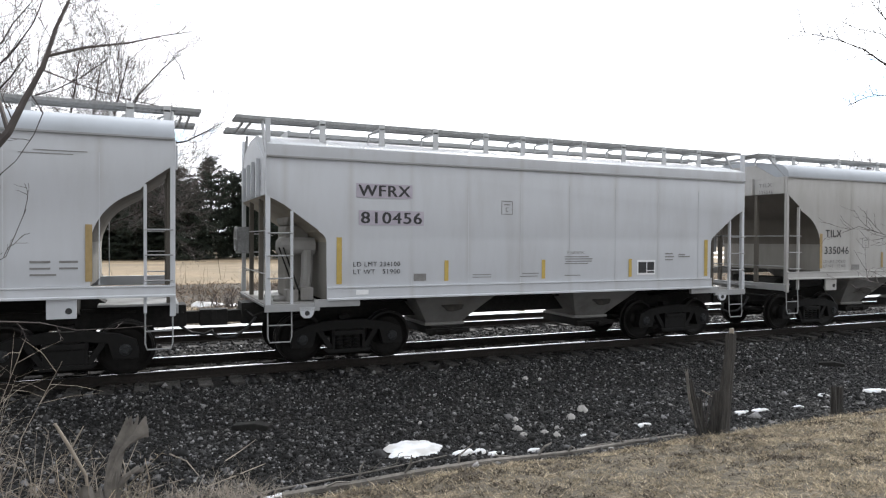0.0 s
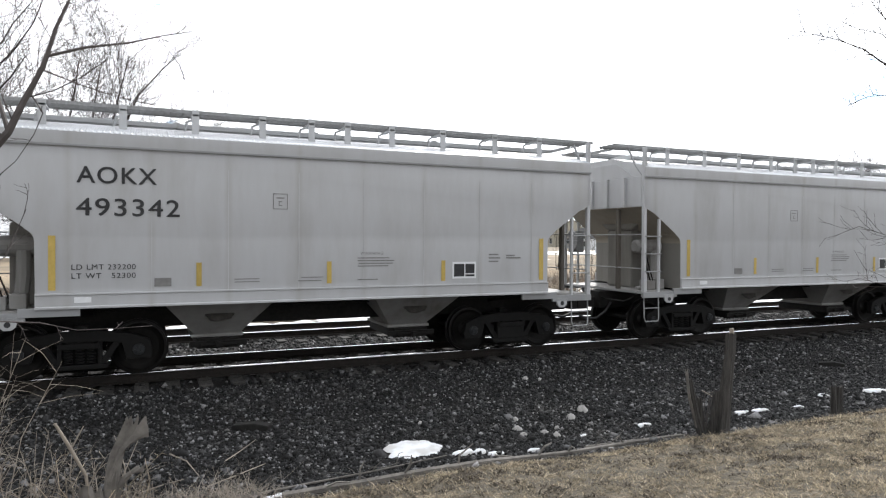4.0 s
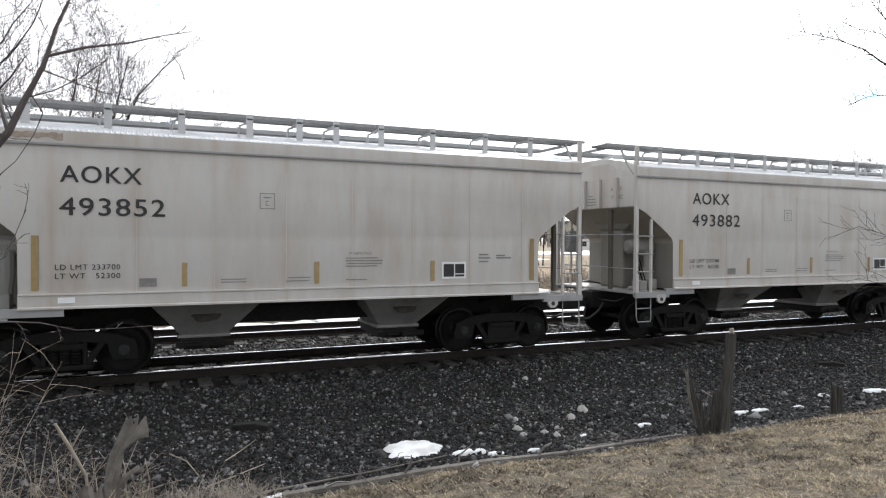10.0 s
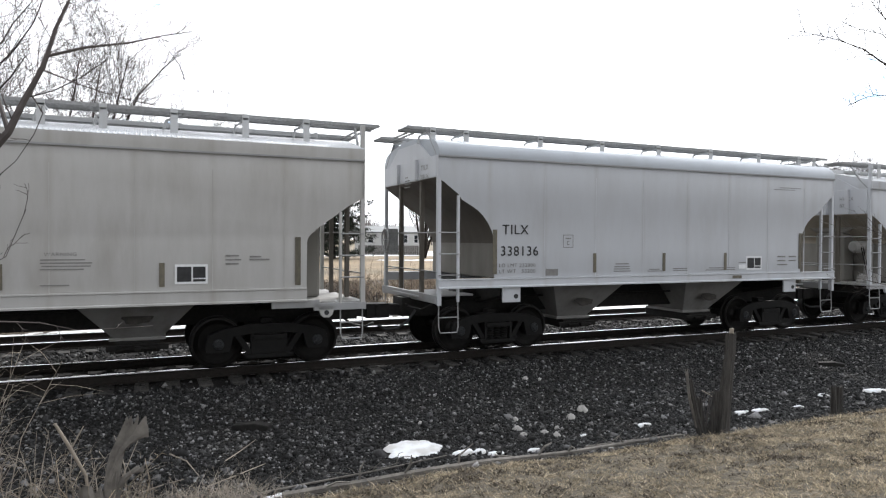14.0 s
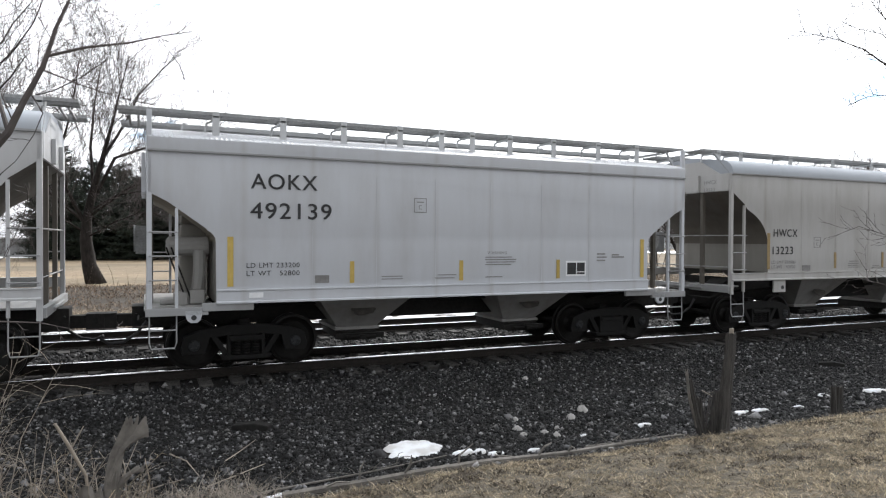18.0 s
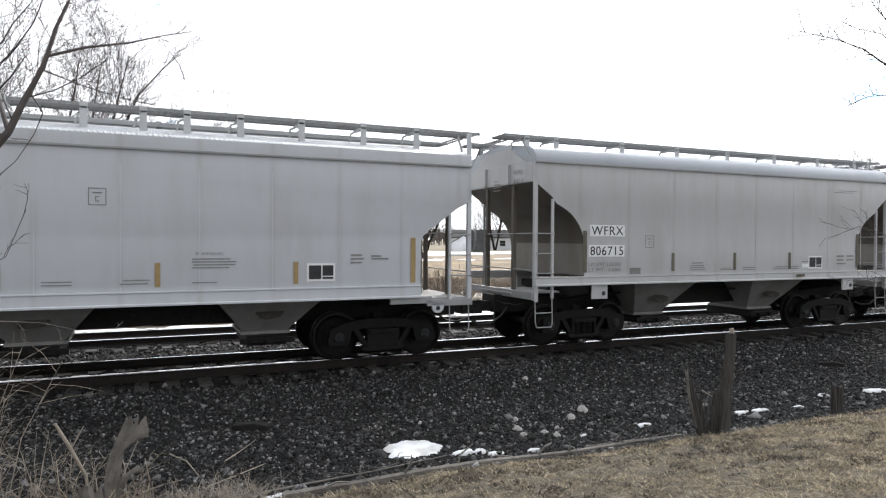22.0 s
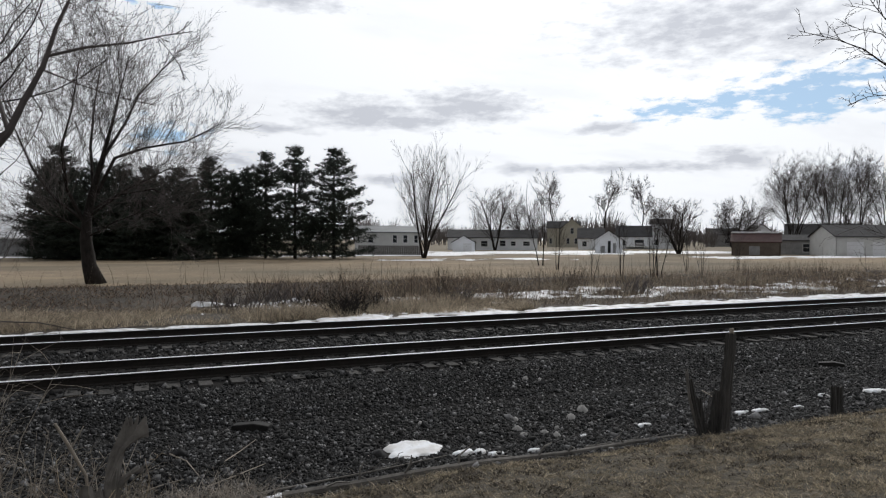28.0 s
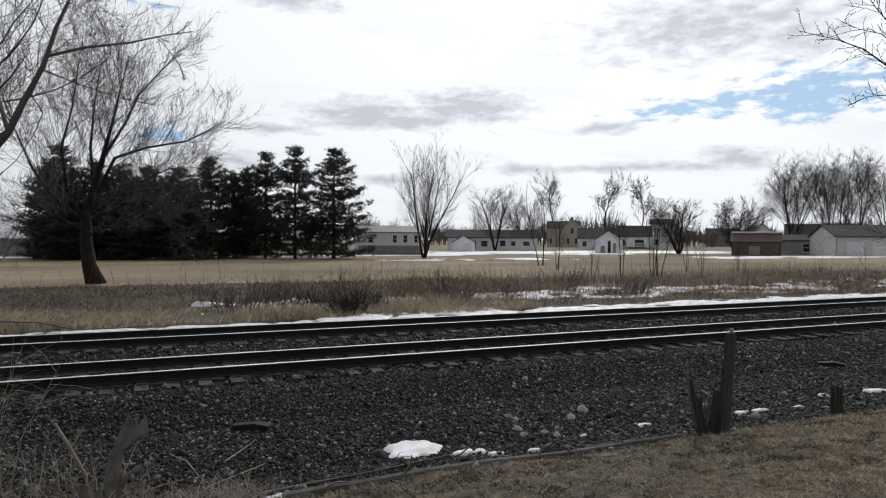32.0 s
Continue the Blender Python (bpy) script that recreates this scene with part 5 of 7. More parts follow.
spray(28, [[(7.1, 1.48), (7.16, 1.64), (7.24, 1.66), (7.27, 1.52), (7.32, 1.66), (7.38, 1.52)],
           [(7.32, 1.99), (7.35, 1.83), (7.46, 1.9)],
           [(7.41, 1.57), (7.46, 1.73), (7.55, 1.56), (7.63, 1.71), (7.72, 1.56)],
           [(7.74, 1.7), (7.72, 1.56), (7.89, 1.58), (7.94, 1.73), (7.89, 1.63), (8.09, 1.58)],
           [(7.24, 1.4), (7.45, 1.45), (7.73, 1.39), (7.95, 1.46)]], 0.026, M_BLACK, "black sprayed tag")
spray(28, [[(3.15, 2.39), (3.26, 2.23), (3.36, 2.42), (3.48, 2.21), (3.59, 2.4), (3.73, 2.29), (3.87, 2.42), (3.98, 2.29)],
           [(3.21, 2.19), (3.36, 2.1), (3.51, 2.21)],
           [(2.57, 2.02), (2.78, 2.08), (2.73, 1.98)],
           [(2.99, 2.03), (3.43, 1.93)],
           [(4.91, 2.45), (5.03, 2.3), (5.15, 2.47), (5.28, 2.32), (5.46, 2.45), (5.65, 2.34), (5.9, 2.44), (6.03, 2.32)],
           [(6.56, 2.37), (6.76, 2.18), (6.89, 2.37), (7.07, 2.18), (7.23, 2.37), (7.44, 2.28), (7.54, 2.38)],
           [(4.79, 2.3), (4.91, 2.23)]], 0.02, M_WPLATE, "faint white scribble")
spray(28, [[(1.38, 3.44), (1.19, 3.42), (1.02, 3.29), (0.91, 3.15), (1.01, 3.04), (1.16, 2.95), (1.33, 2.97), (1.5, 3.11), (1.59, 3.27), (1.53, 3.43), (1.44, 3.48)],
           [(1.63, 3.39), (1.55, 3.17), (1.38, 2.99), (1.19, 2.97), (0.99, 3.06), (0.93, 3.15), (1.04, 3.31), (1.23, 3.48)],
           [(1.31, 2.91), (1.38, 2.82), (1.44, 2.74)],
           [(0.68, 3.53), (0.69, 3.39), (0.82, 3.42), (1.01, 3.37)]], 0.014, M_FADED, "faint grey sprayed rings")
spray(28, [[(2.76, 1.73), (2.91, 1.73), (3.04, 1.77)],
           [(2.91, 1.73), (2.85, 1.63), (2.76, 1.53)],
           [(3.02, 1.54), (3.1, 1.75), (3.19, 1.77)],
           [(3.06, 1.64), (3.14, 1.66)],
           [(3.21, 1.73), (3.23, 1.54), (3.3, 1.7), (3.32, 1.53), (3.4, 1.83)]], 0.022, M_FADED, "grey sprayed letters")
spray(12, [[(1.58, 0.99), (1.66, 1.22), (1.8, 1.25), (1.84, 1.13), (1.66, 1.1)],
           [(1.87, 1.01), (1.92, 1.24), (2.13, 1.25), (2.15, 1.12), (1.91, 1.1)],
           [(2.21, 0.96), (2.28, 1.15), (2.43, 1.24), (2.59, 1.22)],
           [(3.21, 1.2), (2.98, 1.21), (2.87, 1.09), (2.9, 0.97), (3.22, 0.97)],
           [(3.3, 0.95), (3.42, 1.24), (3.96, 1.24)],
           [(3.38, 1.07), (3.87, 1.09)],
           [(4.25, 1.21), (4.3, 1.08), (4.43, 1.24), (4.56, 1.07), (4.78, 1.23), (4.87, 1.14)]], 0.02, M_FADED, "thin grey sprayed outline")
spray(12, [[(3.28, 1.65), (3.33, 1.7), (3.31, 1.57), (3.39, 1.48), (3.46, 1.6), (3.47, 1.49), (3.54, 1.56)],
           [(3.62, 1.77), (3.66, 1.64), (3.72, 1.66)],
           [(5.51, 1.69), (5.52, 1.54), (5.63, 1.69)],
           [(6.42, 1.68), (6.52, 1.77), (6.54, 1.54), (6.42, 1.59)],
           [(6.57, 1.72), (6.67, 1.58), (6.82, 1.72), (6.92, 1.63)],
           [(8.31, 1.65), (8.42, 1.55), (8.58, 1.67), (8.75, 1.59)]], 0.024, M_BLACK, "small black scribbles")


def stain(index, u, z, w, h, seed):
    """A rust-brown patch on the roof's edge band."""
    rnd = random.Random(seed)
    top = [(u + w * k / 14, z + h * (0.75 + 0.25 * rnd.random())) for k in range(15)]
    low = [(u + w * k / 14, z + h * 0.35 * rnd.random()) for k in range(15)]
    part("rust_stain", MB().xz(low + top[::-1], -0.002, 0.0).mesh("rust_stain", M_RUST), CARS[index][0], pose(0, -HALF - 0.034, 0), "rust-brown stain")


for i, u, w in ((8, 6.9, 1.5), (8, 2.2, 0.9), (8, 5.9, 0.3), (23, 8.9, 1.3), (23, 10.6, 0.8), (14, 1.0, 0.7)):
    stain(i, u, 3.87, w, 0.13, int(u * 10))

# ---- trees and brush ----


def grow(rnd, base, way, length, r, level, spec, out):
    """Branches by recursion; out collects (path, radii, level)."""
    up, wander, kids, spread, shrink, levels, rmin = spec["up"], spec["wander"], spec["kids"], spec["spread"], spec["shrink"], spec["levels"], spec["rmin"]
    n = 5 if level < 2 else 4 if level < levels else 3
    path, radii, p, d = [base.copy()], [r], base.copy(), way.normalized()
    for i in range(n):
        d = (d + Vector((rnd.gauss(0, wander), rnd.gauss(0, wander), rnd.gauss(0, wander) + up * (0.5 if level else 0.2)))).normalized()
        p = p + d * length / n
        path.append(p.copy())
        radii.append(max(r * (1 - (0.55 if level < levels else 0.8) * (i + 1) / n), rmin * 0.6))
    out.append((path, radii, level))
    if level >= levels:
        return
    m = kids[min(level, len(kids) - 1)]
    for k in range(m):
        t = (spec["first"] if level == 0 else 0.22) + (1 - (spec["first"] if level == 0 else 0.22)) * (k + rnd.random()) / m
        f = t * n
        i = min(int(f), n - 1)
        q = path[i].lerp(path[i + 1], f - i)
        dd = (path[i + 1] - path[i]).normalized()
        side = dd.orthogonal().normalized()
        side.rotate(Matrix.Rotation(rnd.uniform(0, 2 * math.pi), 3, dd))
        ang = rnd.uniform(0.55, 1.15) * spread
        nd = (dd * math.cos(ang) + side * math.sin(ang)).normalized()
        rr = max(radii[i] * rnd.uniform(*spec["thin"]), rmin)
        grow(rnd, q, nd, length * shrink * rnd.uniform(0.75, 1.2) * (1.15 - 0.45 * t), rr, level + 1, spec, out)


DEFAULT = dict(up=0.16, wander=0.10, kids=[9, 7, 6, 5], spread=0.85, shrink=0.62, levels=4, rmin=0.010, first=0.25, thin=(0.26, 0.42))


def tree_meshes(seed, height, r, lean=(0, 0), **kw):
    spec = {**DEFAULT, **kw}
    rnd = random.Random(seed)
    out = []
    stems = spec.get("stems", 1)
    for k in range(stems):
        a = 2 * math.pi * k / stems + rnd.random()
        tilt = spec.get("vase", 0.0)
        way = Vector((lean[0] + tilt * math.cos(a) * rnd.uniform(0.5, 1.2), lean[1] + tilt * math.sin(a) * rnd.uniform(0.5, 1.2), 1))
        grow(rnd, Vector((0.12 * math.cos(a) * (stems > 1), 0.12 * math.sin(a) * (stems > 1), -0.15)), way, height * spec.get("trunk", 0.62), r * (1 if stems == 1 else 0.6), 0, spec, out)
    trunk, crown, fine = MB(), MB(), MB()
    for path, radii, level in out:
        if level == 0:
            radii = list(radii)
            radii[0] *= 1.35
            trunk.tube(path, radii, 9)
        elif level == 1:
            crown.tube(path, radii, 6, caps=False)
        else:
            fine.tube(path, radii, 3, caps=False)
    n = len(crown.f)
    crown.add(fine.v, fine.f)
    k = height / max(p[2] for p in crown.v)
    for b in (trunk, crown):
        b.v = [(x * k, y * k, z * k if z > 0 else z) for x, y, z in b.v]
    me = crown.mesh("crown", M_BARK, M_TWIG, fix=False)
    me.polygons.foreach_set("material_index", [0 if i < n else 1 for i in range(len(me.polygons))])
    return trunk.mesh("trunk", M_BARK, smooth=True, fix=False), me


def bare_tree(key, x, y, label, turn=0.0, size=1.0, z=0.0, **kw):
    tr, cr = shared(("tree", key), lambda: tree_meshes(**kw))
    t = thing("bare_tree", label, "tree", pose(x, y, z, 0, 0, turn))
    t.scale = (size, size, size)
    part("trunk", tr, t)
    part("crown", cr, t)
    return t


def pine_meshes(seed, height, width):
    """A pine: straight trunk, whorls of level boughs, each bough set with tufts of needles; ragged, with gaps."""
    rnd = random.Random(seed)
    trunk = MB().tube([(0, 0, -0.2), (0.05, 0, height * 0.5), (0.0, 0.05, height * 0.97)], [0.22, 0.15, 0.03], 8)
    vs, fs = [], []

    def tuft(p, s):
        for _ in range(10):
            d = Vector((rnd.gauss(0, 1), rnd.gauss(0, 1), rnd.gauss(0.45, 0.7))).normalized()
            sd = d.orthogonal().normalized()
            sd.rotate(Matrix.Rotation(rnd.uniform(0, 6.28), 3, d))
            a = p + d * s * rnd.uniform(0.7, 1.4)
            o = len(vs)
            vs.extend([tuple(p - sd * s * 0.085), tuple(p + sd * s * 0.085), tuple(a)])
            fs.append((o, o + 1, o + 2))

    z = height * 0.035
    while z < height * 0.97:
        f = z / height
        shape = 0.80 + f if f < 0.22 else 1.02 * ((1 - f) / 0.78) ** 0.72
        n = rnd.randint(4, 6)
        a0 = rnd.uniform(0, 6.28)
        whorl = rnd.uniform(0.72, 1.15)
        for k in range(n):
            if rnd.random() < 0.10:
                continue
            a = a0 + 6.283 * k / n + rnd.uniform(-0.4, 0.4)
            L = width * 0.5 * shape * whorl * rnd.uniform(0.6, 1.2) + 0.35
            rise = L * rnd.uniform(-0.05, 0.22) + 0.35 * L * f
            tip = Vector((L * math.cos(a), L * math.sin(a), z + rise))
            root = Vector((0, 0, z))
            mid = root.lerp(tip, 0.5) + Vector((0, 0, -0.08 * L))
            trunk.tube([root, mid, tip], [0.05, 0.035, 0.012], 4, caps=False)
            m = max(4, int(L / 0.17))
            for j in range(m):
                t = 0.22 + 0.78 * (j + rnd.random()) / m
                p = root.lerp(mid, t * 2) if t < 0.5 else mid.lerp(tip, t * 2 - 1)
                w = 0.22 * L * (1.15 - t) + 0.10
                for _ in range(3):
                    tuft(p + Vector((rnd.gauss(0, w), rnd.gauss(0, w), rnd.gauss(0.04, 0.10))), rnd.uniform(0.22, 0.40))
        z += height * rnd.uniform(0.030, 0.052)
    for _ in range(8):
        tuft(Vector((rnd.gauss(0, 0.1), rnd.gauss(0, 0.1), height * rnd.uniform(0.93, 1.0))), 0.3)
    return trunk.mesh("trunk", M_BARK, fix=False), raw_mesh("crown", vs, fs, M_NEEDLE)


def make_pines():
    spots = [(-10.2, 88.6, 10.6, 6.5), (-8.6, 84.6, 12.7, 7.5), (-5.3, 87.0, 11.4, 7.5), (-2.6, 83.4, 10.6, 8.0), (0.3, 85.2, 10.8, 8.0), (3.4, 82.1, 10.4, 7.5), (7.0, 82.3, 11.9, 7.0), (9.8, 84.0, 10.4, 6.5),
             (13.0, 80.9, 12.8, 6.2), (16.2, 79.6, 13.5, 7.0), (20.6, 78.4, 13.0, 9.6), (11.6, 86.0, 11.2, 6.5), (-7.0, 80.0, 8.0, 7.5), (-1.0, 79.0, 8.4, 8.0), (4.2, 78.6, 8.6, 8.0)]
    protos = [(11, 11.0, 7.0), (12, 13.0, 7.0), (13, 12.4, 8.6), (14, 10.4, 7.6)]
    for i, (x, y, h, w) in enumerate(spots):
        k = 2 if i == 10 else (1 if h > 12 else (0 if i % 2 else 3))
        tr, cr = shared(("pine", k), lambda: pine_meshes(*protos[k]))
        t = thing("pine_tree", "dark green pine in a dense row at the field's far edge", "tree", pose(x, y, 0, 0, 0, 47 * i), group="row of pines")
        s = w / protos[k][2]
        t.scale = (s, s, h / protos[k][1])
        part("trunk", tr, t)
        part("crown", cr, t)


make_pines()

SPREADING = dict(height=13.6, r=0.21, lean=(-0.10, 0.0), up=0.15, wander=0.10, kids=[12, 9, 7, 5], spread=0.92, shrink=0.68, levels=4, rmin=0.0065, first=0.26, trunk=0.50, thin=(0.36, 0.54))
bare_tree("leaning", -7.0, 29.0, "large bare tree with dense grey twigs by the field", 130, 1.15, seed=6, **{**SPREADING, "r": 0.11, "kids": [10, 7, 6, 5], "thin": (0.30, 0.46)})
VASE = dict(height=15.6, r=0.24, stems=6, vase=0.24, up=0.14, wander=0.06, kids=[10, 8, 7], spread=0.62, shrink=0.48, levels=3, rmin=0.009, first=0.28, trunk=0.85)
bare_tree("vase", 32.1, 78.1, "bare vase-shaped tree with many upright stems in the field", 30, seed=8, **VASE)
ROUND = dict(height=16.0, r=0.30, stems=6, vase=0.42, up=0.10, wander=0.08, kids=[11, 9, 7], spread=0.75, shrink=0.50, levels=3, rmin=0.013, first=0.18, trunk=0.80)
bare_tree("round", 71.1, 131.5, "broad bare tree before a long white house", 10, 1.0, seed=21, **ROUND)
bare_tree("round", 81.5, 137.0, "bare tree behind a long white house", 130, 0.88, seed=21, **ROUND)
bare_tree("round", 62.0, 150.0, "bare tree behind the houses", 250, 0.85, seed=21, **ROUND)
SPARSE = dict(height=24.0, r=0.30, up=0.28, wander=0.13, kids=[16, 10, 8, 7], spread=0.85, shrink=0.42, levels=4, rmin=0.014, first=0.40, trunk=0.85)
bare_tree("sparse", 132.7, 199.4, "tall sparse bare tree over the roofs", 0, 1.15, seed=33, **SPARSE)
bare_tree("sparse", 122.3, 158.7, "tall thin bare tree over the roofs", 95, 0.97, seed=33, **SPARSE)
bare_tree("sparse", 133.9, 158.5, "tall thin bare tree over the roofs", 215, 0.95, seed=33, **SPARSE)
DENSE = dict(height=10.6, r=0.22, stems=7, vase=0.50, up=0.12, wander=0.10, kids=[14, 11, 9], spread=0.85, shrink=0.46, levels=3, rmin=0.010, first=0.10, trunk=0.75)
bare_tree("dense", 87.4, 92.5, "dense round bare tree in a yard", 20, 1.0, seed=44, **DENSE)
bare_tree("dense", 113.7, 104.0, "dense round bare tree in a yard", 140, 1.15, seed=44, **DENSE)
TALL = dict(height=24.0, r=0.26, stems=5, vase=0.26, up=0.12, wander=0.09, kids=[13, 10, 8], spread=0.85, shrink=0.44, levels=3, rmin=0.014, first=0.26, trunk=0.85)
for i, (x, y, s) in enumerate([(128.5, 102.0, 0.92), (132.5, 106.0, 0.98), (138.5, 99.5, 1.02), (142.0, 104.0, 1.0), (146.0, 99.0, 1.0), (153.0, 96.0, 1.06), (161.0, 93.0, 1.05)]):
    bare_tree("tall", x, y, "tall bare tree in a grove behind the sheds", 63 * i, s, seed=55, **TALL)
SAPLING = dict(height=5.2, r=0.05, stems=3, vase=0.14, up=0.12, wander=0.07, kids=[7, 5], spread=0.6, shrink=0.40, levels=2, rmin=0.009, first=0.25, trunk=0.85)
for i, (x, y, s) in enumerate([(33.6, 53.1, 1.65), (28.3, 35.1, 0.85), (30.7, 34.3, 1.05), (29.6, 33.6, 0.9), (38.6, 40.0, 0.72), (33.5, 33.4, 0.5), (30.0, 45.0, 1.0), (24.5, 33.0, 0.5), (43.0, 39.0, 0.55)]):
    t = bare_tree("sapling", x, y, "thin bare sapling standing in the weeds", 77 * i, s, seed=66, **SAPLING)
    t.name = "sapling"
    tagged(t, category="sapling")


def far_woods():
    """A low grey line of distant trees beyond the roofs, paled in colour for haze."""
    rnd = random.Random(7)
    b = MB()
    for k in range(430):
        az = radians(rnd.uniform(22, 78))
        d = rnd.uniform(245, 420)
        x, y = d * math.cos(az), d * math.sin(az)
        h = rnd.uniform(8, 15) * (0.8 + 0.45 * noise.noise((az * 9, 0.3, 2.0)))
        for _ in range(26):
            a = rnd.uniform(0, 6.28)
            w = rnd.uniform(0.1, 0.42) * h
            z0 = h * rnd.uniform(0.08, 0.4)
            b.tube([(x, y, z0), (x + 0.6 * w * math.cos(a), y + 0.6 * w * math.sin(a), z0 + h * 0.3), (x + w * math.cos(a), y + w * math.sin(a), h * rnd.uniform(0.6, 1.0))], [0.15, 0.09, 0.045], 3, caps=False)
        b.tube([(x, y, 0), (x, y, h * 0.6)], [0.25, 0.12], 4, caps=False)
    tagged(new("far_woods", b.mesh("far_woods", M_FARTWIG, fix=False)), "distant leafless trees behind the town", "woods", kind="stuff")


far_woods()


def stalks(name, label, count, xr, yr, hr, lean, mat, seed, width=0.012, clump=0.0, category="weeds", tuft=1, patch=0.35):
    """Dead stalks and blades: thin bent triangles standing on the ground, alone or in tufts."""
    rnd = random.Random(seed)
    vs, fs = [], []
    for _ in range(count):
        for _try in range(12):
            x0, y0 = rnd.uniform(*xr), rnd.uniform(*yr)
            if noise.noise((x0 * patch + seed, y0 * patch * 1.5, 0.5)) > rnd.uniform(-0.6, 0.5) - clump:
                break
        big = rnd.uniform(0.6, 1.4)
        for _b in range(tuft):
            x, y = (x0, y0) if tuft == 1 else (x0 + rnd.gauss(0, 0.022), y0 + rnd.gauss(0, 0.022))
            z = ground_z(x, y) - 0.012
            h = rnd.uniform(*hr) * rnd.uniform(0.55, 1.25) * (0.75 + 0.5 * noise.noise((x * 0.3, y * 0.3, seed))) * big
            a = rnd.uniform(0, 6.283)
            dx, dy = lean * h * rnd.gauss(0, 1), lean * h * rnd.gauss(0, 1)
            w = width * rnd.uniform(0.6, 1.4)
            ca, sa = w * math.cos(a), w * math.sin(a)
            o = len(vs)
            vs += [(x - ca, y - sa, z), (x + ca, y + sa, z), (x + dx * 0.4 + ca * 0.7, y + dy * 0.4 + sa * 0.7, z + h * 0.6), (x + dx * 0.4 - ca * 0.7, y + dy * 0.4 - sa * 0.7, z + h * 0.6), (x + dx, y + dy, z + h)]
            fs += [(o, o + 1, o + 2), (o, o + 2, o + 3), (o + 3, o + 2, o + 4)]
    tagged(new(name, raw_mesh(name, vs, fs, mat)), label, category, kind="stuff")


stalks("lawn_grass", "short dormant straw-coloured lawn grass", 14000, (0.8, 12.0), (3.2, 6.78), (0.026, 0.060), 1.2, M_BLADE, 3, 0.0042, 0.0, "grass", 10, 2.6)
# dark tufts put in as the shade between the lawn's clumps
stalks("dark_thatch", "dark brown tufts that stand for shade between lawn clumps", 4200, (0.8, 12.0), (3.2, 6.75), (0.02, 0.06), 1.3, M_BANK, 19, 0.008, -0.5, "grass", 9, 3.2)
stalks("straw_litter", "flattened pale straw and leaf litter on the lawn", 9000, (0.8, 12.0), (3.2, 6.8), (0.012, 0.030), 3.0, M_REED, 9, 0.011, 0.2, "grass", 2, 4.0)
stalks("dead_grass", "matted pale dead grass beside the far rail", 36000, (-8, 14), (22.2, 25.8), (0.14, 0.46), 0.9, M_STRAW, 4, 0.009, 0.0, "grass", 1, 0.5)
stalks("dead_grass", "matted brown dead grass on the bank beyond the tracks", 26000, (8, 52), (22.8, 34.0), (0.10, 0.46), 0.8, M_WEED, 14, 0.008, 0.1, "grass")
stalks("leaf_litter", "dark matted leaves and low weeds on the bank", 18000, (-9, 18), (25.2, 36.5), (0.04, 0.24), 1.3, M_LITTER, 15, 0.016, 0.2, "weeds", 1, 0.6)
stalks("tall_weeds", "tall brown dead weed stalks along the bank", 6500, (6, 66), (24.0, 38.0), (0.25, 1.6), 0.30, M_WEED, 5, 0.0048, -0.5, "weeds", 1, 0.30)
stalks("tall_weeds", "tall tan dead weeds crowding the bank beyond the rails", 9000, (5, 50), (24.4, 37.0), (0.2, 1.25), 0.40, M_LITTER, 25, 0.0058, -0.4, "weeds", 1, 0.45)
stalks("dead_grass", "bleached bent grass tufts among the weeds", 2600, (9, 50), (23.6, 34.0), (0.2, 0.7), 0.7, M_STRAW, 26, 0.0050, -0.6, "grass", 5, 0.5)
stalks("weed_stalks", "sparse thin dead stalks at the field's edge", 900, (-8, 70), (26.0, 37.0), (0.7, 2.2), 0.16, M_WEED, 6, 0.008, -0.2, "weeds")
stalks("field_grass", "cropped tan grass of the open field", 5000, (-22, 75), (36, 60), (0.03, 0.08), 1.6, M_STRAW, 7, 0.020, 0.6, "grass")


# ---- stones, snow, clutter ----
def stones(name, label, count, xr, yr, size, mat, seed, category="gravel", skip=None):
    """Angular broken stones, each a squashed, twisted little block."""
    rs = np.random.RandomState(seed)
    base = np.array([(-1, -1, -1), (1, -1, -1), (1, 1, -1), (-1, 1, -1), (-.7, -.7, 1), (.75, -.6, 1), (.6, .75, 1), (-.7, .6, 1)], dtype=np.float32)
    quads = np.array([(0, 3, 2, 1), (4, 5, 6, 7), (0, 1, 5, 4), (1, 2, 6, 5), (2, 3, 7, 6), (3, 0, 4, 7)])
    x, y = rs.uniform(*xr, count), rs.uniform(*yr, count)
    if skip is not None:
        keep = ~skip(x, y)
        x, y = x[keep], y[keep]
    n = len(x)
    z = np.array([ground_z(a, b) for a, b in zip(x, y)])
    v = np.repeat(base[None], n, 0) + rs.normal(0, 0.22, (n, 8, 3))
    s = size * np.exp(rs.normal(0, 0.32, n))
    v *= (s[:, None] * rs.uniform(0.6, 1.15, (n, 3)))[:, None, :]
    ax = rs.normal(0, 1, (n, 3))
    ax /= np.linalg.norm(ax, axis=1)[:, None]
    an = rs.uniform(0, 3.1, n)
    c, sn = np.cos(an)[:, None, None], np.sin(an)[:, None, None]
    k = ax[:, None, :]
    v = v * c + np.cross(np.repeat(k, 8, 1), v) * sn + k * (v * k).sum(2, keepdims=True) * (1 - c)
    v += np.stack([x, y, z + s * 0.25], axis=1)[:, None, :]
    f = (quads[None] + (np.arange(n) * 8)[:, None, None]).reshape(-1, 4)
    tagged(new(name, raw_mesh(name, v.reshape(-1, 3), f, mat)), label, category, kind="stuff")


def under_snow(x, y):
    return ((x - 3.30) / 0.42) ** 2 + ((y - 8.5) / 0.34) ** 2 < 1.0


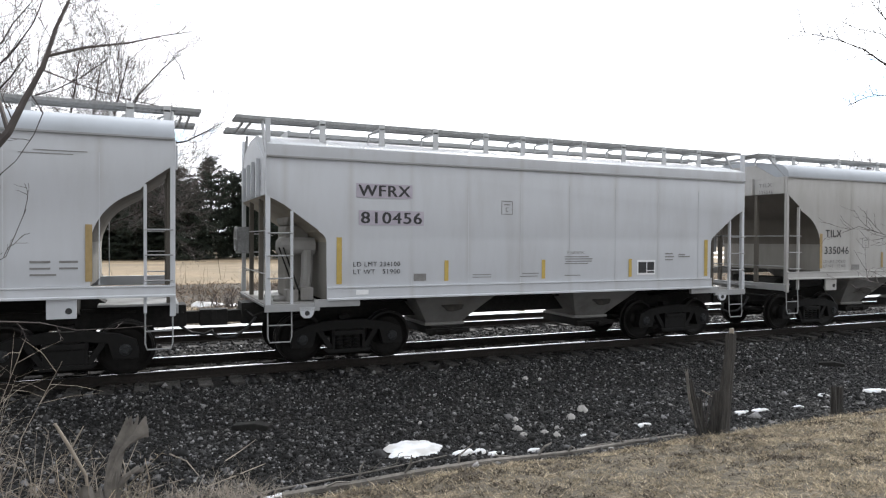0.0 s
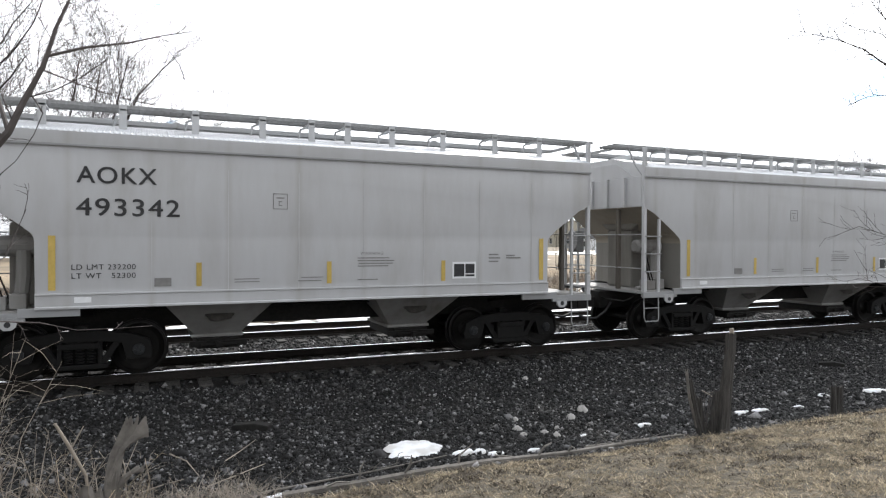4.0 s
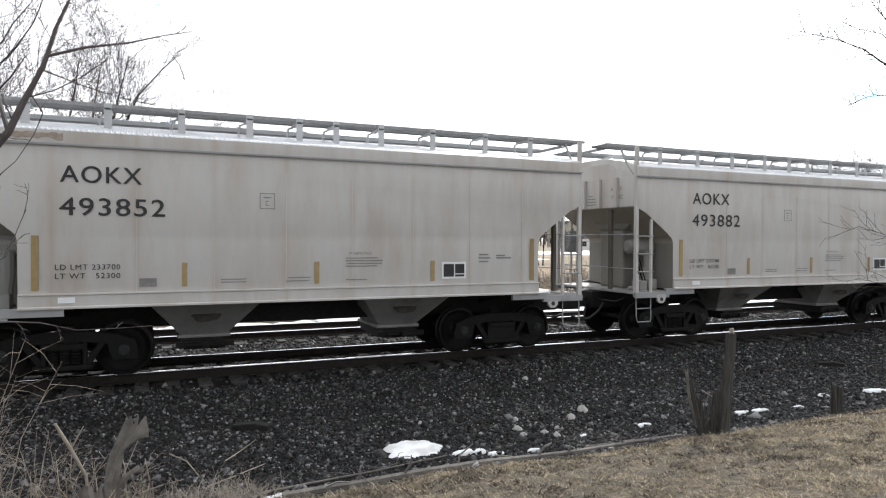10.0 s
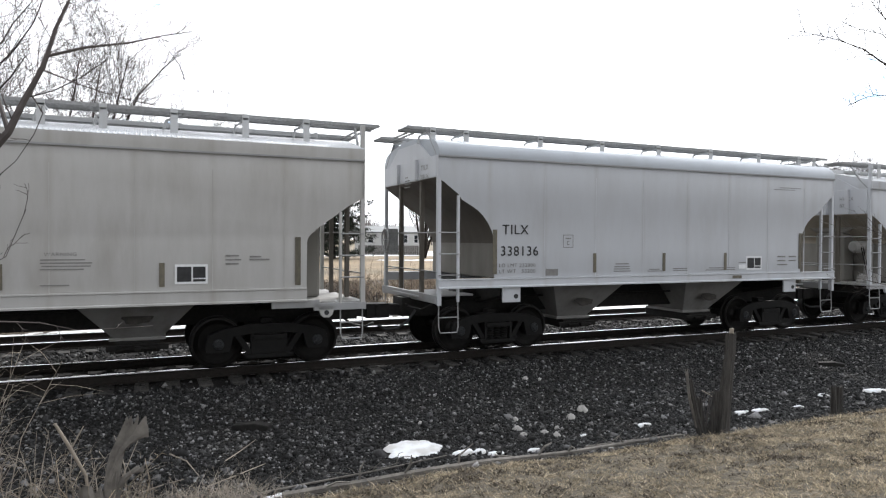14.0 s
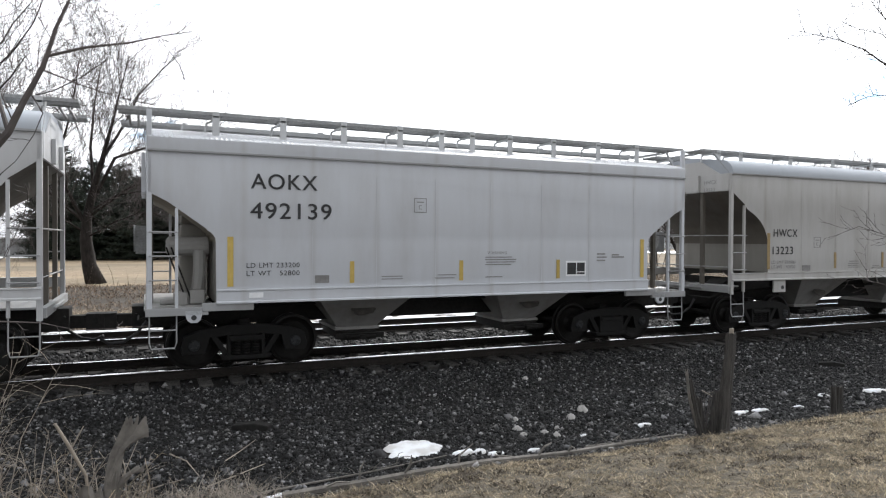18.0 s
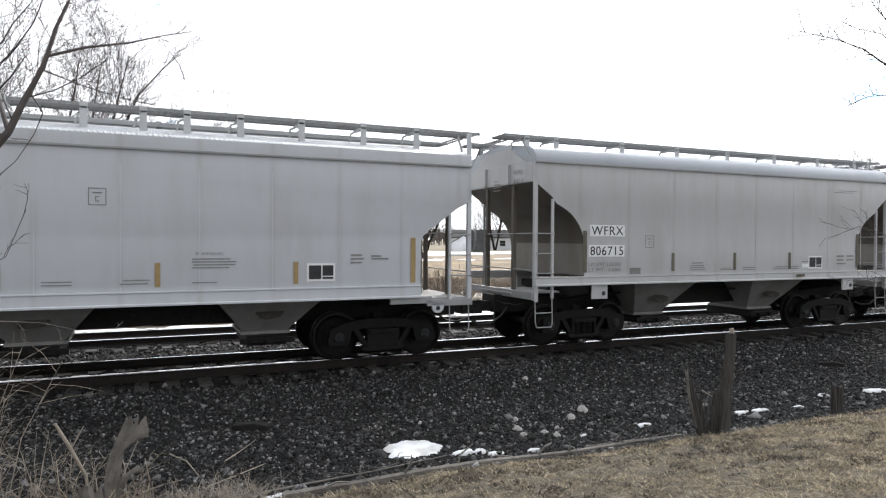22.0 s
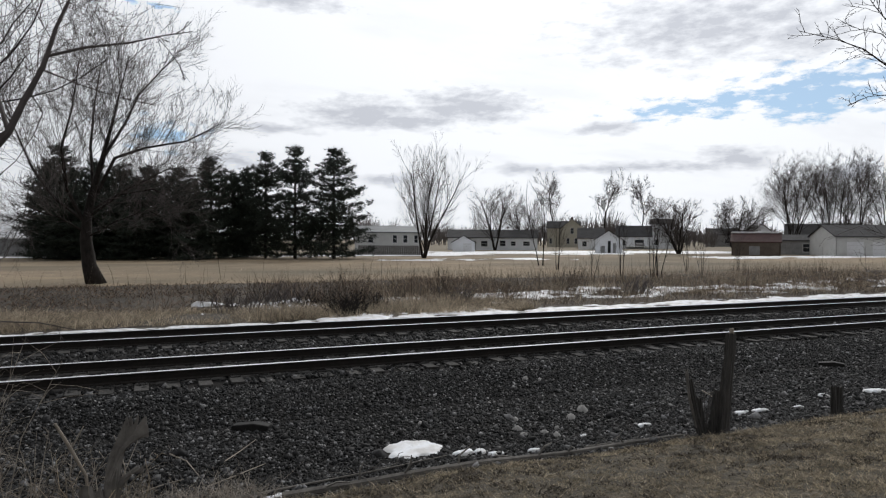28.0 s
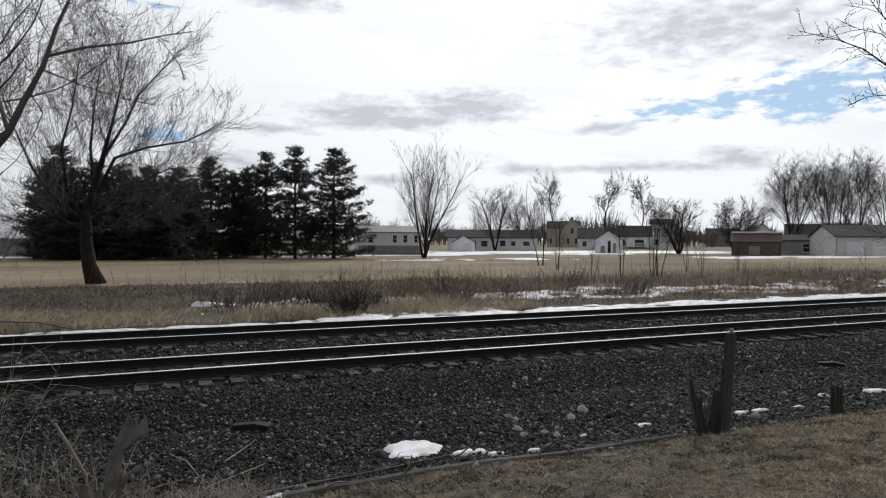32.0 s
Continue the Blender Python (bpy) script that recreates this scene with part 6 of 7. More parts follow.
def under_rail(x, y):
    hit = np.zeros(len(x), dtype=bool)
    for y0 in (Y_RAIL, Y_TRACK2):
        for r in (y0, y0 + GAUGE):
            hit |= np.abs(y - r) < 0.13
    return hit


stones("ballast", "dark grey broken ballast stones beside the track", 125000, (-3.0, 20), (6.7, 12.3), 0.0150, M_STONE, 1, skip=under_snow)
stones("ballast", "dark grey broken ballast stones between rails and tracks", 36000, (-6, 28), (12.3, 20.4), 0.024, M_STONE, 2, skip=under_rail)
stones("ballast", "coarse grey stones at the foot of the ballast", 1100, (-3, 20), (6.7, 9.6), 0.030, M_STONE, 8, skip=under_snow)


def lump(name, label, x, y, rx, ry, h, mat, seed, category, z=None, group="", ragged=0.0):
    """A rounded irregular patch or rock lying on the ground. ragged: torn outline and a flat top."""
    rnd = random.Random(seed)
    b = MB()
    rings, n = 6, 36 if ragged else 20
    torn = [rnd.uniform(-ragged, ragged) for _ in range(13)]
    vs, fs = [(0, 0, h)], []
    ph = [rnd.uniform(0, 6.28) for _ in range(4)]
    for i in range(1, rings + 1):
        t = i / rings
        for k in range(n):
            a = 6.283 * k / n
            rr = 1 + 0.22 * math.sin(2 * a + ph[0]) + 0.14 * math.sin(3 * a + ph[1]) + 0.08 * math.sin(5 * a + ph[2]) + 0.05 * math.sin(9 * a + ph[3])
            f = a / 6.2832 * 12
            rr += torn[int(f)] + (torn[(int(f) + 1) % 12] - torn[int(f)]) * (f - int(f)) if ragged else 0.0
            px, py = rx * t * rr * math.cos(a), ry * t * rr * math.sin(a)
            vs.append((px, py, h * (1 - t ** (7 if ragged else 2.6)) + (ground_z(x + px, y + py) - ground_z(x, y)) - (0.03 if i == rings else 0) + h * 0.18 * rnd.uniform(-1, 1) * (i < rings)))
    for k in range(n):
        fs.append((0, 1 + k, 1 + (k + 1) % n))
    for i in range(rings - 1):
        for k in range(n):
            a, c = 1 + i * n + k, 1 + i * n + (k + 1) % n
            fs.append((a, a + n, c + n, c))
    b.add(vs, fs)
    ob = new(name, b.mesh(name, mat, smooth=True))
    ob.matrix_basis = pose(x, y, ground_z(x, y) if z is None else z)
    return tagged(ob, label, category, group)


lump("snow_patch", "small bright patch of melting snow on the gravel", 3.36, 8.50, 0.40, 0.36, 0.035, M_SNOW, 5, "snow", ragged=0.42)
for i, (x, y, r, h) in enumerate([(3.9, 8.04, 0.16, 0.05), (4.11, 7.98, 0.12, 0.05), (4.25, 7.79, 0.11, 0.04), (4.78, 7.69, 0.1, 0.04), (1.32, 7.34, 0.16, 0.04), (8.98, 8.05, 0.12, 0.05), (9.37, 8.0, 0.16, 0.06), (10.23, 7.97, 0.09, 0.04), (11.45, 8.42, 0.12, 0.04), (12.67, 8.22, 0.24, 0.06), (7.05, 8.16, 0.1, 0.05), (5.87, 8.09, 0.06, 0.03), (8.01, 7.97, 0.06, 0.03)]):
    lump("snow_patch", "small crust of old snow among the stones", x, y, r, r * 0.75, h, M_SNOW, 10 + i, "snow", group="snow scraps", ragged=0.3)


def snow_sheet(label, xr, yr, step, cover, thick, seed, wide=0.5):
    """A ragged sheet of old snow on the ground, torn by bare patches. cover: rises towards the sheet's middle line."""
    xs, ys = np.arange(xr[0], xr[1], step), np.arange(yr[0], yr[1], step * 0.5)
    vs, fs, idx = [], [], {}

    def depth(x, y):
        m = 1 - abs(2 * (y - yr[0]) / (yr[1] - yr[0]) - 1) ** 2.0
        e = min(1.0, (x - xr[0]) / (4 * step), (xr[1] - x) / (4 * step))
        return min(m, e) * cover - 0.5 + 0.75 * noise.noise((x * wide, y * wide * 1.8, seed)) + 0.35 * noise.noise((x * wide * 4, y * wide * 5, seed + 5)) + 0.22 * noise.noise((x * 2.6, y * 3.4, seed + 9))

    d = [[depth(x, y) for x in xs] for y in ys]
    for j in range(len(ys) - 1):
        for i in range(len(xs) - 1):
            if max(d[j][i], d[j][i + 1], d[j + 1][i], d[j + 1][i + 1]) <= 0:
                continue
            q = []
            for jj, ii in ((j, i), (j, i + 1), (j + 1, i + 1), (j + 1, i)):
                if (jj, ii) not in idx:
                    idx[(jj, ii)] = len(vs)
                    k = d[jj][ii]
                    up = thick * min(1.0, k * 2.2) if k > 0 else -0.06
                    vs.append((xs[ii], ys[jj], ground_z(xs[ii], ys[jj]) + up))
                q.append(idx[(jj, ii)])
            fs.append(q)
    if fs:
        tagged(new("snow_bank", raw_mesh("snow_bank", vs, fs, M_SNOW, smooth=True)), label, "snow", "snow along the bank")


snow_sheet("thin strip of old snow beside the far rail", (-9, 6), (20.9, 22.3), 0.14, 0.68, 0.05, 3.0, 0.9)
snow_sheet("strip of old white snow lying beside the far rail", (5, 22), (20.8, 23.3), 0.13, 0.80, 0.06, 7.0, 0.8)
snow_sheet("strip of old white snow lying beside the far rail", (21, 40), (20.7, 23.4), 0.16, 0.82, 0.07, 11.0, 0.7)
snow_sheet("thin broken strip of snow beside the far rail", (39, 75), (20.8, 22.6), 0.22, 0.64, 0.06, 13.0, 0.7)
snow_sheet("ragged snow caught among the dead weeds", (13, 36), (24.2, 30.0), 0.17, 0.52, 0.14, 17.0, 0.45)
snow_sheet("small ragged snow patches on the bank", (1.5, 14), (24.2, 28.5), 0.16, 0.46, 0.18, 23.0, 0.6)
snow_sheet("ragged snow caught among the dead weeds", (36, 75), (24.6, 31.0), 0.35, 0.42, 0.22, 29.0, 0.4)
snow_sheet("broken snow cover on the far yards", (-30, 45), (86.5, 99), 0.9, 0.75, 0.12, 31.0, 0.12)
snow_sheet("broken snow cover on the far yards", (38, 120), (88, 125), 1.1, 0.85, 0.12, 37.0, 0.10)
snow_sheet("thin snow along the sheds' yards", (70, 130), (62, 78), 0.8, 0.80, 0.10, 41.0, 0.12)
snow_sheet("patchy snow in the open field", (22, 50), (66, 76), 0.6, 0.52, 0.08, 43.0, 0.2)
for i, (x, y, r) in enumerate([(6.76, 11.22, 0.06), (7.02, 11.12, 0.05), (5.35, 9.17, 0.065), (5.13, 8.75, 0.07), (5.06, 8.46, 0.065), (6.68, 9.26, 0.11), (6.26, 8.97, 0.09), (5.52, 8.27, 0.075), (5.44, 8.46, 0.06), (3.9, 9.6, 0.05), (5.75, 8.6, 0.05)]):
    lump("stone", "pale rounded stone lying on the gravel", x, y, r, r * 0.8, r * 0.9, M_PALESTONE, 80 + i, "stone", group="pale stones")


def branch_mesh(path, r0, r1, mat, twigs, seed, name="fallen_branch", tl=0.35):
    rnd = random.Random(seed)
    n = len(path)
    b = MB().tube(path, [r0 + (r1 - r0) * i / (n - 1) for i in range(n)], 7)
    for _ in range(twigs):
        i = rnd.randrange(n - 1)
        p = Vector(path[i]).lerp(Vector(path[i + 1]), rnd.random())
        d = Vector((rnd.gauss(0, 1), rnd.gauss(0, 0.6), abs(rnd.gauss(0, 0.4)))).normalized()
        q = p + d * tl * rnd.uniform(0.4, 1.2)
        m = p.lerp(q, 0.5) + Vector((rnd.gauss(0, .03), rnd.gauss(0, .03), rnd.gauss(0, .03)))
        b.tube([p, m, q], [r1 * 0.7, r1 * 0.5, r1 * 0.25], 4, caps=False)
    return b.mesh(name, mat, fix=False)


def on_ground(pts, lift):
    return [(x, y, ground_z(x, y) + lift) for x, y in pts]


tagged(new("fallen_branch", branch_mesh(on_ground([(1.3, 7.02), (2.2, 6.93), (2.9, 6.86), (3.6, 6.82), (4.2, 6.93), (4.9, 6.99), (5.8, 7.08), (6.7, 7.02)], 0.06), 0.046, 0.024, M_DEADWOOD, 10, 1)), "long fallen grey branch lying along the lawn's edge", "branch")
tagged(new("fallen_branch", branch_mesh(on_ground([(0.7, 7.4), (1.6, 7.6), (2.6, 7.7), (3.6, 7.95)], 0.04), 0.018, 0.008, M_DEADWOOD, 22, 2)), "thin twiggy fallen branch on the gravel", "branch")
tagged(new("fallen_branch", branch_mesh(on_ground([(5.4, 7.4), (6.2, 7.35), (7.0, 7.25)], 0.04), 0.016, 0.008, M_DEADWOOD, 9, 3)), "short fallen twig near the broken post", "branch")
for i, pts in enumerate([[(0.89, 8.87), (1.15, 9.23), (1.42, 9.64)], [(0.66, 8.14), (1.02, 8.4), (1.39, 8.65)], [(-0.06, 8.22), (0.19, 8.38), (0.48, 8.5)], [(9.69, 9.61), (9.57, 9.3), (9.3, 8.89)], [(0.29, 9.46), (0.48, 9.09), (0.59, 8.52)]]):
    tagged(new("fallen_stick", branch_mesh(on_ground(pts, 0.03), 0.010, 0.005, M_PALETWIG, 2, 90 + i, "fallen_stick", 0.15)), "thin pale dead stick lying on the gravel", "branch", "sticks on the gravel")
for i, (x, y, turn, ln) in enumerate([(1.44, 10.22, -30, 0.30), (14.4, 10.4, -50, 0.28)]):
    b = MB().xz([(-ln, 0.0), (ln, 0.0), (ln * 0.96, 0.11), (ln * 0.2, 0.14), (-ln * 0.9, 0.10)], -0.09, 0.09).mesh("tie_fragment", M_UNDER, bevel=0.02)
    ob = tagged(new("tie_fragment", b), "broken dark piece of railway tie on the gravel", "wood scrap")
    ob.matrix_basis = pose(x, y, ground_z(x, y) - 0.02, 0, 0, turn)


def splinter(path, w, d, mat, jag, seed):
    """A weathered split board: one rough ridged solid with a jagged broken top."""
    rnd = random.Random(seed)
    ps = [Vector(p) for p in path]
    n, m, k = len(ps), 9, 16
    ridge = [rnd.uniform(0.72, 1.12) for _ in range(k)]
    broken = [rnd.random() ** 1.4 for _ in range(k)]
    b = MB()
    for i in range(m + 1):
        f = i / m * (n - 1)
        j = min(int(f), n - 2)
        p = ps[j].lerp(ps[j + 1], f - j)
        t = i / m
        for q in range(k):
            a = 2 * math.pi * q / k
            r = ridge[q] * (1 - 0.30 * t) * rnd.uniform(0.93, 1.07)
            drop = jag * broken[q] * t ** 3
            b.v.append((p.x + 0.5 * w * r * math.cos(a), p.y + 0.8 * d * r * math.sin(a), p.z - drop))
    for i in range(m):
        for q in range(k):
            o, e = i * k + q, i * k + (q + 1) % k
            b.f.append((o, e, e + k, o + k))
    b.v.append((ps[-1].x, ps[-1].y, ps[-1].z - jag * 0.7 - 0.01))
    b.f += [(m * k + q, m * k + (q + 1) % k, (m + 1) * k) for q in range(k)]
    b.f.append(tuple(range(k - 1, -1, -1)))
    return b.mesh("board", mat, fix=False)


stump = thing("broken_post", "rotten splintered wooden fence post stump at the lawn's edge", "post", pose(6.98, 6.80, ground_z(6.98, 6.8) - 0.05))
part("board", splinter([(0.24, 0, 0), (0.28, 0, 0.35), (0.35, 0, 0.95), (0.40, 0, 1.44)], 0.24, 0.08, M_OLDWOOD, 0.02, 1), stump, None, "tall leaning post board")
part("board", splinter([(0.10, 0.05, 0), (0.14, 0.05, 0.3), (0.19, 0.05, 0.66)], 0.17, 0.06, M_OLDWOOD, 0.08, 2), stump)
part("board", splinter([(-0.05, 0.03, 0), (-0.12, 0.03, 0.30), (-0.16, 0.03, 0.60)], 0.16, 0.08, M_OLDWOOD, 0.03, 7), stump, None, "blunt sawn stub")
part("board", splinter([(-0.12, -0.02, 0), (-0.26, -0.02, 0.42), (-0.36, -0.02, 0.90)], 0.13, 0.06, M_OLDWOOD, 0.06, 3), stump, None, "split board leaning outward")
part("splinter", splinter([(-0.22, -0.02, 0.2), (-0.36, -0.02, 0.60), (-0.40, -0.02, 0.86), (-0.42, -0.02, 1.02)], 0.045, 0.03, M_DEADWOOD, 0.10, 6), stump, None, "thin pale splinter")
part("bolt", MB().tube([(0.40, 0, 1.40), (0.405, 0, 1.50)], 0.03, 8).mesh("bolt", M_PALETWIG), stump)
for k in range(9):
    part("sprout", branch_mesh([(0.05 + 0.05 * math.sin(3 * k), 0.1, 0.0), (0.1 * math.sin(2.3 * k), 0.1, 0.3), (0.22 * math.sin(2.3 * k), 0.12, 0.45 + 0.2 * math.sin(5 * k) ** 2)], 0.006, 0.003, M_TWIG, 2, 40 + k, "sprout", 0.12), stump)
low = thing("post_stump", "low rotten wooden post stump in the grass", "post", pose(9.62, 6.85, ground_z(9.6, 6.85) - 0.03))
part("board", splinter([(-0.05, 0, 0), (-0.06, 0, 0.25), (-0.08, 0, 0.52)], 0.13, 0.05, M_OLDWOOD, 0.06, 4), low)
part("board", splinter([(0.09, 0.02, 0), (0.09, 0.02, 0.22), (0.10, 0.02, 0.48)], 0.20, 0.06, M_OLDWOOD, 0.03, 5), low)


def shrub(name, label, x, y, seed, count, hr, r, mat, spread=0.6, thick=0.010, twigs=3):
    """A leafless shrub: bent canes that fork, from one root."""
    rnd = random.Random(seed)
    z = ground_z(x, y)
    canes, side = MB(), MB()
    for _ in range(count):
        h = rnd.uniform(*hr)
        a = rnd.uniform(0, 6.283)
        s = spread * h * rnd.uniform(0.2, 1.0)
        p0 = Vector((r * rnd.gauss(0, 1), r * rnd.gauss(0, 1), -0.05))
        p2 = p0 + Vector((s * math.cos(a), s * math.sin(a), h))
        p1 = p0.lerp(p2, 0.5) + Vector((rnd.gauss(0, 0.05), rnd.gauss(0, 0.05), 0.10 * h))
        w = thick * rnd.uniform(0.6, 1.5)
        canes.tube([p0, p1, p2], [w, w * 0.7, w * 0.3], 5, caps=False)
        for _ in range(twigs):
            t = rnd.uniform(0.3, 1.0)
            q = p0.lerp(p1, t * 2) if t < 0.5 else p1.lerp(p2, t * 2 - 1)
            e = q + Vector((rnd.gauss(0, 1), rnd.gauss(0, 1), rnd.uniform(-0.3, 1.2))).normalized() * h * rnd.uniform(0.12, 0.32)
            side.tube([q, q.lerp(e, 0.5) + Vector((rnd.gauss(0, .02), rnd.gauss(0, .02), 0.02)), e], [w * 0.45, w * 0.35, w * 0.15], 3, caps=False)
    t = thing(name, label, "shrub", pose(x, y, z))
    tagged(part("cane_tangle", canes.mesh("cane_tangle", mat, fix=False), t), kind="stuff")
    tagged(part("twig_tangle", side.mesh("twig_tangle", mat, fix=False), t), kind="stuff")
    return t


shrub("dead_brush", "tangle of dead brush and broken canes at the lawn's edge", -0.45, 7.25, 1, 34, (0.20, 0.75), 0.20, M_PALETWIG, 0.8, 0.0055, 5)
shrub("dead_brush", "broken bleached canes round a split stump", -0.38, 7.12, 14, 40, (0.15, 0.60), 0.22, M_STRAW, 1.0, 0.0060, 4)
shrub("dead_brush", "low tangle of dead twigs at the lawn's edge", 0.30, 7.05, 2, 46, (0.12, 0.40), 0.34, M_PALETWIG, 1.0, 0.0040, 4)
shrub("dead_brush", "low tangle of dead twigs at the lawn's edge", 1.05, 6.95, 12, 26, (0.06, 0.26), 0.26, M_PALETWIG, 1.3, 0.0035, 4)
shrub("dead_brush", "dead brown brush beside the gravel", -1.15, 7.45, 3, 60, (0.3, 1.0), 0.26, M_PALETWIG, 0.7, 0.0050, 6)
shrub("dead_brush", "bare grey twigs reaching over the track side", -1.55, 7.2, 4, 30, (0.8, 1.9), 0.16, M_PALETWIG, 0.40, 0.0042, 7)
stalks("brush_grass", "pale dead grass tangled in the brush", 1500, (-1.7, 1.2), (6.85, 7.9), (0.05, 0.30), 1.2, M_PALETWIG, 16, 0.0036, 0.2, "grass", 2, 1.5)
shrub("bare_shrub", "bare twiggy shrub by the lawn", 10.95, 6.2, 5, 30, (0.8, 2.4), 0.22, M_TWIG, 0.45, 0.008, 7)
for i, (x, y, h) in enumerate([(7.0, 24.3, 0.7), (6.0, 25.0, 0.6), (7.9, 24.9, 0.6), (12.0, 25.5, 0.6), (22.0, 26.0, 0.8), (3.2, 25.8, 0.7), (4.9, 26.6, 0.8)]):
    shrub("thorn_bush", "low dark tangled bush on the bank", x, y, 20 + i, 70, (0.3 * h, h * 1.3), 0.45, M_BARK if i < 3 else M_TWIG, 0.9, 0.014, 5)
for i, (x, y, h) in enumerate([(2.4, 27.4, 0.9), (4.4, 28.3, 1.1), (6.3, 27.6, 1.0), (8.2, 28.6, 1.2), (10.2, 27.2, 1.0), (12.6, 28.4, 1.2), (15.5, 27.0, 1.1), (19.0, 27.8, 1.2)]):
    shrub("dead_brush", "bent brown bramble on the bank", x, y, 60 + i, 46, (0.35 * h, h * 1.2), 0.50, M_WEED, 1.1, 0.009, 6)
shrub("thorn_bush", "dense black thorn bush beside the snow", 6.56, 23.31, 31, 200, (0.20, 0.55), 0.30, M_BARK, 1.0, 0.016, 7)
snag = thing("split_stump", "split grey dead stump with two broken prongs", "stump", pose(-0.32, 7.2, ground_z(-0.32, 7.2) - 0.05))
part("prong", splinter([(-0.02, 0, 0), (0.02, 0, 0.45), (0.05, 0, 0.72), (0.14, 0, 0.94), (0.21, 0, 1.12)], 0.15, 0.06, M_DEADWOOD, 0.34, 8), snag)
part("prong", splinter([(0.02, 0.02, 0.1), (0.08, 0.02, 0.42), (0.17, 0, 0.54), (0.29, 0, 0.62)], 0.10, 0.05, M_DEADWOOD, 0.10, 9), snag)
part("prong", splinter([(0.0, -0.03, 0.5), (0.10, -0.03, 0.78), (0.21, -0.03, 0.92), (0.33, -0.03, 1.10)], 0.06, 0.04, M_DEADWOOD, 0.22, 11), snag)
part("base", splinter([(-0.12, 0.02, 0), (-0.14, 0, 0.25), (-0.18, 0, 0.50)], 0.34, 0.14, M_DEADWOOD, 0.30, 10), snag)
stick = thing("broken_stick", "pale broken forked stick leaning in the brush", "branch", pose(-0.52, 7.2, ground_z(-0.52, 7.2)))
part("stem", MB().tube([(0.06, 0, -0.05), (0.0, 0, 0.52), (-0.13, 0, 0.80), (-0.26, 0, 1.05)], [0.012, 0.015, 0.017, 0.014], 8).mesh("stem", M_PALETWIG), stick)
part("fork", MB().tube([(-0.12, 0, 0.80), (-0.08, 0, 0.88), (-0.02, 0, 1.0)], [0.009, 0.007, 0.005], 6).mesh("fork", M_PALETWIG), stick)


def limbed_tree(name, label, x, y, trunk_path, limbs, seed, girth=0.16, bark=None, taper=0.6, **twigs_like):
    """A tree built limb by limb: its trunk, main limbs and their twigs."""
    rnd = random.Random(seed)
    t = thing(name, label, "tree", pose(x, y, 0))
    z = ground_z(x, y)
    path = [Vector(p) for p in trunk_path]
    path[0].z = z - 0.1
    part("trunk", MB().tube(path, [girth * (1.25 if i == 0 else 1 - taper * i / (len(path) - 1)) for i in range(len(path))], 10).mesh("trunk", M_BARK, smooth=True, fix=False), t)
    for pts, r0, twigs, tl in limbs:
        ps = [Vector(p) for p in pts]
        b = MB()
        n = len(ps)
        spec = dict(DEFAULT, up=0.10, wander=0.16, kids=[5, 3], levels=2, rmin=0.0036, spread=0.8, shrink=0.5, first=0.2)
        spec.update(twigs_like)
        b.tube(ps, [max(r0 * (1 - 0.85 * i / (n - 1)), spec["rmin"]) for i in range(n)], 6, caps=False)
        out = []
        for k in range(twigs):
            f = (0.18 + 0.82 * (k + rnd.random()) / twigs) * (n - 1)
            i = min(int(f), n - 2)
            p = ps[i].lerp(ps[i + 1], f - i)
            d = (ps[i + 1] - ps[i]).normalized()
            s = d.orthogonal().normalized()
            s.rotate(Matrix.Rotation(rnd.uniform(0, 6.283), 3, d))
            grow(rnd, p, d * 0.7 + s * 0.8 + Vector((0, 0, 0.25)), tl * rnd.uniform(0.5, 1.2), max(r0 * 0.22 * (1 - 0.6 * f / (n - 1)), spec["rmin"] * 1.1), 1, spec, out)
        wood = len(b.f)
        for pa, ra, lv in out:
            b.tube(pa, ra, 4 if lv == 1 else 3, caps=False)
        me = b.mesh("limb", bark or (M_BARK if r0 > 0.02 else M_TWIG), M_TWIG, fix=False)
        me.polygons.foreach_set("material_index", [0 if i < wood else 1 for i in range(len(me.polygons))])
        part("limb", me, t)
    return t


